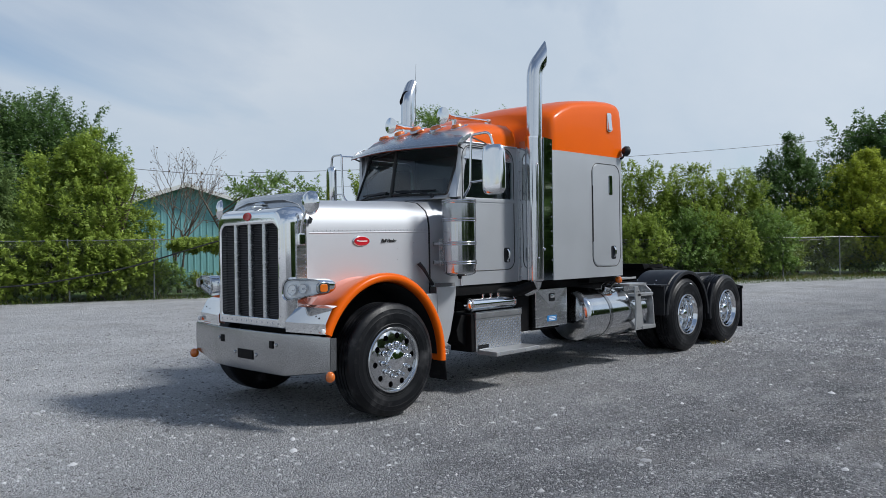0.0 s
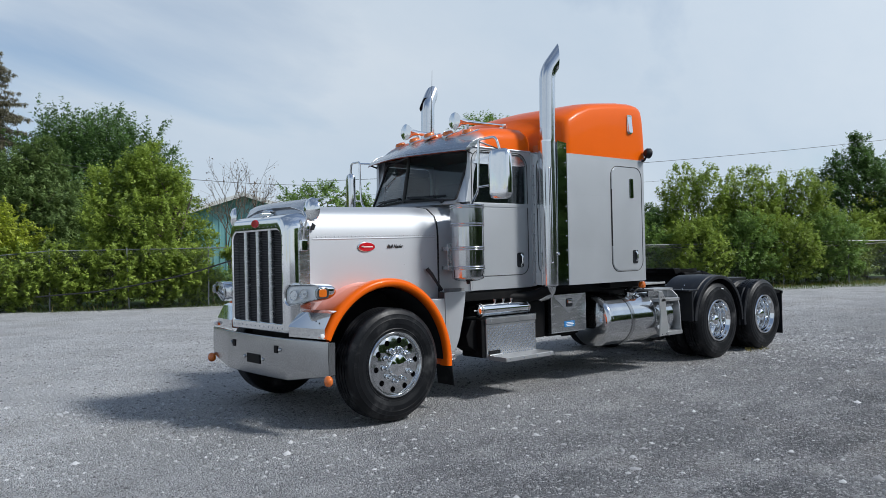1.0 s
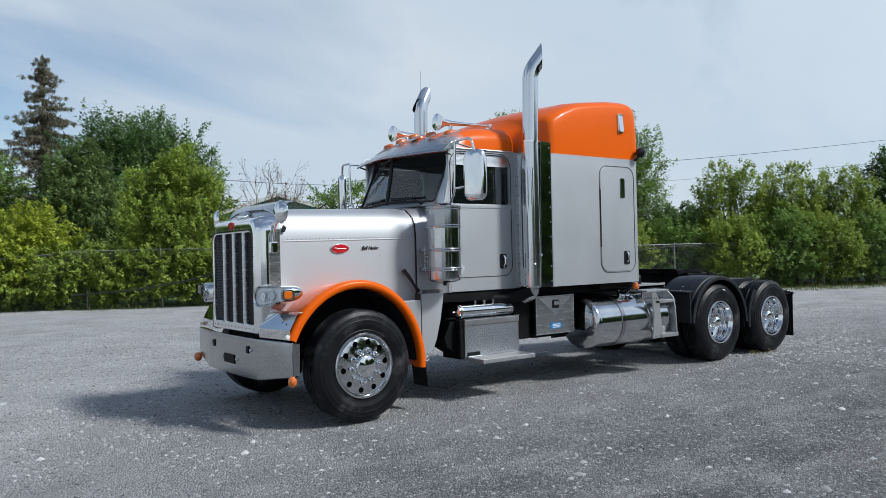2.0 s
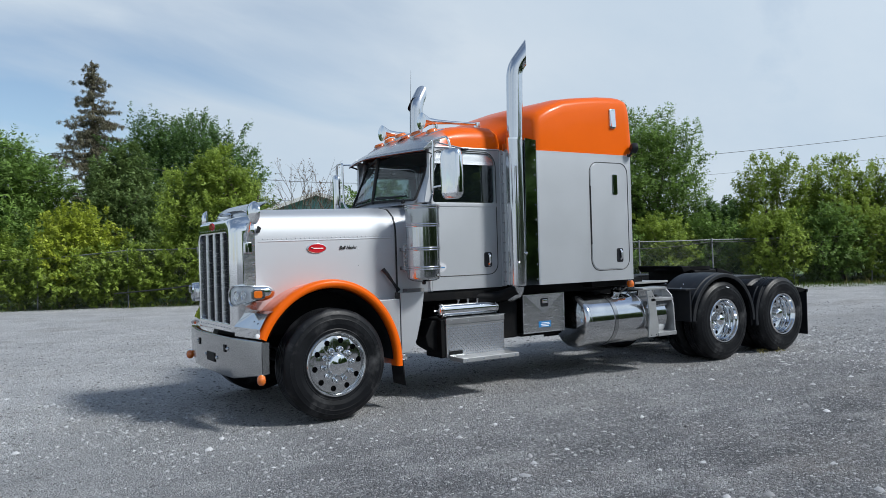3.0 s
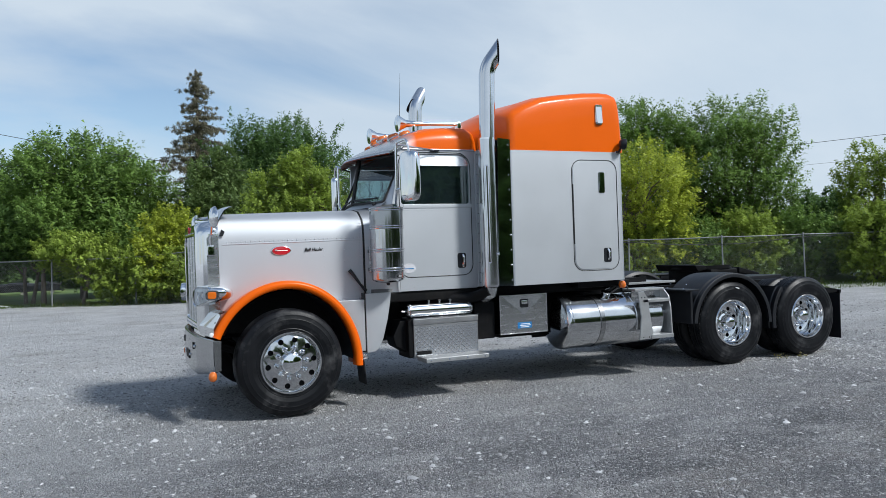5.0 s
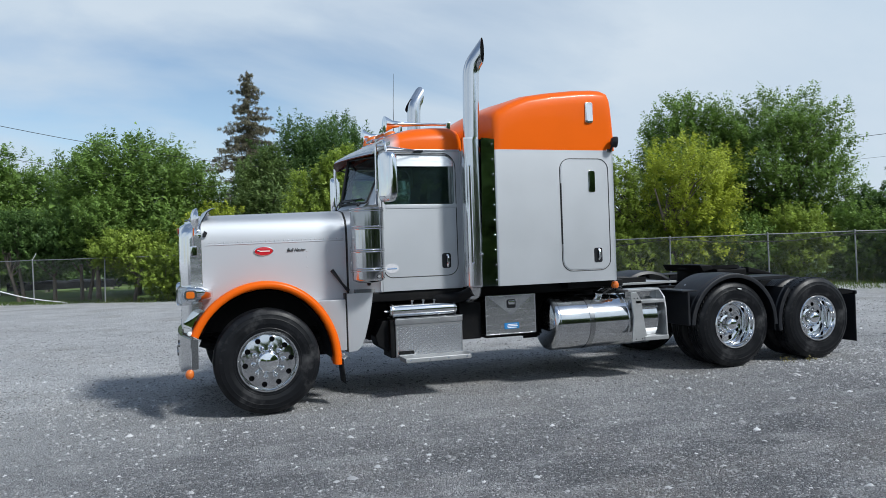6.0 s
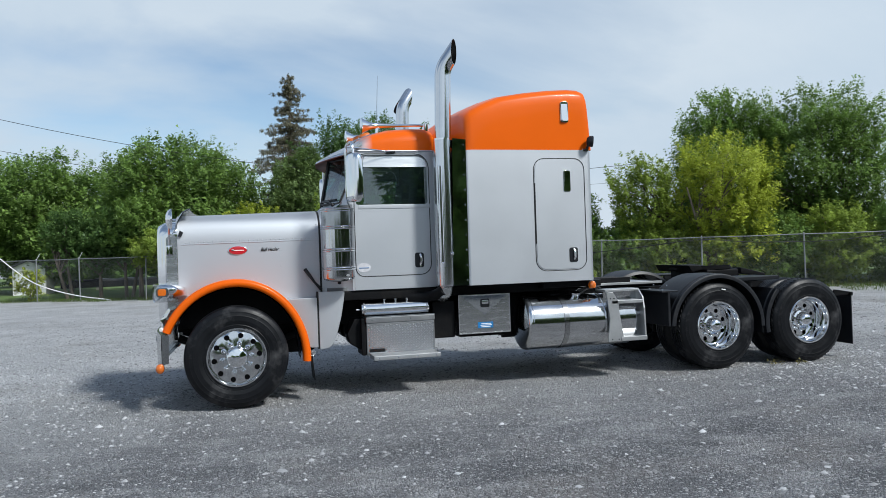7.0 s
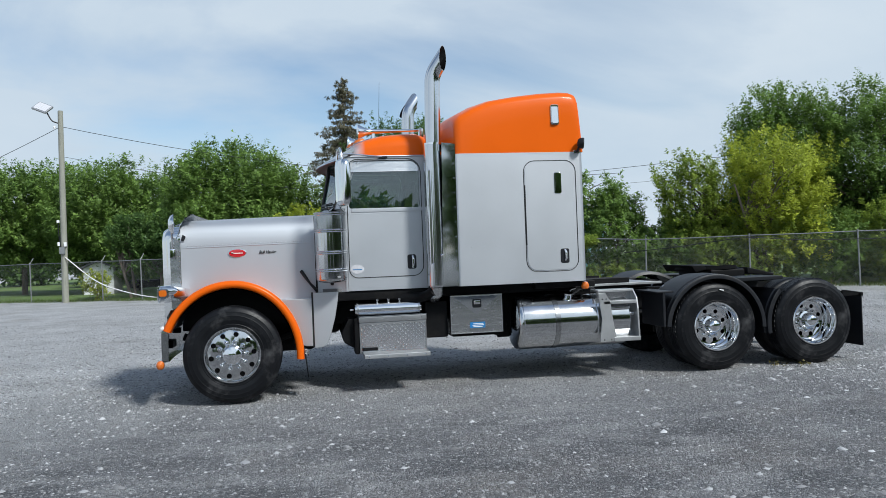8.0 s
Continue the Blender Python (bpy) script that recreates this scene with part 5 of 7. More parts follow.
    both("visor_bracket", rod((1.22, -0.87, 2.665), (1.36, -0.85, 2.62), 0.010, 8), black_plastic, truck)
    # roof lamps, horns, aerial
    lamp = None
    for y in (-0.62, -0.31, 0.0, 0.31, 0.62):
        x, z = 1.49 + 0.08 * abs(y), 2.945 - 0.06 * abs(y)
        bm = lathe([(0.0, 0.012), (0.075, 0.010), (0.085, 0.0), (0.08, -0.02)], (0, 0, 0), (0, 0, 1), 20)
        for v in bm.verts:
            v.co.x *= 1.5
        base = part("roof_lamp", bm, chrome, truck, "amber cab roof lamp on a chrome base")
        bm = lathe([(0.058, 0.0), (0.056, 0.018), (0.042, 0.036), (0.0, 0.043)], (-0.03, 0, 0.008), (0, 0, 1), 18)
        for v in bm.verts:
            v.co.x *= 1.25
        part("lens", bm, amber, base)
        base.matrix_basis = pose(x, y, z, 0, -18, 0)
    for y, x, z, ln in ((-0.40, 1.50, 3.065, 0.78), (0.42, 1.43, 3.04, 0.72)):
        bm = lathe([(0.0, -0.012), (0.05, -0.010), (0.09, -0.002), (0.098, 0.0), (0.096, 0.008), (0.075, 0.045), (0.045, 0.10), (0.030, 0.20), (0.020, 0.40), (0.016, ln), (0.0, ln)], (x, y, z), (1, 0, 0.02), 24)
        h = part("air_horn", bm, chrome, truck, "long chrome air horn trumpet")
        part("horn_foot", box(x + ln - 0.03, x + ln + 0.03, y - 0.03, y + 0.03, z - 0.08, z + 0.035, 0.008), chrome, h)
        part("horn_foot", box(x + 0.17, x + 0.21, y - 0.02, y + 0.02, z - 0.13, z - 0.02, 0.006), chrome, h)
    part("aerial", tube([(1.84, 0.42, 3.02), (1.85, 0.42, 3.45), (1.87, 0.42, 3.86)], 0.004, 6, radii=[0.005, 0.003, 0.0015]), black_plastic, truck, "thin black whip aerial")


cab()


def door_mirror():
    """West-coast mirror on a tubular frame."""
    rows = []
    for z, f in ((2.10, 0.55), (2.115, 0.80), (2.16, 0.97), (2.35, 1.0), (2.53, 0.98), (2.59, 0.86), (2.61, 0.6)):
        pts = []
        for k in range(16):
            t = 2 * math.pi * k / 16
            c, s = math.cos(t), math.sin(t)
            px = -0.062 * f * abs(c) ** 0.8 if c < 0 else 0.035 * f * abs(c) ** 0.4
            py = 0.126 * f * math.copysign(abs(s) ** 0.55, s)
            pts.append((px, py, z))
        rows.append(pts)
    bm = loft(rows, True, (True, True))
    turn = Matrix.Translation((1.252, -1.37, 0)) @ Matrix.Rotation(radians(24), 4, "Z")
    bm.transform(turn)
    a, b = both("door_mirror", bm, chrome, truck, "tall chrome west-coast mirror", 50)
    bm = box(0.034, 0.040, -0.105, 0.105, 2.14, 2.57, 0.002)
    bm.transform(turn)
    both("mirror_glass", bm, chrome, truck)
    path = bend([(1.30, -0.872, 2.045), (1.235, -0.96, 2.10), (1.205, -1.08, 2.20), (1.205, -1.10, 2.66), (1.21, -1.10, 2.735), (1.235, -1.33, 2.745), (1.25, -1.37, 2.60)], 0.06)
    both("mirror_bracket", tube(path, 0.0135, 10), chrome, truck, "bent chrome mirror bracket")
    both("mirror_stay", tube(bend([(1.205, -1.10, 2.715), (1.32, -1.05, 2.715), (1.75, -0.885, 2.695)], 0.03), 0.009, 8), chrome, truck)
    both("mirror_stay", tube([(1.205, -1.09, 2.24), (1.235, -1.28, 2.25)], 0.011, 8), chrome, truck)
    both("stay_foot", box(1.70, 1.80, -0.90, -0.86, 2.683, 2.703, 0.004), black_plastic, truck)


door_mirror()


# ---- sleeper ----
SL_Y = 1.155


def sleeper():
    def plan(x0, x1, hw, rf, rr):
        return rounded(x0, x1, -hw, hw, 0.1, 6, (rr, rr, rf, rf))

    pts = plan(2.545, 4.10, SL_Y, 0.03, 0.07)
    bm = loft([[(x, y, z) for x, y in pts] for z in (1.155, 1.165, 2.0, 2.682)], True, (True, True))
    part("sleeper_body", bm, silver, truck, "smooth silver sleeper box", 50)
    rows = []
    for x, hw, sh, zc in ((2.28, 0.60, 2.90, 3.02), (2.45, 0.72, 3.0, 3.12), (2.535, 0.90, 3.02, 3.175), (2.55, 1.09, 3.02, 3.185), (2.575, 1.135, 3.07, 3.20), (2.64, 1.150, 3.125, 3.235), (2.78, 1.155, 3.20, 3.30),
                          (3.0, 1.155, 3.285, 3.36), (3.3, 1.155, 3.335, 3.41), (3.6, 1.155, 3.37, 3.445), (3.85, 1.155, 3.385, 3.458), (4.0, 1.155, 3.38, 3.455), (4.075, 1.152, 3.36, 3.438), (4.10, 1.140, 3.33, 3.42), (4.112, 1.115, 3.25, 3.34)):
        half = [(hw, 2.684), (hw, sh - 0.30 if x > 2.5 else 2.72), (hw - 0.003, sh - 0.16 if x > 2.5 else 2.78), (hw - 0.014, sh - 0.062), (hw - 0.040, sh - 0.010), (hw - 0.10, sh + 0.022), (hw - 0.25, sh + 0.022 + 0.45 * (zc - sh - 0.022)), (hw * 0.42, zc - 0.015)]
        rows.append([(x, -y, max(z, 2.684)) for y, z in half] + [(x, 0, zc)] + [(x, y, max(z, 2.684)) for y, z in half[::-1]])
    bm = loft(rows)
    joined(bm, loft([rows[-1], [(4.09, y * 0.6, 2.684 + (z - 2.684) * 0.6) for x, y, z in rows[-1]]]))
    for v in bm.verts:
        # the rear wall leans forward
        v.co.x -= max(0.0, v.co.x - 3.85) / 0.26 * 0.055 * (v.co.z - 2.684) / 0.75
    part("sleeper_roof", bm, orange, truck, "raised orange aerodynamic sleeper roof", 70)
    both("paint_line", box(2.60, 4.06, -SL_Y - 0.0015, -SL_Y + 0.004, 2.672, 2.684), silver, truck)
    # luggage door
    door = rounded(3.36, 3.995, 1.285, 2.585, 0.13, 6)
    both("luggage_door_seal", tube([(x, -SL_Y - 0.001, z) for x, z in door], 0.0048, 6, closed=True), trim_black, truck, "black seal round the sleeper door")
    inner = rounded(3.375, 3.98, 1.30, 2.57, 0.12, 6)
    both("luggage_door", prism(inner, -SL_Y - 0.006, -SL_Y + 0.004), silver, truck, "silver sleeper access door", 30)
    both("door_hinge", rod((3.368, -SL_Y - 0.006, 1.60), (3.368, -SL_Y - 0.006, 2.30), 0.007, 8), trim_black, truck)
    bm = bmesh.new()
    domes([(3.40, -SL_Y - 0.006, z) for z in np.linspace(1.42, 2.44, 22)], (0, -1, 0), 0.006, bm)
    domes([(3.96, -SL_Y - 0.006, z) for z in np.linspace(1.42, 2.44, 22)], (0, -1, 0), 0.006, bm)
    domes([(4.025, -SL_Y, z) for z in np.linspace(1.30, 2.60, 26)], (0, -1, 0), 0.005, bm)
    domes([(x, -SL_Y, 2.21) for x in np.linspace(2.71, 3.30, 5)], (0, -1, 0), 0.007, bm)
    domes([(x, -SL_Y, 1.60) for x in np.linspace(2.71, 3.30, 5)], (0, -1, 0), 0.007, bm)
    domes([(x, -SL_Y, 1.185) for x in np.linspace(2.60, 4.0, 15)], (0, -1, 0), 0.005, bm)
    domes([(x, -SL_Y, 2.655) for x in np.linspace(2.60, 3.95, 12)], (0, -1, 0), 0.005, bm)
    both("sleeper_rivets", bm, silver, truck)
    # recessed latch and grab plates
    for z0, z1, x0, x1, glossy in ((1.375, 1.545, 3.775, 3.88, True), (2.195, 2.445, 3.725, 3.815, False)):
        both("latch_cup", prism(rounded(x0, x1, z0, z1, 0.022), -SL_Y - 0.012, -SL_Y + 0.002, 0.003), black_plastic if glossy else chrome, truck, "recessed black latch cup" if glossy else "chrome-framed window")
        if glossy:
            both("latch_handle", tube(bend([(3.83, -SL_Y - 0.012, 1.53), (3.838, -SL_Y - 0.030, 1.50), (3.838, -SL_Y - 0.030, 1.43), (3.83, -SL_Y - 0.012, 1.41)], 0.02), 0.014, 8), chrome, truck, "chrome latch handle")
        else:
            both("vent_window", prism(rounded(x0 + 0.014, x1 - 0.014, z0 + 0.014, z1 - 0.014, 0.015), -SL_Y - 0.014, -SL_Y - 0.0115), dark_mirror, truck, "dark reflecting vent window")
            both("vent_backing", prism(rounded(x0 + 0.014, x1 - 0.014, z0 + 0.014, z1 - 0.014, 0.015), -SL_Y - 0.0125, -SL_Y - 0.0105), black_paint, truck)
    win = rounded(3.715, 3.815, 3.005, 3.245, 0.022)
    both("roof_window_frame", prism([(x, z) for x, z in win], -SL_Y - 0.012, -SL_Y + 0.05, 0.003), chrome, truck, "chrome-framed roof side window")
    bm = prism(rounded(3.727, 3.803, 3.02, 3.23, 0.018), -SL_Y - 0.034, -SL_Y - 0.006)
    for v in bm.verts:
        v.co.y += 0.11 * (v.co.z - 3.02)
    both("roof_window", bm, chrome, truck)
    # work lamp at the rear upper corner
    both("work_lamp", lathe([(0.0, -0.05), (0.04, -0.045), (0.062, -0.02), (0.066, 0.02), (0.058, 0.03), (0.0, 0.034)], (4.06, -1.225, 2.775), (0.9, -0.35, -0.1), 20), black_plastic, truck, "black round work lamp")
    both("lamp_bracket", tube(bend([(4.02, -1.16, 2.685), (4.01, -1.20, 2.68), (4.03, -1.215, 2.73)], 0.02), 0.014, 8), black_plastic, truck)
    both("bracket_foot", box(3.98, 4.05, -1.175, -1.150, 2.665, 2.70, 0.004), chrome, truck)
    # chrome corner panel ahead of the sleeper, behind the stack
    both("corner_panel", prism([(2.36, 1.16), (2.545, 1.16), (2.555, 2.80), (2.40, 2.815)], -1.150, -1.138), dark_mirror, truck, "dark glossy panel between stack and sleeper", 20)
    bm = bmesh.new()
    domes([(2.53, -1.150, z) for z in np.linspace(1.22, 2.74, 10)], (0, -1, 0), 0.011, bm, 0.9)
    both("corner_bolts", bm, chrome, truck)
    both("panel_return", box(2.40, 2.55, -1.14, -0.88, 1.16, 2.80), dull_steel, truck)
    # fill between cab and sleeper
    part("cab_bellows", box(2.235, 2.55, -0.80, 0.80, 1.2, 2.72, 0.01), trim_black, truck)
    both("gap_trim", box(2.243, 2.30, -0.872, -0.85, 1.15, 2.70, 0.006), silver, truck)
    bm = bmesh.new()
    domes([(2.27, -0.872, z) for z in np.linspace(1.2, 2.66, 14)], (0, -1, 0), 0.009, bm)
    both("trim_bolts", bm, chrome, truck)


sleeper()


# ---- exhaust stacks ----
def stack():
    x, y = 2.303, -1.080
    r = 0.0905
    for side_y, over, face, lift, reach in ((y, Vector((0.90, -0.436, 0.0)), Vector((0.80, -0.60, 0.0)), 0.0, 0.135), (-y, Vector((0.93, 0.36, 0.0)), Vector((0.66, 0.75, 0.0)), -0.015, 0.072)):
        # over: the way in which the tip bends; face: the way in which its upright cut looks
        foot, knee = Vector((x + 0.005, side_y, 2.72)), Vector((x + 0.030, side_y, 3.608 + lift))
        way = (over * 0.60 + Vector((0, 0, 0.80))).normalized()
        pts = bend([foot, knee, knee + way * 0.20], 0.17, 12)
        across = Vector((-over.y, over.x, 0.0))
        rings = []
        for i, p in enumerate(pts):
            w = (pts[min(i + 1, len(pts) - 1)] - pts[max(i - 1, 0)]).normalized()
            u = w.cross(across)
            rings.append([p + r * (math.cos(t) * across + math.sin(t) * u) for t in (2 * math.pi * k / 28 for k in range(28))])
        cut = knee + over * reach
        end = [p + way * max(0.01, (cut - p).dot(face) / way.dot(face)) for p in rings[-2]]
        mid = sum(end, Vector()) / len(end)
        inside = [mid + (e - mid) * 0.95 for e in end]
        deep = [p - way * 0.22 for p in inside]
        part("upright_exhaust_pipe", loft(rings[:-1] + [end, inside], True), stack_chrome, truck, "tall chrome exhaust stack with slanted tip", 60)
        part("stack_bore", loft([inside, deep], True, (False, True)), black_paint, truck, smooth=60)
    # lower muffler wrapped by a heat shield with a long slot
    both("heat_shield", lathe([(0.0825, 1.655), (0.096, 1.65), (0.098, 1.64), (0.098, 0.02), (0.092, 0.0), (0.0, 0.0)], (x - 0.01, y, 1.155), (0, 0, 1), 40), stack_chrome, truck, "polished heat shield round the exhaust", 50)
    slot = rounded(x - 0.075, x - 0.045, 1.42, 2.50, 0.014, 4)
    both("shield_slot_rim", tube([(px, y - 0.078 - 0.012, pz) for px, pz in slot], 0.007, 6, closed=True), chrome, truck)
    both("shield_slot", prism(rounded(x - 0.072, x - 0.048, 1.425, 2.495, 0.011), y - 0.0905, y - 0.07), dull_steel, truck)
    both("stack_side_panel", prism([(2.19, 1.165), (2.26, 1.165), (2.26, 2.80), (2.20, 2.80)], -1.06, -1.05, 0.002), chrome, truck)
    both("cab_extender", prism([(2.285, -0.875), (2.295, -0.875), (2.315, -1.03), (2.305, -1.03)], 1.165, 2.78, axes="xy"), mirror_steel, truck, "polished panel between cab and stack", 20)
    both("shield_stud", lathe([(0, -0.02), (0.014, -0.016), (0.018, 0.0)], (x + 0.05, y - 0.085, 1.52), (-0.5, 1, 0), 10), chrome, truck)
    both("stack_elbow", tube(bend([(x - 0.01, y, 1.16), (x - 0.012, y + 0.015, 1.09), (x - 0.03, y + 0.13, 1.04)], 0.05), 0.074, 18), steel, truck, "stainless exhaust elbow")
    both("stack_collar", lathe([(0.0825, 0.0), (0.101, 0.0), (0.101, 0.02), (0.0825, 0.02)], (x - 0.006, y, 2.795), (0, 0, 1), 32), chrome, truck)


stack()


# ---- air cleaner ----
def air_cleaner():
    c = (1.105, -1.005)
    r = 0.178
    both("air_cleaner", lathe([(0.0, 0.0), (0.05, 0.0), (0.13, 0.012), (r - 0.012, 0.03), (r - 0.004, 0.05), (r - 0.002, 0.60), (0.0, 0.60)], (*c, 1.255), (0, 0, 1), 44), canister_steel, truck, "polished stainless air cleaner canister", 50)
    both("intake_screen", lathe([(r, 0.595), (r, 0.775), (r - 0.01, 0.795), (r - 0.05, 0.80), (0, 0.80)], (*c, 1.255), (0, 0, 1), 44), dull_steel, truck, "perforated steel intake band", 50)
    for z in (1.845, 1.60, 1.40, 2.035):
        rib = [(r - 0.004, -0.018), (r + 0.006, -0.017), (r + 0.009, -0.012), (r + 0.006, -0.007), (r + 0.001, -0.005), (r + 0.001, 0.005), (r + 0.006, 0.007), (r + 0.009, 0.012), (r + 0.006, 0.017), (r - 0.004, 0.018)]
        both("canister_band", lathe(rib, (*c, z), (0, 0, 1), 44), stack_chrome, truck, "twin-ribbed clamp band")
        both("band_seal", lathe([(r - 0.004, -0.021), (r + 0.002, -0.020), (r + 0.002, 0.020), (r - 0.004, 0.021)], (*c, z), (0, 0, 1), 44), dull_steel, truck)
    # small oval plate low on the canister
    out = Vector((0.42, -0.907, 0.0))
    for name, mat, size, lift in (("label_rim", trim_black, 1.0, 0.0), ("label", cast_alu, 0.78, 0.002)):
        bm = lathe([(0.0, -0.002), (0.026 * size, -0.001), (0.028 * size, 0.004)], (0, 0, 0), (0, 1, 0), 20)
        bm.transform(Matrix.Translation((c[0] + out.x * (r + lift), c[1] + out.y * (r + lift), 1.325)) @ Matrix.Rotation(math.atan2(out.x, -out.y), 4, "Z") @ Matrix.Diagonal((1.15, 1, 0.62, 1)))
        both(name, bm, mat, truck, "small oval maker's plate" if name == "label" else "")
    both("drain_valve", lathe([(0.0, -0.03), (0.018, -0.026), (0.022, 0.0)], (*c, 1.255), (0, 0, 1), 10), black_plastic, truck)
    for z in (1.40, 1.60):
        both("canister_bracket", box(0.965, 1.05, -0.90, -0.745, z - 0.02, z + 0.02, 0.004), steel, truck)
    bm = bmesh.new()
    for x in (0.952, 0.985):
        box(x - 0.005, x + 0.005, -0.872, -0.862, 1.37, 1.65, 0.002, bm)
    for z in np.linspace(1.375, 1.645, 8):
        box(0.950, 0.988, -0.871, -0.863, z - 0.008, z + 0.008, 0.002, bm)
    both("bracket_plate", bm, steel, truck, "pierced steel bracket plate")


air_cleaner()


# ---- side steps, tanks, boxes ----
def step_box():
    b = part("step_box", box(1.395, 2.175, -0.955, -0.60, 0.415, 0.775, 0.008), tread_steel, truck, "battery box faced with diamond tread plate")
    bm = bmesh.new()
    rows, cols = 11, 24
    for i in range(rows):
        for j in range(cols):
            cx, cz = 1.41 + 0.76 * (j + 0.5) / cols, 0.43 + 0.325 * (i + 0.5) / rows
            a = radians(45 if (i + j) % 2 else -45)
            dx, dz = 0.0205 * math.cos(a), 0.0205 * math.sin(a)
            ex, ez = -0.0072 * math.sin(a), 0.0072 * math.cos(a)
            v = [bm.verts.new(p) for p in ((cx - dx, -0.955, cz - dz), (cx + ex, -0.955, cz + ez), (cx + dx, -0.955, cz + dz), (cx - ex, -0.955, cz - ez), (cx, -0.9625, cz))]
            for k in range(4):
                bm.faces.new((v[k], v[(k + 1) % 4], v[4]))
    tagged(part("tread_relief", bm, aluminium, b, "raised diamond tread pattern", 0), kind="stuff")
    part("upper_band", box(1.39, 2.18, -0.965, -0.60, 0.775, 0.845, 0.012), tread_steel, b, "bent steel top edge")
    bm = bmesh.new()
    domes([(x, -0.965, 0.81) for x in np.linspace(1.46, 2.12, 4)], (0, -1, 0), 0.009, bm)
    domes([(x, -1.222, 0.415) for x in np.linspace(1.48, 2.12, 4)], (0, -1, 0), 0.011, bm)
    tagged(part("box_bolts", bm, chrome, b), kind="stuff")
    part("teeth_strip", box(1.39, 2.18, -0.968, -0.90, 0.845, 0.851, 0.002), aluminium, b)
    part("lower_step", box(1.425, 2.172, -1.222, -0.955, 0.392, 0.44, 0.008), cast_alu, b, "aluminium lower step tread")
    part("step_slot", box(1.42, 1.60, -0.961, -0.95, 0.455, 0.49, 0.004), black_paint, b)
    part("slot_lip", box(1.415, 1.605, -0.985, -0.955, 0.442, 0.456, 0.003), aluminium, b)
    part("box_end", box(1.34, 1.395, -0.94, -0.62, 0.42, 0.83, 0.01), black_paint, b)
    # air reservoir
    bm = lathe([(0.0, 0.0), (0.04, 0.004), (0.066, 0.02), (0.072, 0.05), (0.072, 0.76), (0.066, 0.79), (0.04, 0.806), (0.0, 0.81)], (1.335, -0.865, 0.925), (1, 0, 0), 32)
    t = part("air_tank", bm, chrome, truck, "polished air reservoir cylinder")
    for x in (1.385, 2.10):
        part("tank_band", lathe([(0.072, -0.012), (0.078, -0.01), (0.078, 0.01), (0.072, 0.012)], (x, -0.865, 0.925), (1, 0, 0), 32), steel, t)
    for x in (1.62, 1.75, 1.88):
        part("air_fitting", lathe([(0.012, 0), (0.012, 0.02), (0.018, 0.024), (0.018, 0.04), (0.0, 0.045)], (x, -0.865, 0.995), (0, 0, 1), 8), steel, t)
    part("drain_cock", rod((1.335, -0.865, 0.925), (1.30, -0.865, 0.925), 0.012, 8), steel, t)
    # underbody beam below the box
    part("step_bracket", prism([(1.28, 0.83), (1.395, 0.83), (1.395, 0.50), (1.35, 0.47), (1.22, 0.55), (1.19, 0.66)], -0.86, -0.60, 0.02), black_paint, truck)
    part("mounting_bracket", box(2.18, 2.45, -0.86, -0.5, 0.55, 0.98, 0.02), black_paint, truck)
    # far side twin
    part("far_step_box", box(1.395, 2.175, 0.60, 0.955, 0.415, 0.84, 0.01), aluminium, truck)


step_box()


def tool_box():
    b = part("tool_box", box(2.475, 3.095, -0.925, -0.45, 0.585, 1.035, 0.006), dull_steel, truck, "brushed stainless tool box with inverted triangle")
    part("tool_box_lid", box(2.472, 3.098, -0.932, -0.924, 0.588, 1.034, 0.002), steel, b)
    for x0, x1, z0, z1 in ((2.470, 3.100, 1.026, 1.038), (2.470, 3.100, 0.585, 0.594), (3.088, 3.100, 0.594, 1.026), (2.470, 2.480, 0.594, 1.026)):
        part("box_rim", box(x0, x1, -0.9365, -0.9325, z0, z1, 0.0015), chrome, b)
    part("triangle_plate", prism([(2.51, 1.022), (3.06, 1.022), (2.785, 0.80)], -0.9375, -0.932, 0.001), dark_mirror, b, "dark polished triangle")
    part("paddle_latch", prism(rounded(2.735, 2.845, 0.885, 0.985, 0.02), -0.945, -0.935, 0.003), black_plastic, b, "paddle latch")
    part("latch_paddle", box(2.75, 2.83, -0.955, -0.945, 0.925, 0.97, 0.006), chrome, b)
    part("maker_label", box(2.70, 2.885, -0.9345, -0.931, 0.645, 0.715, 0.0), blue_label, b, "small blue label")
    bm = bmesh.new()
    for z, x0, x1 in ((0.695, 2.74, 2.86), (0.678, 2.73, 2.87), (0.66, 2.74, 2.85)):
        box(x0, x1, -0.9362, -0.934, z - 0.004, z + 0.004, 0, bm)
    part("label_bars", bm, white_paint, b)
    # black sheet under the box stands in for its shadow
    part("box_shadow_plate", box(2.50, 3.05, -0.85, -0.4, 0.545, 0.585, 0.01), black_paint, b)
    # black plate added in place of the dark gap ahead of the tank
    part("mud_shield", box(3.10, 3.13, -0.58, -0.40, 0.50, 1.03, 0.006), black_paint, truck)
    # added plates; they stop sun strips reaching the ground under the truck
    both("chassis_side_plate", box(3.13, 4.90, -0.52, -0.50, 0.47, 1.14, 0.004), black_paint, truck, "black plate added behind the fuel tank to block the sun")
    part("far_tool_box", box(2.475, 3.095, 0.45, 0.925, 0.585, 1.035, 0.006), dull_steel, truck)


tool_box()


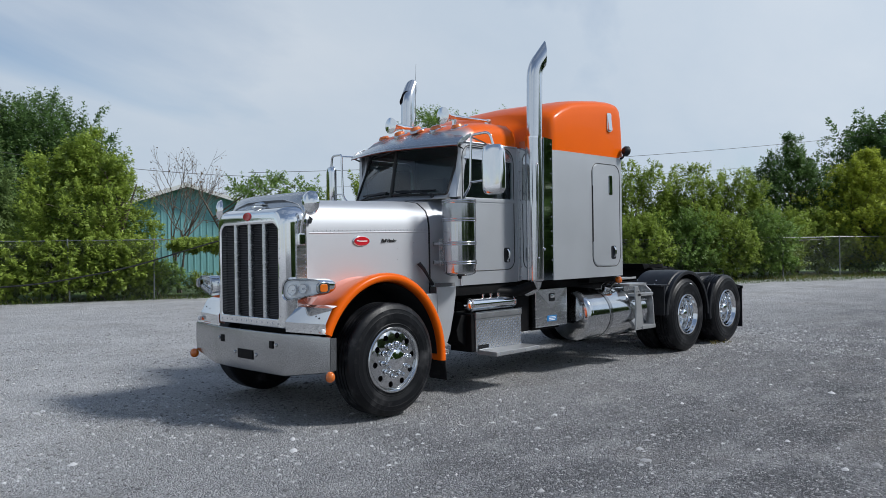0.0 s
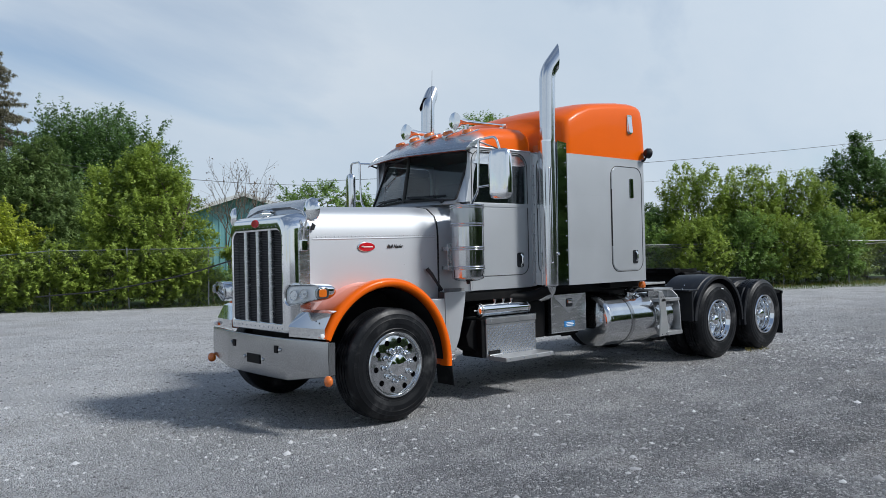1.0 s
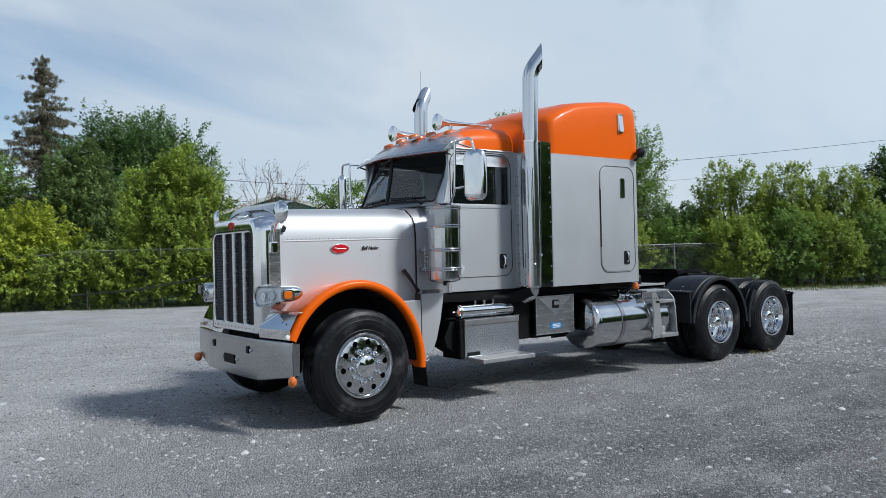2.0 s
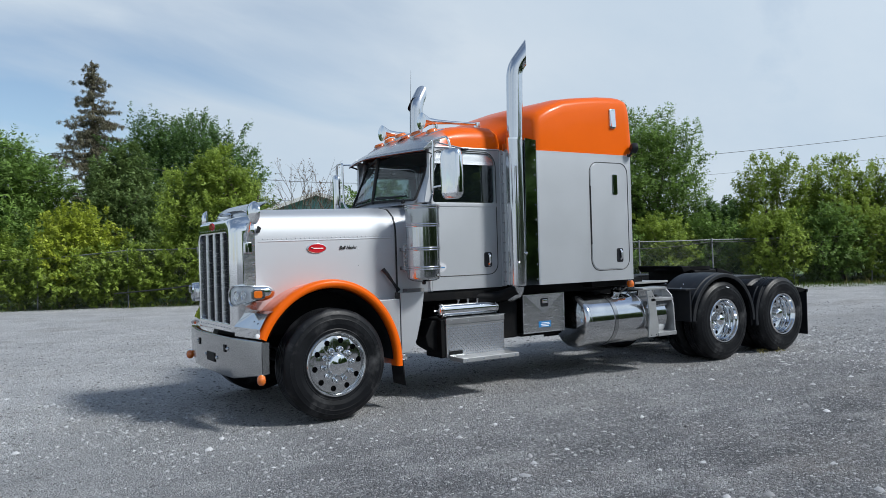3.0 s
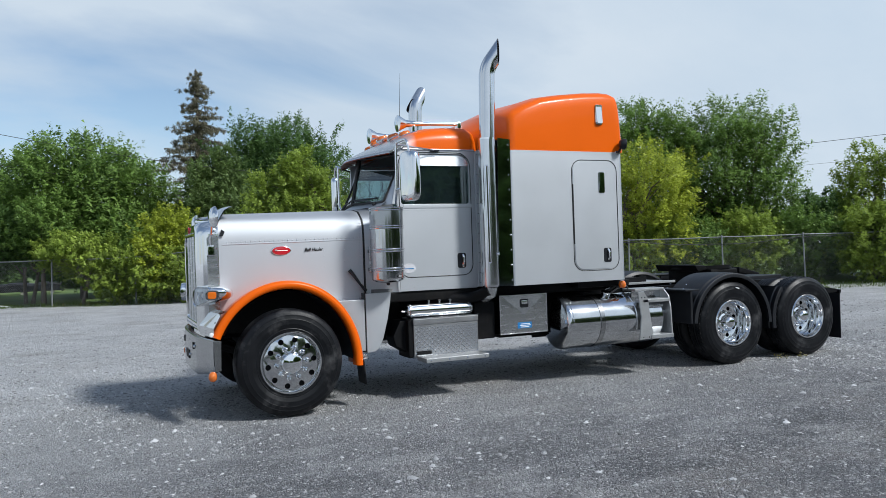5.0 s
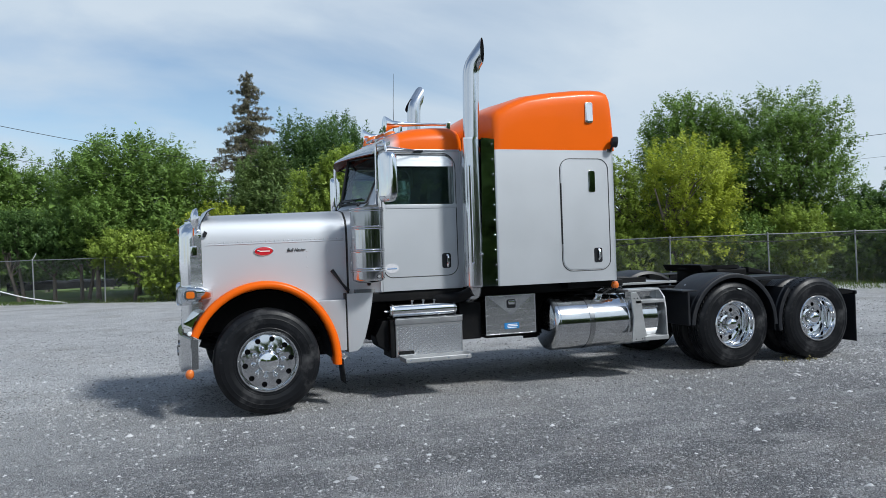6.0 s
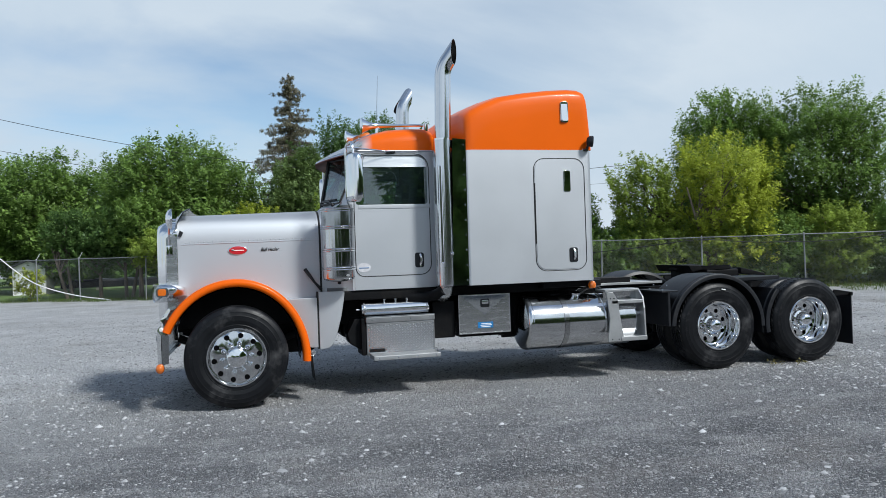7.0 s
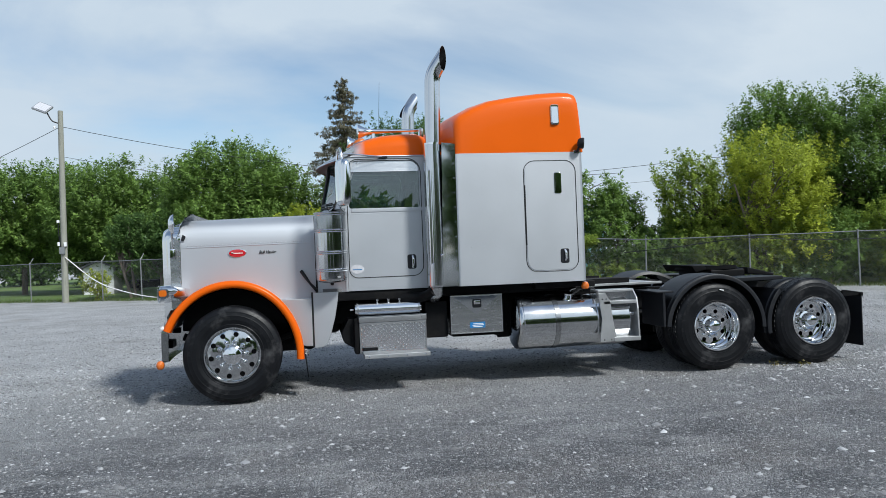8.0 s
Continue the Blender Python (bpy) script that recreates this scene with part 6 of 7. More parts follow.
def fuel_tank(s):
    cy, cz, r = -0.885 * s, 0.668, 0.313
    t = part("fuel_tank", lathe([(0.0, -0.035), (r * 0.5, -0.03), (r * 0.85, -0.012), (r - 0.012, 0.012), (r, 0.04), (r, 1.34), (r - 0.02, 1.37), (0, 1.39)], (3.245, cy, cz), (1, 0, 0), 56), aluminium, truck, "polished aluminium cylindrical fuel tank", 50)
    part("tank_strap", lathe([(r, -0.03), (r + 0.007, -0.03), (r + 0.007, 0.03), (r, 0.03)], (3.705, cy, cz), (1, 0, 0), 56), dull_steel, t, "steel tank strap")
    part("tank_seam", lathe([(r, -0.006), (r + 0.003, 0), (r, 0.006)], (3.30, cy, cz), (1, 0, 0), 56), aluminium, t)
    part("tank_seam", lathe([(r, -0.010), (r + 0.004, 0), (r, 0.010)], (4.20, cy, cz), (1, 0, 0), 56), steel, t)
    part("filler_cap", lathe([(0.05, 0.0), (0.055, 0.03), (0.06, 0.035), (0.06, 0.055), (0.0, 0.06)], (3.90, cy - 0.10 * s, cz + r - 0.02), (0, -0.3 * s, 1), 18), chrome, t)
    part("tank_vent", tube(bend([(3.97, cy, cz + r), (3.97, cy, cz + r + 0.06), (4.05, cy + 0.02, cz + r + 0.07)], 0.03), 0.012, 8), steel, t)
    part("tank_hanger", box(3.64, 3.77, cy + 0.2 * s - 0.2, cy + 0.2 * s + 0.2, cz - 0.1, cz + r + 0.02, 0.02), black_paint, t)
    # boarding steps behind the tank
    st = part("tank_step", prism([(4.185, 1.00), (4.27, 1.005), (4.335, 0.90), (4.345, 0.78), (4.40, 0.43), (4.19, 0.425), (4.225, 0.70)], (cy - 0.365 * s), (cy - 0.345 * s), 0.004), cast_alu, truck, "matt aluminium step unit behind the tank", 25)
    o = cy - 0.365 * s
    part("step_cheek", prism([(o, 0.425), (o + 0.02 * s, 0.80), (o + 0.05 * s, 0.93), (o + 0.16 * s, 1.03), (o + 0.36 * s, 1.03), (o + 0.36 * s, 0.425)], 4.675, 4.695, 0.003, axes="yz"), cast_alu, st)
    part("step_tread", box(4.36, 4.695, min(o - 0.012 * s, o + 0.2 * s), max(o - 0.012 * s, o + 0.2 * s), 0.425, 0.475, 0.006), cast_alu, st, "ribbed lower tread")
    part("step_tread", box(4.25, 4.66, min(o + 0.0 * s, o + 0.2 * s), max(o + 0.0 * s, o + 0.2 * s), 0.865, 0.905, 0.006), cast_alu, st)
    part("step_riser", box(4.24, 4.69, min(o + 0.2 * s, o + 0.215 * s), max(o + 0.2 * s, o + 0.215 * s), 0.43, 1.02), aluminium, st)
    part("perforated_tread", box(4.31, 4.62, min(o + 0.09 * s, o + 0.2 * s), max(o + 0.09 * s, o + 0.2 * s), 0.535, 0.56, 0.004), aluminium, st)
    part("step_tube", rod((4.28, o + 0.13 * s, 0.735), (4.67, o + 0.13 * s, 0.735), 0.032, 14), aluminium, st)
    part("perforated_tread", box(4.28, 4.60, min(o + 0.06 * s, o + 0.2 * s), max(o + 0.06 * s, o + 0.2 * s), 0.80, 0.825, 0.004), aluminium, st)
    bm = bmesh.new()
    domes([(x, o, z) for x, z in ((4.235, 0.93), (4.28, 0.93), (4.245, 0.45), (4.33, 0.45))], (0, -s, 0), 0.009, bm)
    tagged(part("step_bolts", bm, black_plastic, st), kind="stuff")
    part("step_top", box(4.22, 4.66, min(o + 0.1 * s, o + 0.36 * s), max(o + 0.1 * s, o + 0.36 * s), 1.005, 1.03, 0.004), cast_alu, st)


fuel_tank(1)
fuel_tank(-1)


# ---- rear of the tractor ----
def rear_fender(x, s, full):
    r = 0.645
    a0, a1 = (-2, 176) if full else (138, 190)
    rows = []
    n = 30 if full else 12
    for k in range(n + 1):
        t = radians(a0 + (a1 - a0) * k / n)
        # a roll of plastic with a flange along the outer edge
        sec = [(-1.235, -0.05), (-1.24, -0.018), (-1.232, 0.0), (-1.20, 0.004), (-1.17, -0.006), (-1.155, 0.008), (-0.88, 0.012), (-0.62, 0.0), (-0.60, -0.04)]
        rows.append([(x + (r + d) * math.cos(t) * (1.0 if math.cos(t) > 0 else 1.02), s * -y * -1, 0.515 + (r + d) * math.sin(t)) for y, d in sec])
    bm = loft(rows)
    return bm


def rear():
    for s in (1, -1):
        f = part("rear_fender", rear_fender(AXLES_REAR[0], s, True), black_plastic, truck, "black half-round plastic rear fender", 40)
        part("fender_rail", box(4.93, 5.15, -1.225 * s if s > 0 else 0.60, -0.60 if s > 0 else 1.225, 0.965, 0.985, 0.004), black_plastic, f)
        bm = bmesh.new()
        for y in (-1.05, -0.75):
            domes([(5.045, y * s, 0.99), (5.10, y * s, 1.04)], (-0.7, 0, 0.7), 0.012, bm)
            domes([(5.04, y * s, z) for z in (0.80, 0.87)], (-1, 0, 0), 0.012, bm)
        tagged(part("fender_bolts", bm, steel, f), kind="stuff")
        part("fender_panel", box(5.01, 5.045, min(-1.22 * s, -0.62 * s), max(-1.22 * s, -0.62 * s), 0.555, 0.98, 0.01), black_plastic, f)
        g = part("quarter_fender", rear_fender(AXLES_REAR[1], s, False), black_plastic, truck, "black quarter fender between the drive wheels", 40)
        part("fender_bridge", box(6.0, 6.68, min(-1.10 * s, -0.62 * s), max(-1.10 * s, -0.62 * s), 1.085, 1.10, 0.004), black_plastic, g)
        part("fender_bridge_side", box(6.10, 6.62, min(-0.66 * s, -0.63 * s), max(-0.66 * s, -0.63 * s), 0.55, 1.09), black_plastic, g)
        part("fender_bridge_lip", box(6.0, 6.68, min(-1.115 * s, -1.095 * s), max(-1.115 * s, -1.095 * s), 1.055, 1.10, 0.006), black_plastic, g)
        # mud flap on a spring bracket
        m = part("mud_flap", box(7.745, 7.758, min(-1.14 * s, -0.56 * s), max(-1.14 * s, -0.56 * s), 0.165, 0.80, 0.003), black_plastic, truck, "black rubber mud flap")
        part("flap_hanger", box(7.735, 7.775, min(-1.15 * s, -0.40 * s), max(-1.15 * s, -0.40 * s), 0.795, 0.845, 0.008), black_paint, m)
        part("flap_bracket", prism([(7.50, 0.885), (7.56, 0.88), (7.76, 0.845), (7.76, 0.81), (7.50, 0.80)], -1.12 * s, -1.10 * s, 0.003), black_paint, m)
        part("cab_marker_lamp", lathe([(0.0, 0.06), (0.03, 0.05), (0.045, 0.02), (0.046, -0.01), (0.035, -0.03), (0.0, -0.035)], (4.10, -1.06 * s, 1.085), (0, 0, 1), 18), amber, truck, "amber lamp under the sleeper's rear corner")
        part("lamp_stalk", rod((4.10, -1.06 * s, 1.06), (4.12, -0.8 * s, 1.02), 0.012, 8), steel, truck)
    # deck plate and hoses between sleeper and fifth wheel
    part("deck_plate", box(4.14, 5.25, -0.60, 0.60, 1.055, 1.075, 0.006), cast_alu, truck, "bare aluminium deck plate")
    part("deck_edge", box(4.14, 5.30, -0.615, -0.602, 1.05, 1.08, 0.003), cast_alu, truck)
    part("rear_sill", box(3.5, 4.25, -1.0, 1.0, 1.075, 1.15, 0.01), black_paint, truck)
    for k, y in enumerate((-0.3, -0.1, 0.15)):
        part("air_hose", tube(bend([(4.12, y, 1.75 - 0.1 * k), (4.22, y, 1.5), (4.20, y + 0.05, 1.2), (4.5, y + 0.2, 1.10), (5.1, y + 0.1, 1.11)], 0.12), 0.014, 8), cable_black, truck)
    for y0 in (-1.02, -0.92):
        part("tank_hose", tube(bend([(3.95, y0, 0.99), (4.05, y0 - 0.03, 1.06), (4.2, y0, 1.07), (4.3, y0 + 0.1, 1.0)], 0.05), 0.010, 8), cable_black, truck)
    # fifth wheel
    def plate(dz):
        return [[(6.30 + 0.46 * math.cos(t) * (1.0 if math.cos(t) < 0 else 0.9), 0.46 * math.sin(t), 1.19 + dz - (0.06 if math.cos(t) > 0.4 else 0.0)) for t in (2 * math.pi * k / 36 for k in range(36))]]
    top, bot = plate(0.05)[0], plate(0.0)[0]
    part("fifth_wheel", loft([bot, top], True, (True, True)), black_paint, truck, "greasy black fifth wheel coupling", 40)
    part("fifth_wheel_ramp", prism([(5.82, 1.255), (6.00, 1.25), (6.05, 1.19), (5.88, 1.16)], -0.42, 0.42, 0.01), black_paint, truck)
    part("fifth_wheel_ramp", prism([(6.63, 1.20), (7.03, 1.10), (7.00, 1.07), (6.63, 1.12)], -0.42, -0.12, 0.01), black_paint, truck)
    part("fifth_wheel_ramp", prism([(6.63, 1.20), (7.03, 1.10), (7.00, 1.07), (6.63, 1.12)], 0.12, 0.42, 0.01), black_paint, truck)
    part("fifth_wheel_mount", box(6.08, 6.58, -0.45, 0.45, 0.98, 1.19, 0.03), black_paint, truck)
    part("tail_bar", box(7.70, 7.76, -0.45, 0.45, 0.72, 0.98, 0.01), black_paint, truck)


rear()


# pieces that belong to one part of the truck hang under that part
PIECES = {
    "headlamp": "headlamp_lens headlamp_bowl reflector signal_frame side_signal",
    "headlamp_valance": "valance_bolts",
    "nose_mirror": "mirror_arm mirror_base",
    "bumper": "bumper_bolt bumper_end bumper_marker_lamp tow_opening tow_slot",
    "bug_deflector": "deflector_bracket",
    "grille_shell": "grille_backing grille_bar grille_emblem grille_rivets grille_screen shell_side",
    "hood": "hood_gap hood_latch hood_moulding hood_ornament hood_rivets hood_seal",
    "front_fender": "fender_corner_cap fender_flap fender_lamp fender_rear_panel wheel_arch_liner",
    "air_cleaner": "intake_screen canister_band band_seal label_rim label drain_valve canister_bracket bracket_plate",
    "cab_side": "door_handle door_handle_cup door_lock door_seal door_sticker cab_rivets drip_rail side_window window_sill window_visor",
    "sun_visor": "visor_bracket visor_end visor_underside",
    "door_mirror": "mirror_bracket mirror_glass mirror_stay stay_foot",
    "windscreen_pane": "windscreen_seal wiper",
    "cab_seat": "seat_back",
    "heat_shield": "shield_slot_rim shield_slot shield_stud",
    "upright_exhaust_pipe": "stack_bore stack_collar",
    "corner_panel": "corner_bolts panel_return",
    "luggage_door": "luggage_door_seal door_hinge latch_cup latch_handle vent_window vent_backing",
    "roof_window_frame": "roof_window",
    "sleeper_body": "sleeper_rivets paint_line",
    "work_lamp": "lamp_bracket bracket_foot",
    "cab_marker_lamp": "lamp_stalk",
    "gap_trim": "trim_bolts",
    "fifth_wheel": "fifth_wheel_ramp fifth_wheel_mount",
    "deck_plate": "deck_edge",
}


def middle(ob):
    corners = [ob.matrix_basis @ Vector(c) for c in ob.bound_box]
    return sum(corners, Vector()) / 8


def kind_of(ob):
    return ob.name.split(".")[0]


def nest():
    """Gives each piece to the nearest part that it belongs to."""
    own = [o for o in truck.children]
    for owner, pieces in PIECES.items():
        hosts = [(o, middle(o)) for o in own if kind_of(o) == owner]
        for o in own:
            if kind_of(o) in pieces.split() and not o.children:
                at_ = middle(o)
                o.parent = min(hosts, key=lambda h: (h[1] - at_).length)[0]


nest()


# ---- trees and bushes ----
def leaves(centres, radii, per, size, rng, flat=1.0, droop=0.0, slim=1.0):
    """Pointed leaf blades gathered in loose clumps: arrays of vertices and faces."""
    n = len(centres) * per
    c = np.repeat(centres, per, 0)
    r = np.repeat(radii, per)
    d = rng.normal(0, 1, (n, 3))
    d /= np.linalg.norm(d, axis=1, keepdims=True) + 1e-9
    p = c + d * (r * rng.uniform(0.1, 1.0, n) ** 0.7)[:, None] * np.array([1, 1, flat])
    ax = d * 0.25 + rng.normal(0, 0.7, (n, 3)) + np.array([0, 0, -droop])
    up = rng.normal(0, 0.34, (n, 3)) + np.array([0, 0, 0.65]) + d * 1.25
    return blade_mesh(p, ax, up, size * np.exp(rng.normal(0, 0.28, n)), rng, slim)


def blade_mesh(p, ax, up, size, rng, slim=1.0):
    """One pointed blade at each place, along ax and facing up."""
    n = len(p)
    ax = ax / (np.linalg.norm(ax, axis=1, keepdims=True) + 1e-9)
    side = np.cross(ax, up)
    side /= np.linalg.norm(side, axis=1, keepdims=True) + 1e-9
    nor = np.cross(side, ax)
    s = np.asarray(size)[:, None]
    w = s * slim * rng.uniform(0.28, 0.44, (n, 1))
    skew = rng.uniform(0.1, 0.4, (n, 1))
    v = np.stack([p + side * w, p + ax * s * skew - side * w + nor * s * 0.08, p + ax * s], 1)
    return v.reshape(-1, 3), np.arange(n * 3).reshape(-1, 3)


def shoots(base, way, length, per, size, rng, droop=0.25):
    """Leafy shoots: blades spread round each shoot's axis, smaller and lighter in tone towards its tip. Also gives each
    blade's tone.
    """
    n = len(base) * per
    b, a, ln = np.repeat(base, per, 0), np.repeat(way, per, 0), np.repeat(length, per)
    t = rng.uniform(0, 1, n) ** 0.85
    side = rng.normal(0, 1, (n, 3))
    side -= a * (side * a).sum(1, keepdims=True)
    side /= np.linalg.norm(side, axis=1, keepdims=True) + 1e-9
    p = b + a * (ln * t)[:, None] + side * (ln * 0.30 * (1 - 0.8 * t) * rng.uniform(0.1, 1, n))[:, None]
    ax = a * 0.6 + side * 0.75 + rng.normal(0, 0.18, (n, 3)) + np.array([0, 0, -droop])
    up = a * 0.6 + np.array([0, 0, 0.5]) + side * 0.35 + rng.normal(0, 0.14, (n, 3))
    v, f = blade_mesh(p, ax, up, size * (1.12 - 0.45 * t) * np.exp(rng.normal(0, 0.2, n)), rng)
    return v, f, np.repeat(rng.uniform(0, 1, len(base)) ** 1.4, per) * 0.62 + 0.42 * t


def limb(bm, a, b, r0, r1, rng, seg=6):
    a, b = Vector(a), Vector(b)
    mid = a.lerp(b, 0.5) + Vector(rng.normal(0, 0.06, 3)) * (b - a).length + Vector((0, 0, 0.06 * (b - a).length))
    return tube([a, mid, b], r0, seg, True, bm, [r0, (r0 + r1) / 2, r1])


def crown_shape(u, shape):
    """Relative half width of the crown at relative height u."""
    if shape == "round":
        return math.sqrt(max(0.0, 1 - (2 * u - 1) ** 2)) ** 0.85
    if shape == "vase":
        return (0.50 + 0.62 * u) * math.sqrt(max(0.0, 1 - u ** 5))
    return (math.sin(math.pi * min(1, u * 0.92 + 0.08)) ** 0.6) * (1.12 - 0.35 * u)


def tree(name, label, at, height, radius, mat, seed, low=0.18, shape="oak", size=0.17, clump=0.5, stems=1, category="tree", open_crown=0.0, group="", rise=0.75, thick=1.0, lobes=0.36):
    """A crown of upright leafy shoots in bulging boughs over a heart of darker-toned leaves. rise: how steeply the
    shoots stand; thick: how densely; lobes: how deeply the boughs part.
    """
    rng = np.random.default_rng(seed)
    root = empty(name, at)
    size, clump = size * 0.70, clump * 0.95
    z0 = height * low
    tall = height - z0
    ph = rng.uniform(0, 6.28, 4)
    area = 5.2 * radius * tall + 2.2 * radius * radius
    count = int(thick * 2.2 * area / (0.56 * clump) ** 2)
    lobe = 0.26 * radius + 0.05 * tall
    u = rng.uniform(0, 1, count) ** 0.9
    a = rng.uniform(0, 2 * math.pi, count)
    wide = np.interp(u, np.linspace(0, 1, 60), [crown_shape(k / 59, shape) for k in range(60)])
    lump = 1 + lobes * (0.42 * np.sin(3 * a + ph[0] + 4 * u) + 0.33 * np.sin(5 * a + ph[1] - 7 * u) + 0.25 * np.sin(9 * u + ph[2] + 2 * a))
    R = radius * wide * lump
    skin = np.stack([R * np.cos(a), R * np.sin(a), z0 + tall * u], 1)
    # boughs: the skin bulges and sinks, and is torn open where the crown is thin
    bulge = np.array([noise.noise((x / lobe + seed, y / lobe, z / lobe * 1.9)) for x, y, z in skin])
    heart = np.array([0, 0, z0 + 0.35 * tall])
    q = (1 - 0.36 * rng.uniform(0, 1, count) ** 1.3) * (0.88 + lobes * bulge)
    keep = bulge > (-0.26 if lobes > 0.3 else -0.45) + open_crown + 0.25 * (rng.uniform(0, 1, count) - 0.5)
    base = (heart + (skin - heart) * q[:, None])[keep]
    base[:, 2] = np.clip(base[:, 2], 0.05, height - 0.55 * clump)
    out = base - heart
    out /= np.linalg.norm(out, axis=1, keepdims=True) + 0.2
    way = out * 0.75 + np.array([0, 0, rise]) + rng.normal(0, 0.28, out.shape)
    way /= np.linalg.norm(way, axis=1, keepdims=True)
    length = clump * rng.uniform(0.5, 1.0, len(base)) * (1 + 0.35 * (rng.uniform(0, 1, len(base)) > 0.97))
    per = int(max(14, min(34, 3.0 * clump / size + 10)))
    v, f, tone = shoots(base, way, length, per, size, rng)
    # inner foliage closing the crown's middle; its shade is put into the tone
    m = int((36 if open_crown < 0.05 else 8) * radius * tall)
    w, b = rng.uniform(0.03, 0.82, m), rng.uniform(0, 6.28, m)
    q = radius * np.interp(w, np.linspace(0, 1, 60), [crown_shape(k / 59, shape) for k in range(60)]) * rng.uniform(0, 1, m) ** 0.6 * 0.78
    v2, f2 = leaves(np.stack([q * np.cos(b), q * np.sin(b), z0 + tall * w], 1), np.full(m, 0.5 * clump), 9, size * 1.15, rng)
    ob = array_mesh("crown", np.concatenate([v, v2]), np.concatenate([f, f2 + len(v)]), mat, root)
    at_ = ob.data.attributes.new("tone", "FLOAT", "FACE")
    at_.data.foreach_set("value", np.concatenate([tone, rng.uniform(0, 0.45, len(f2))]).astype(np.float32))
    ob["kind"] = "stuff"
    cs = base[rng.choice(len(base), min(len(base), 60), replace=False)] * np.array([0.85, 0.85, 0.97])
    bm = bmesh.new()
    for s in range(stems):
        off = Vector((rng.normal(0, 0.25), rng.normal(0, 0.25), 0)) if stems > 1 else Vector((0, 0, 0))
        r0 = 0.018 * height / math.sqrt(stems) + 0.03
        r0 = 0.022 if category == "bush" else r0
        top = Vector((off.x * 3 + rng.normal(0, 0.1), off.y * 3 + rng.normal(0, 0.1), z0 + tall * 0.62))
        tube([off + Vector((0, 0, -0.15)), off + Vector((0, 0, 0.12)), off.lerp(top, 0.35) + Vector((0, 0, 0.1)), top], r0, 9, True, bm, [r0 * 1.35, r0, r0 * 0.75, r0 * 0.25])
        for k in rng.choice(len(cs), min(len(cs), 3 if category == "bush" else 14), replace=False):
            zb = rng.uniform(0.6, 1.0) * min(max(z0 * 0.9, 0.5 if category == "bush" else 0.28 * height), top.z) + 0.3 * max(0.0, cs[k][2] - z0)
            start = off.lerp(top, min(0.95, zb / max(top.z, 0.1)))
            limb(bm, start, cs[k], r0 * 0.42, 0.012, rng)
    if stems:
        part("stem" if category == "bush" else "trunk", bm, bark, root, "", 50)
    return tagged(root, label, category, group)


def spruce(at, height, radius, seed):
    """A thin, gappy spruce: whorls of drooping boughs with hanging needles."""
    rng = np.random.default_rng(seed)
    root = empty("spruce_tree", at)
    bm = bmesh.new()
    tube([(0, 0, -0.1), (0.03, 0.02, height * 0.5), (0, 0, height)], 0.16, 9, True, bm, [0.2, 0.11, 0.012])
    cs, rs = [], []
    z = height * 0.12
    while z < height * 0.985:
        u = (z - height * 0.12) / (height * 0.88)
        R = radius * (1 - u) ** 0.75 + 0.15
        for k in range(rng.integers(5, 9)):
            a = rng.uniform(0, 2 * math.pi)
            ln = R * rng.uniform(0.45, 1.10)
            tip = Vector((ln * math.cos(a), ln * math.sin(a), z - 0.20 * ln + rng.normal(0, 0.10)))
            if u > 0.02:
                tube([(0, 0, z + 0.05), (tip.x * 0.5, tip.y * 0.5, z - 0.10 * ln), tip], 0.02, 5, True, bm, [0.022, 0.014, 0.006])
            m = max(2, int(ln / 0.16))
            for j in range(m):
                t = (j + 0.6) / m
                if rng.uniform() < 0.30:
                    continue
                p = Vector((0, 0, z)).lerp(tip, t) + Vector((rng.normal(0, 0.05), rng.normal(0, 0.05), -0.06 + 0.10 * t * t))
                cs.append(p)
                rs.append(0.13 + 0.08 * (1 - u))
        z += height * 0.021 * rng.uniform(0.6, 1.4)
    cs.append((0, 0, height - 0.1))
    rs.append(0.08)
    v, f = leaves(np.array([tuple(c) for c in cs]), np.array(rs), 48, 0.115, rng, 0.8, 1.1, 0.42)
    ob = array_mesh("needles", v, f, needles, root)
    ob["kind"] = "stuff"
    part("trunk", bm, bark, root, "", 50)
    return tagged(root, "tall thin spruce with drooping brownish green boughs", "tree")


def bare_tree(at, height, seed):
    rng = np.random.default_rng(seed)
    root = empty("bare_tree", at)
    bm = bmesh.new()
    tips = []

    def grow(a, way, ln, r, depth):
        b = a + way * ln
        tube([a, a.lerp(b, 0.5) + Vector(rng.normal(0, 0.04, 3)) * ln, b], r, 5, True, bm, [r, r * 0.8, r * 0.55])
        if depth == 0:
            tips.append(b)
            return
        tips.append(a.lerp(b, 0.7))
        for k in range(3 if depth > 1 else 4):
            w = (way + Vector(rng.normal(0, 0.38, 3)) + Vector((0, 0, 0.12))).normalized()
            grow(b if k else a.lerp(b, 0.75), w, ln * rng.uniform(0.55, 0.8), r * 0.55, depth - 1)

    for k in range(3):
        grow(Vector((rng.normal(0, 0.08), rng.normal(0, 0.08), -0.1)), Vector((rng.normal(0, 0.16), rng.normal(0, 0.16), 1)).normalized(), height * 0.42, 0.05, 4)
    part("trunk", bm, bark, root, "", 50)
    pick = [tuple(t) for t in tips if t.z > height * 0.35]
    v, f = leaves(np.array(pick), np.full(len(pick), 0.06), 1, 0.065, rng)
    array_mesh("dry_leaves", v, f, dry_leaf, root)["kind"] = "stuff"
    return tagged(root, "nearly bare young tree with dry brown leaves", "tree")


def place(s, back):
    p = fence_point(s, back)
    return (p.x, p.y, 0.0)


def at(x, y):
    return (x, y, 0.0)


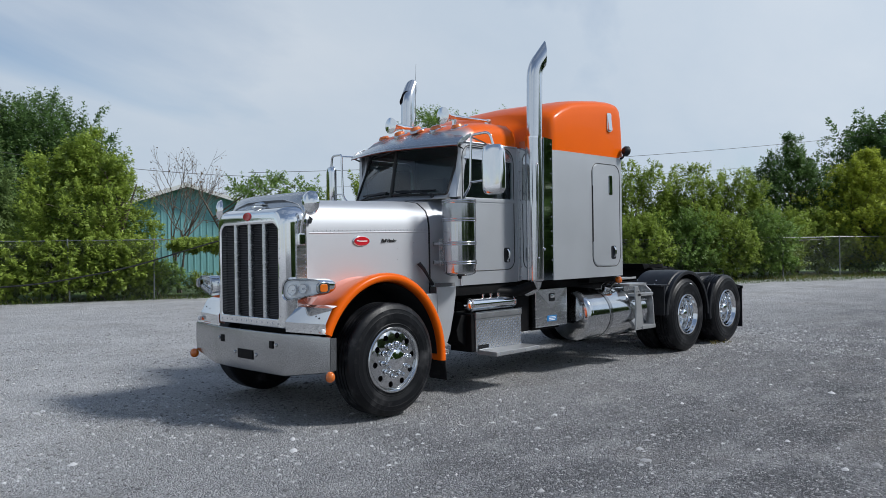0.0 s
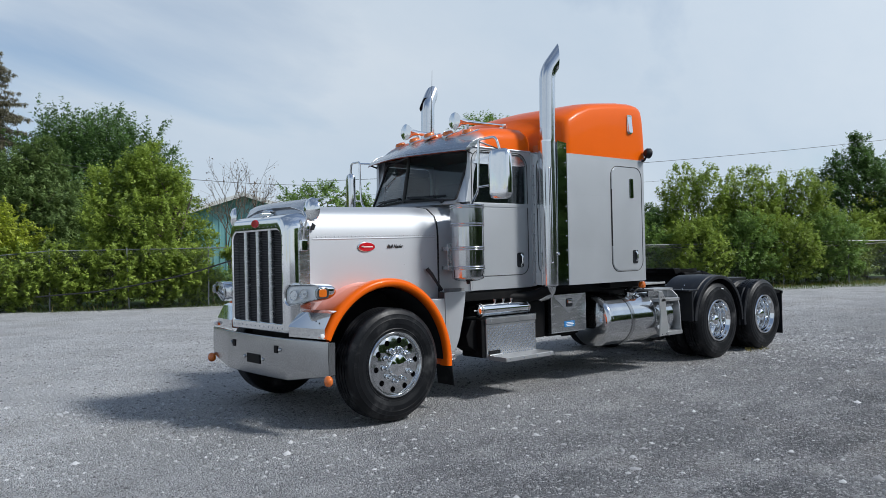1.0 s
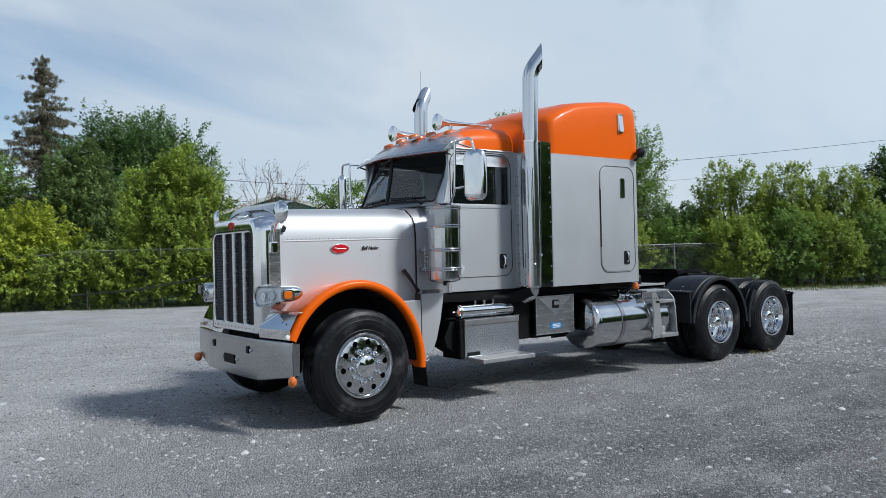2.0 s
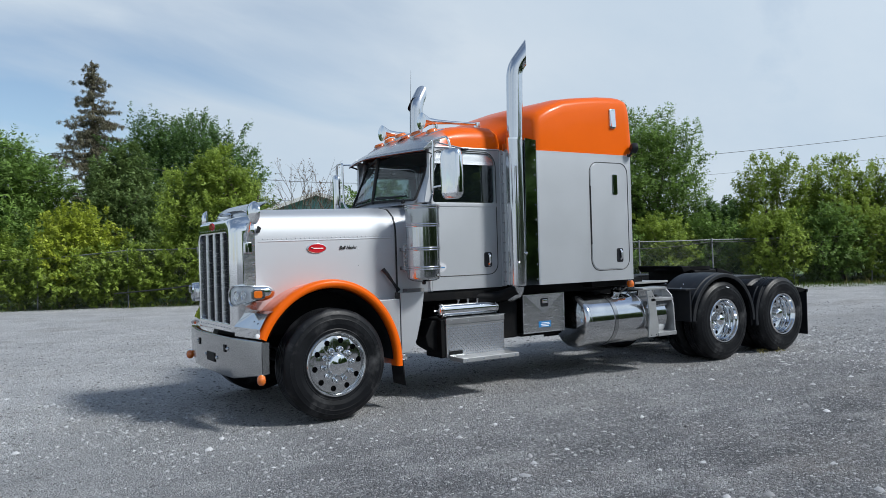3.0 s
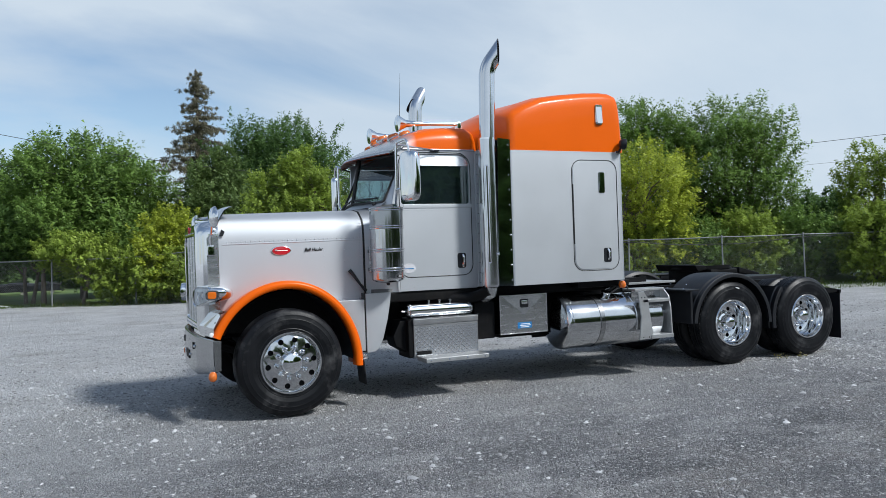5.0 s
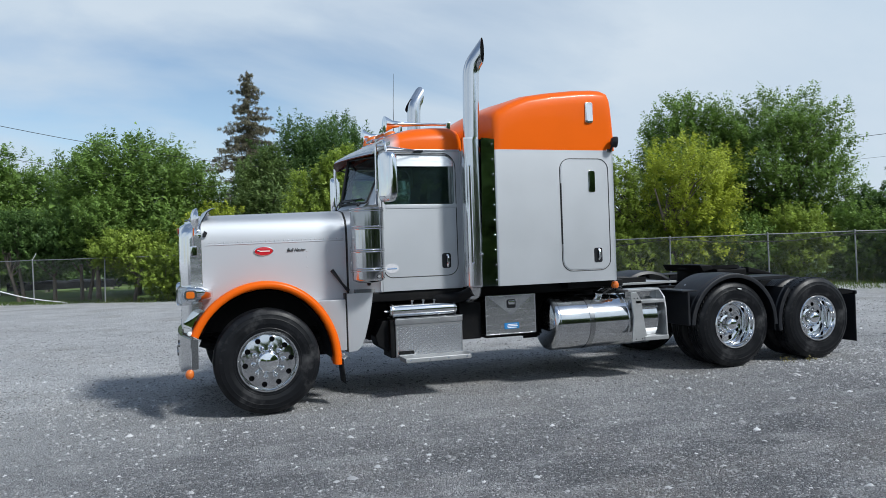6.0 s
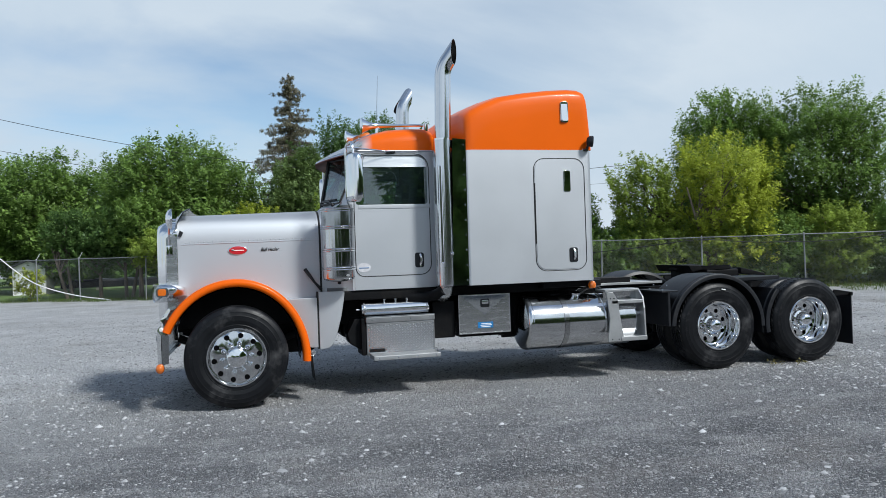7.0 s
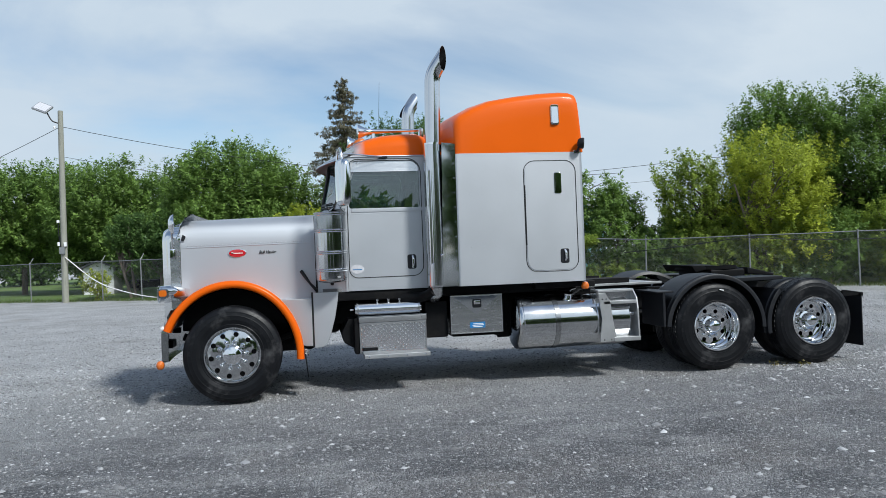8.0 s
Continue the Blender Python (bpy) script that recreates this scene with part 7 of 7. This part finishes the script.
tree("maple_tree", "large dark green maple behind the fence", at(7.2, 33.0), 9.35, 4.1, leaf_dark, 11, 0.12, "round", 0.21, 0.95, thick=1.8, lobes=0.26)
tree("box_elder_tree", "light green multi-stemmed box elder by the fence", at(5.2, 20.4), 5.75, 2.2, leaf_light, 12, 0.12, "oak", 0.16, 0.50, 3, thick=1.2)
tree("ash_tree", "grey-green young ash behind the fence", at(3.1, 26.6), 6.6, 2.3, leaf_grey, 13, 0.10, "oak", 0.18, 0.5)
spruce(at(3.2, 34.5), 11.9, 3.5, 14)
tree("maple_tree", "broad green maple behind the fence", at(-2.5, 28.4), 7.3, 3.95, leaf_mid, 15, 0.08, "round", 0.235, 0.90, thick=1.7, lobes=0.20)
tree("maple_tree", "green maple behind the light pole", at(-9.8, 35.6), 7.4, 4.2, leaf_mid, 16, 0.07, "round", 0.25, 0.95, thick=1.6, lobes=0.26)
tree("maple_tree", "green maple at the far end of the row", at(-15.3, 38.0), 7.7, 4.0, leaf_mid, 17, 0.20, "round", 0.26, 0.95, thick=1.5, lobes=0.28)
tree("maple_tree", "tall dark maple at the far end of the row", at(-22.0, 42.0), 8.8, 4.0, leaf_dark, 18, 0.14, "round", 0.24, 0.7)
tree("box_elder_tree", "large spreading green tree with dense crown", at(21.9, 15.4), 7.5, 3.0, leaf_mid, 19, 0.10, "round", 0.16, 0.78, 2, thick=2.0, lobes=0.28)
tree("box_elder_tree", "large dark green tree in the row", at(19.4, 17.4), 7.75, 2.4, leaf_mid, 20, 0.12, "round", 0.16, 0.78, thick=2.0, lobes=0.28)
tree("locust_tree", "yellow-green young tree beside the fence", at(16.9, 14.2), 5.3, 2.05, leaf_yellow, 21, 0.10, "vase", 0.145, 0.68, 2, open_crown=0.10, thick=1.6, lobes=0.60)
tree("elm_sapling", "slender green sapling with open crown", at(14.3, 15.4), 4.95, 1.35, leaf_light, 22, 0.12, "vase", 0.145, 0.38, 2, open_crown=0.12)
tree("elm_sapling", "green sapling with arching top", at(12.0, 16.9), 3.85, 1.6, leaf_mid, 23, 0.08, "oak", 0.145, 0.38, 2)
tree("poplar_tree", "young green poplar with ragged top", at(24.1, 10.4), 5.1, 1.55, leaf_light, 24, 0.06, "vase", 0.15, 0.4, 2, open_crown=0.10)
tree("poplar_tree", "young green poplar with ragged top", at(26.4, 9.1), 4.95, 1.5, leaf_light, 25, 0.06, "vase", 0.15, 0.4, 2, open_crown=0.10)
tree("poplar_tree", "young green poplar with ragged top", at(28.6, 7.9), 4.75, 1.45, leaf_light, 26, 0.06, "vase", 0.15, 0.4, 2, open_crown=0.08)
tree("box_elder_tree", "dark green tree above the young poplars", at(33.6, 7.6), 6.7, 2.2, leaf_dark, 27, 0.08, "oak", 0.17, 0.5, 2)
tree("locust_tree", "broad yellow-green tree by the fence end", at(34.6, 4.4), 5.7, 2.9, leaf_yellow, 28, 0.06, "oak", 0.17, 0.5, 2)
tree("maple_tree", "tall dark tree at the end of the yard", at(46.0, 6.0), 9.6, 4.0, leaf_dark, 29, 0.10, "round", 0.25, 0.7)
tree("sumac_tree", "low green sumac with feathery leaves", at(11.5, 18.4), 4.35, 2.0, leaf_mid, 30,  0.62, "vase", 0.16, 0.50, 2, open_crown=0.24, rise=0.15, thick=0.6)
bare_tree(at(8.3, 20.0), 4.6, 31)


def bush(label, where, height, radius, mat, seed, size=0.155):
    return tree("bush", label, where, height, radius, mat, seed, 0.02, "round", size, 0.38, 1, "bush", 0.0, "bushes along the fence", 0.5, thick=0.62)


hedge = [(19.6, 0.3, 2.0, 1.0, leaf_light), (20.5, 0.25, 2.2, 1.15, leaf_light), (22.0, 0.2, 2.2, 1.15, leaf_light), (23.4, 0.2, 2.15, 1.1, leaf_light), (24.8, 0.25, 2.2, 1.15, leaf_light), (26.0, 0.9, 3.75, 1.45, leaf_yellow), (26.3, 0.2, 2.15, 1.15, leaf_light),
         (27.7, 0.25, 2.2, 1.1, leaf_light), (18.9, 1.6, 1.2, 0.9, leaf_mid), (17.0, 1.3, 0.75, 0.9, leaf_light)]
low = [(15.2, 1.2, 0.8, 1.0, leaf_light), (13.4, 1.2, 0.9, 1.0, leaf_light), (11.7, 0.9, 2.4, 1.3, leaf_mid), (9.9, 0.8, 2.5, 1.3, leaf_light), (8.1, 0.8, 2.6, 1.35, leaf_light), (6.3, 0.8, 2.5, 1.3, leaf_mid),
       (4.4, 0.8, 2.8, 1.4, leaf_light), (2.5, 0.8, 2.8, 1.4, leaf_mid), (0.6, 0.8, 2.9, 1.4, leaf_light), (-1.4, 0.8, 3.0, 1.4, leaf_mid), (-3.4, 0.8, 2.9, 1.4, leaf_light), (-5.4, 0.8, 3.0, 1.4, leaf_mid),
       (-7.4, 0.9, 3.2, 1.5, leaf_light), (-9.6, 0.9, 3.0, 1.5, leaf_light), (-12.0, 1.0, 3.2, 1.6, leaf_mid), (-14.5, 1.0, 3.2, 1.6, leaf_light)]
for k, (s, back, h, r, m) in enumerate(hedge):
    bush("leafy vine-covered hedge shrub grown through the fence", place(s, back + 0.30), h, r, m, 60 + k, 0.17)
for k, (s, back, h, r, m) in enumerate(low):
    bush("green undergrowth shrub behind the fence", place(s, back + (0.9 if 2 < s < 12 or s < -6.5 else -0.4 if s < 2 else 0.0)), h, r, m, 90 + k)
for k, (s, back, h, r) in enumerate(((9.0, 5.0, 3.4, 2.0), (4.5, 6.0, 3.6, 2.2), (0.0, 5.5, 3.6, 2.2), (-4.5, 5.0, 3.8, 2.2), (10.5, 6.0, 3.0, 1.8))):
    bush("dark thicket shrub under the trees", place(s, back), h, r, leaf_dark, 130 + k, 0.22)
for k, (s, back, h, r) in enumerate(((22.0, 9.5, 4.2, 2.4), (26.5, 10.0, 4.0, 2.4), (19.5, 10.5, 2.6, 1.4), (33.0, 18.0, 3.0, 2.2), (37.5, 19.0, 2.8, 2.2), (41.5, 21.0, 2.8, 2.2), (46.0, 20.5, 3.0, 2.4), (51.0, 18.0, 3.2, 2.6), (29.0, 16.0, 3.0, 2.0))):
    bush("dark thicket shrub under the trees", place(s, back), h, r, leaf_dark, 140 + k, 0.24)

# young trees on bare stems before the lawn
for s, back, h, r, lo, m, n in ((29.6, 0.9, 2.75, 1.45, 0.36, leaf_light, 2), (31.3, 1.6, 4.2, 1.3, 0.40, leaf_mid, 1), (32.2, 1.9, 3.9, 1.2, 0.38, leaf_dark, 2), (33.4, 1.8, 3.3, 1.1, 0.30, leaf_dark, 1), (34.6, 1.7, 3.8, 1.2, 0.42, leaf_dark, 2)):
    tree("young_tree", "slim young tree with a raised leafy crown", place(s, back), h, r, m, int(s * 10), lo, "round", 0.16, 0.40, n, group="young trees before the lawn")
bush("yellow-leaved shrub at the foot of the light pole", place(36.0, 0.7), 1.35, 0.5, leaf_yellow, 161)

# vine along the fence top in front of the shed
for k, s in enumerate((14.6, 15.7, 16.8, 17.8)):
    p = place(s, 0.0)
    tree("vine", "yellow-green vine hanging on the fence's top rail", p, 1.95, 0.66, leaf_light, 150 + k, 0.74, "round", 0.14, 0.2, 0, "vine", 0.0, "vines on the fence")

# distant row that closes the gaps under the crowns
for k in range(10):
    tree("maple_tree", "dark green trees standing far behind the row", place(23 + 4.6 * k, 24.0 + 2.0 * (k % 3)), 5.2 + 0.8 * ((k * 7) % 3), 3.4, leaf_dark, 170 + k, 0.03, "oak", 0.42, 1.0, thick=0.7)

# trees across the yard, behind the camera's way, which show in glass and polished metal
for k in range(5, 21):
    tree("maple_tree", "green tree across the yard mirrored in the paintwork", at(-36.0 + 5.0 * k + 1.5 * (k % 2), -25.0 - 1.2 * (k % 3) + 0.004 * (5.0 * k - 36) ** 2), (8.4 if k > 8 else 3.2) + 0.5 * ((k * 5) % 3), 4.3 if k > 8 else 3.2, leaf_mid, 200 + k, 0.01, "oak", 0.85, 1.7, thick=0.6, lobes=0.26)


# ---- chain-link fence ----
def chain_fence():
    root = tagged(empty("fence", fence_point(16)), "galvanised chain-link fence with slim posts", "fence")
    o = fence_point(16)
    posts = [-15, -12, -9, -6, -3, 0, 3.06, 5.8, 9.0, 12.3, 15.6, 18.9, 21.4, 23.8, 26.8, 30.0, 33.0, 35.05, 39.0, 42.5, 46.0, 49.5]
    H = 1.72

    def top(s):
        """The stretch before the shed stands on a low bank."""
        return H + 0.22 * max(0.0, min(1.0, (s - 12.5) / 2.5)) * max(0.0, min(1.0, (26.5 - s) / 2.5))

    for s in posts:
        p = fence_point(s) - o
        lean = 0.05 * math.sin(s * 1.7)
        bm = tube([p + Vector((0, 0, -0.1)), p + Vector((lean, 0, top(s) + 0.02))], 0.026, 8)
        post = part("post", bm, galvanised, root)
        part("post_cap", lathe([(0.0, 0.045), (0.02, 0.035), (0.032, 0.0), (0.0, 0.0)], p + Vector((lean, 0, top(s) + 0.02)), (0, 0, 1), 8), galvanised, post)
        if s > 25:
            part("wire_arm", tube([p + Vector((lean, 0, H)), p + FENCE_N * 0.16 + FENCE_U * -0.05 + Vector((lean, 0, H + 0.27))], 0.014, 6), galvanised, post)
    for a, b in zip(posts, posts[1:]):
        part("top_rail", tube([fence_point(a) - o + Vector((0, 0, top(a))), fence_point((a + b) / 2) - o + Vector((0, 0, (top(a) + top(b)) / 2 - 0.012)), fence_point(b) - o + Vector((0, 0, top(b)))], 0.018, 6), galvanised, root)
    # woven wire: two sets of slanting zigzag strands
    step, w = 0.075, 0.0011
    s0, s1 = posts[0], posts[-1]
    n = int((s1 - s0) / step)
    h = H - 0.02
    verts, faces = [], []
    ks = np.arange(-int(h / step), n)
    for side in (1, -1):
        a = s0 + ks * step if side > 0 else s0 + (ks + h / step) * step
        b = a + side * h
        za, zb = np.full(len(ks), 0.03), np.array([top(q) - 0.02 for q in b])
        base = np.array(FENCE_A - o)
        u, nn = np.array(FENCE_U), np.array(FENCE_N)
        A = base + a[:, None] * u + nn * 0.012 * side
        B = base + b[:, None] * u + nn * 0.012 * side
        A[:, 2], B[:, 2] = za, zb
        d = (B - A) / np.linalg.norm(B - A, axis=1, keepdims=True)
        side_v = np.cross(d, nn) * w
        i0 = sum(len(v) for v in verts)
        v = np.stack([A - side_v, A + side_v, A + nn * -w, B - side_v, B + side_v, B + nn * -w], 1).reshape(-1, 3)
        i = i0 + np.arange(len(ks))[:, None] * 6
        faces.append(np.concatenate([i + [0, 2, 5, 3], i + [2, 1, 4, 5]], 0))
        verts.append(v)
    m = array_mesh("wire_mesh", np.concatenate(verts), np.concatenate(faces), galvanised, root)
    m["kind"] = "stuff"
    root.location = o
    # loose black cable strung along the fence
    def cable(name, label, pts, r):
        return tagged(part(name, tube(bend(pts, 0.6), r, 6), cable_black), label, "cable")
    cable("cable", "black cable sagging along the fence top", [fence_point(s, -0.06, z) for s, z in ((-8, 1.62), (-4, 1.5), (0.5, 1.56), (3.06, 1.66), (5.0, 1.46), (7.5, 1.5), (9.0, 1.68), (11.5, 1.40), (13.0, 1.30))], 0.014)
    cable("cable", "black hose slung low on the fence", [fence_point(s, -0.75, z) for s, z in ((24.0, 0.50), (22.0, 0.62), (20.2, 0.93), (19.2, 1.16), (18.4, 1.41), (17.5, 1.68), (16.9, 1.86), (15.6, 2.02), (14.2, 1.95))], 0.026)


chain_fence()


# ---- light pole, wires, buildings ----
def light_pole():
    p = Vector((-9.5, 25.6, 0))
    root = tagged(empty("light_pole", p), "weathered wooden light pole with square floodlight", "pole")
    part("pole", tube([(0, 0, -0.2), (0.03, 0, 4.0), (0.06, 0, 8.3)], 0.12, 14, True, None, [0.145, 0.125, 0.105]), pole_wood, root)
    head = part("floodlight", box(-0.34, 0.34, -0.045, 0.045, -0.27, 0.27, 0.02), cast_alu, root, "flat aluminium floodlight head")
    part("glass", box(-0.29, 0.29, -0.060, -0.045, -0.22, 0.22, 0.004), sticker_grey, head, "pale frosted floodlight glass")
    head.matrix_basis = pose(-0.62, -0.10, 8.42, -48, 22, -16)
    part("arm", tube(bend([(0.0, 0, 7.75), (-0.28, -0.05, 7.85), (-0.5, -0.08, 8.3)], 0.1), 0.028, 8), black_plastic, root)
    part("insulator", lathe([(0.0, 0.10), (0.03, 0.09), (0.05, 0.04), (0.035, 0.02), (0.05, -0.02), (0.0, -0.05)], (-0.19, -0.04, 7.55), (0, 0, 1), 12), white_paint, root)
    part("switch_box", box(-0.19, -0.10, -0.20, -0.10, 2.45, 2.62, 0.01), white_paint, root)
    part("switch_box", box(0.06, 0.17, -0.20, -0.09, 2.42, 2.60, 0.01), white_paint, root)
    part("switch_box", box(-0.20, -0.10, -0.18, -0.09, 3.45, 3.56, 0.01), white_paint, root)
    part("meter_box", box(-0.12, 0.10, -0.24, -0.13, 2.1, 2.4, 0.01), galvanised, root)
    part("conduit", tube([(-0.05, -0.16, 2.1), (-0.15, -0.17, 3.2), (-0.12, -0.15, 3.5)], 0.02, 6), black_plastic, root)
    part("guy_guard", tube(bend([(0.1, -0.15, 1.95), (1.5, -0.6, 0.75), (3.2, -1.2, 0.22), (4.6, -1.8, 0.03)], 0.8), 0.022, 8), far_white, root, "pale plastic guy cover")


light_pole()


def wire(a, b, sag, r=0.012):
    a, b = Vector(a), Vector(b)
    pts = [a.lerp(b, k / 24) - Vector((0, 0, sag * 4 * (k / 24) * (1 - k / 24))) for k in range(25)]
    tagged(part("power_line", tube(pts, r, 5), cable_black), "thin black overhead power wire", "wire", "overhead wires")


POLE_TOP = Vector((-9.45, 25.6, 7.62))
wire(POLE_TOP, (-24, 31, 3.0), 0.4)
wire(POLE_TOP, (16.5, 26.5, 5.2), 0.9)
wire(POLE_TOP + Vector((0, 0, -1.3)), (16.5, 26.5, 4.4), 0.9, 0.009)
wire((14.0, 24.5, 5.1), (60.0, -4.0, 10.2), 0.9, 0.011)
wire((14.0, 24.5, 4.4), (60.0, -4.0, 8.9), 1.0, 0.006)


def far_lamp():
    root = tagged(empty("street_lamp", (35.8, 15.5, 0)), "dark street lamp on a thin pole", "lamp")
    part("pole", rod((0, 0, 0), (0, 0, 4.5), 0.06, 8), black_plastic, root)
    part("head", box(-0.45, 0.1, -0.15, 0.15, 4.42, 4.55, 0.03), black_plastic, root)


far_lamp()


def shed():
    """Teal board-and-batten shed with a low gable towards the yard."""
    u, n = FENCE_U, FENCE_N
    ridge = Vector((11.35, 25.2, 0))
    root = tagged(empty("shed", ridge), "faded teal board-and-batten shed with a low gabled roof", "shed")
    hw, he, hr, dep = 2.75, 3.55, 4.42, 7.0
    def loc(a, d, z):
        return u * a + n * d + Vector((0, 0, z))
    out = [(-hw, 0), (hw, 0), (hw, he), (0, hr - 0.06), (-hw, he)]
    bm = bmesh.new()
    f = [bm.verts.new(loc(a, 0, z)) for a, z in out]
    g = [bm.verts.new(loc(a, dep, z)) for a, z in out]
    bm.faces.new(f)
    bm.faces.new(g[::-1])
    for i in range(5):
        bm.faces.new((f[i], g[i], g[(i + 1) % 5], f[(i + 1) % 5]))
    part("wall", bm, teal_paint, root, "", 0)
    for k in range(21):
        a = -hw + 0.04 + k * (2 * hw - 0.08) / 20
        z = he + (hr - 0.06 - he) * (1 - abs(a) / hw)
        b = bmesh.new()
        vs = [b.verts.new(loc(a + da, d, zz)) for zz in (0.0, z - 0.01) for da, d in ((-0.028, 0), (-0.022, -0.022), (0.022, -0.022), (0.028, 0))]
        for i in range(3):
            b.faces.new((vs[i], vs[i + 1], vs[i + 5], vs[i + 4]))
        b.faces.new(vs[4:8])
        part("batten", b, teal_paint, root, "", 0)
    for s in (-1, 1):
        b = bmesh.new()
        pts = [(s * (hw + 0.42), he - 0.13), (0, hr + 0.02), (0, hr + 0.10), (s * (hw + 0.42), he - 0.05)]
        f1 = [b.verts.new(loc(a, -0.45, z)) for a, z in pts]
        f2 = [b.verts.new(loc(a, dep + 0.3, z)) for a, z in pts]
        b.faces.new(f1)
        b.faces.new(f2[::-1])
        for i in range(4):
            b.faces.new((f1[i], f2[i], f2[(i + 1) % 4], f1[(i + 1) % 4]))
        part("roof", b, roof_metal, root, "", 0)
        b = bmesh.new()
        pts = [(s * (hw + 0.42), he - 0.22), (0, hr - 0.07), (0, hr + 0.105), (s * (hw + 0.42), he - 0.045)]
        f1 = [b.verts.new(loc(a, -0.475, z)) for a, z in pts]
        f2 = [b.verts.new(loc(a, -0.452, z)) for a, z in pts]
        b.faces.new(f1)
        b.faces.new(f2[::-1])
        for i in range(4):
            b.faces.new((f1[i], f2[i], f2[(i + 1) % 4], f1[(i + 1) % 4]))
        part("barge_board", b, far_white, root, "", 0)


shed()


def far_house():
    """Gable end of a small clapboard outbuilding on the lawn."""
    root = tagged(empty("outbuilding", (-10.05, 33.2, 0)), "small white clapboard outbuilding on the lawn behind the fence", "shed")
    hw, he, hr, dep = 0.75, 1.42, 1.74, 1.9
    part("wall", prism([(-hw, -0.1), (hw, -0.1), (hw, he), (0, hr), (-hw, he)], 0.0, dep), far_white, root)
    for k in range(9):
        z = -0.02 + k * 0.157
        part("board", prism([(-0.030, z), (-0.012, z + 0.155), (0.002, z + 0.155), (0.002, z)], -hw, hw, axes="yz"), far_white, root)
    for s in (-1, 1):
        part("roof", prism([(s * (hw + 0.16), he - 0.06), (0, hr), (0, hr + 0.09), (s * (hw + 0.16), he + 0.03)], -0.2, dep + 0.15), far_roof, root)


far_house()


def low_stack():
    """Long dark bundle lying on bearers across the lawn."""
    a, b = Vector((-9.3, 37.0, 0)), Vector((-3.8, 37.6, 0))
    root = tagged(empty("covered_stack", a), "long low stack under black sheeting on the lawn", "stack")
    d = b - a
    bm = bmesh.new()
    rows = []
    for k in range(13):
        p = d * (k / 12)
        w = 0.04 * math.sin(k * 1.9)
        rows.append([p + Vector((0, y, z)) for y, z in ((-0.45, 0.16), (-0.47, 0.50 + w), (-0.38, 0.60 + w), (0.38, 0.62 + w), (0.47, 0.52), (0.45, 0.16))])
    part("sheet", loft(rows, True, (True, True), bm), black_plastic, root)
    for k in (1, 4, 8, 11):
        p = d * (k / 12)
        part("bearer", box(p.x - 0.08, p.x + 0.08, p.y - 0.42, p.y + 0.42, -0.02, 0.17, 0.01), pole_wood, root)


low_stack()


# ---- weeds, grass edge, plant by the drive wheel ----
def blades(name, label, count, area, height, mat, seed, category="grass"):
    """Upright grass blades and weeds; area gives a place for two random numbers."""
    rng = np.random.default_rng(seed)
    a = rng.uniform(0, 1, (count, 2))
    p = np.array([tuple(area(*q)) for q in a])
    h = height * np.exp(rng.normal(-0.1, 0.45, count))
    t = rng.uniform(0, 2 * np.pi, count)
    d = np.stack([np.cos(t), np.sin(t), np.zeros(count)], -1)
    lean = rng.normal(0, 0.35, (count, 2))
    tip = p + np.stack([lean[:, 0] * h, lean[:, 1] * h, h], -1)
    mid = p + np.stack([lean[:, 0] * h * 0.3, lean[:, 1] * h * 0.3, h * 0.55], -1)
    w = (0.012 + 0.02 * h)[:, None] * 0.5
    v = np.stack([p - d * w, p + d * w, mid + d * w * 0.8, tip, mid - d * w * 0.8], 1).reshape(-1, 3)
    i = np.arange(count)[:, None] * 5
    f = np.concatenate([i + [0, 1, 2], i + [0, 2, 4], i + [4, 2, 3]], 1).reshape(-1, 3)
    return tagged(array_mesh(name, v, f, mat), label, category, kind="stuff")


def edge(s0, s1, b0, b1):
    def where(u, v):
        s = s0 + (s1 - s0) * u
        return fence_point(s, b0 + (b1 - b0) * v ** 1.3 + 0.25 * math.sin(s * 1.3) + 0.15 * math.sin(s * 3.1), -0.01)
    return where


blades("grass_edge", "rough grass along the fence foot", 26000, edge(-20, 52, 1.2, -0.35), 0.08, grass_mat, 301)
blades("dry_weeds", "dry straw-coloured weeds at the yard's edge", 1300, edge(-15, -1, 0.6, -1.6), 0.12, weed_mat, 302, "weeds")
blades("dry_weeds", "straggling weeds along the fence foot", 320, edge(0, 30, 0.4, -0.5), 0.18, weed_mat, 303, "weeds")
blades("green_weeds", "green weeds spreading over the yard's edge", 9000, edge(-18, 5, 0.2, -2.6), 0.06, grass_mat, 304, "weeds")


def wheel_plant():
    rng = np.random.default_rng(77)
    c = np.array([(6.50 + rng.normal(0, 0.06), -1.28 + rng.normal(0, 0.05), 0.02 + 0.04 * rng.uniform()) for k in range(4)] + [(6.80 + rng.normal(0, 0.05), -1.30 + rng.normal(0, 0.04), 0.02) for k in range(3)])
    v, f = leaves(c, np.full(len(c), 0.03), 8, 0.026, rng)
    tagged(array_mesh("weed_tuft", v, f, weed_mat), "small yellow-green weeds by the drive wheels", "weed", kind="stuff")


wheel_plant()
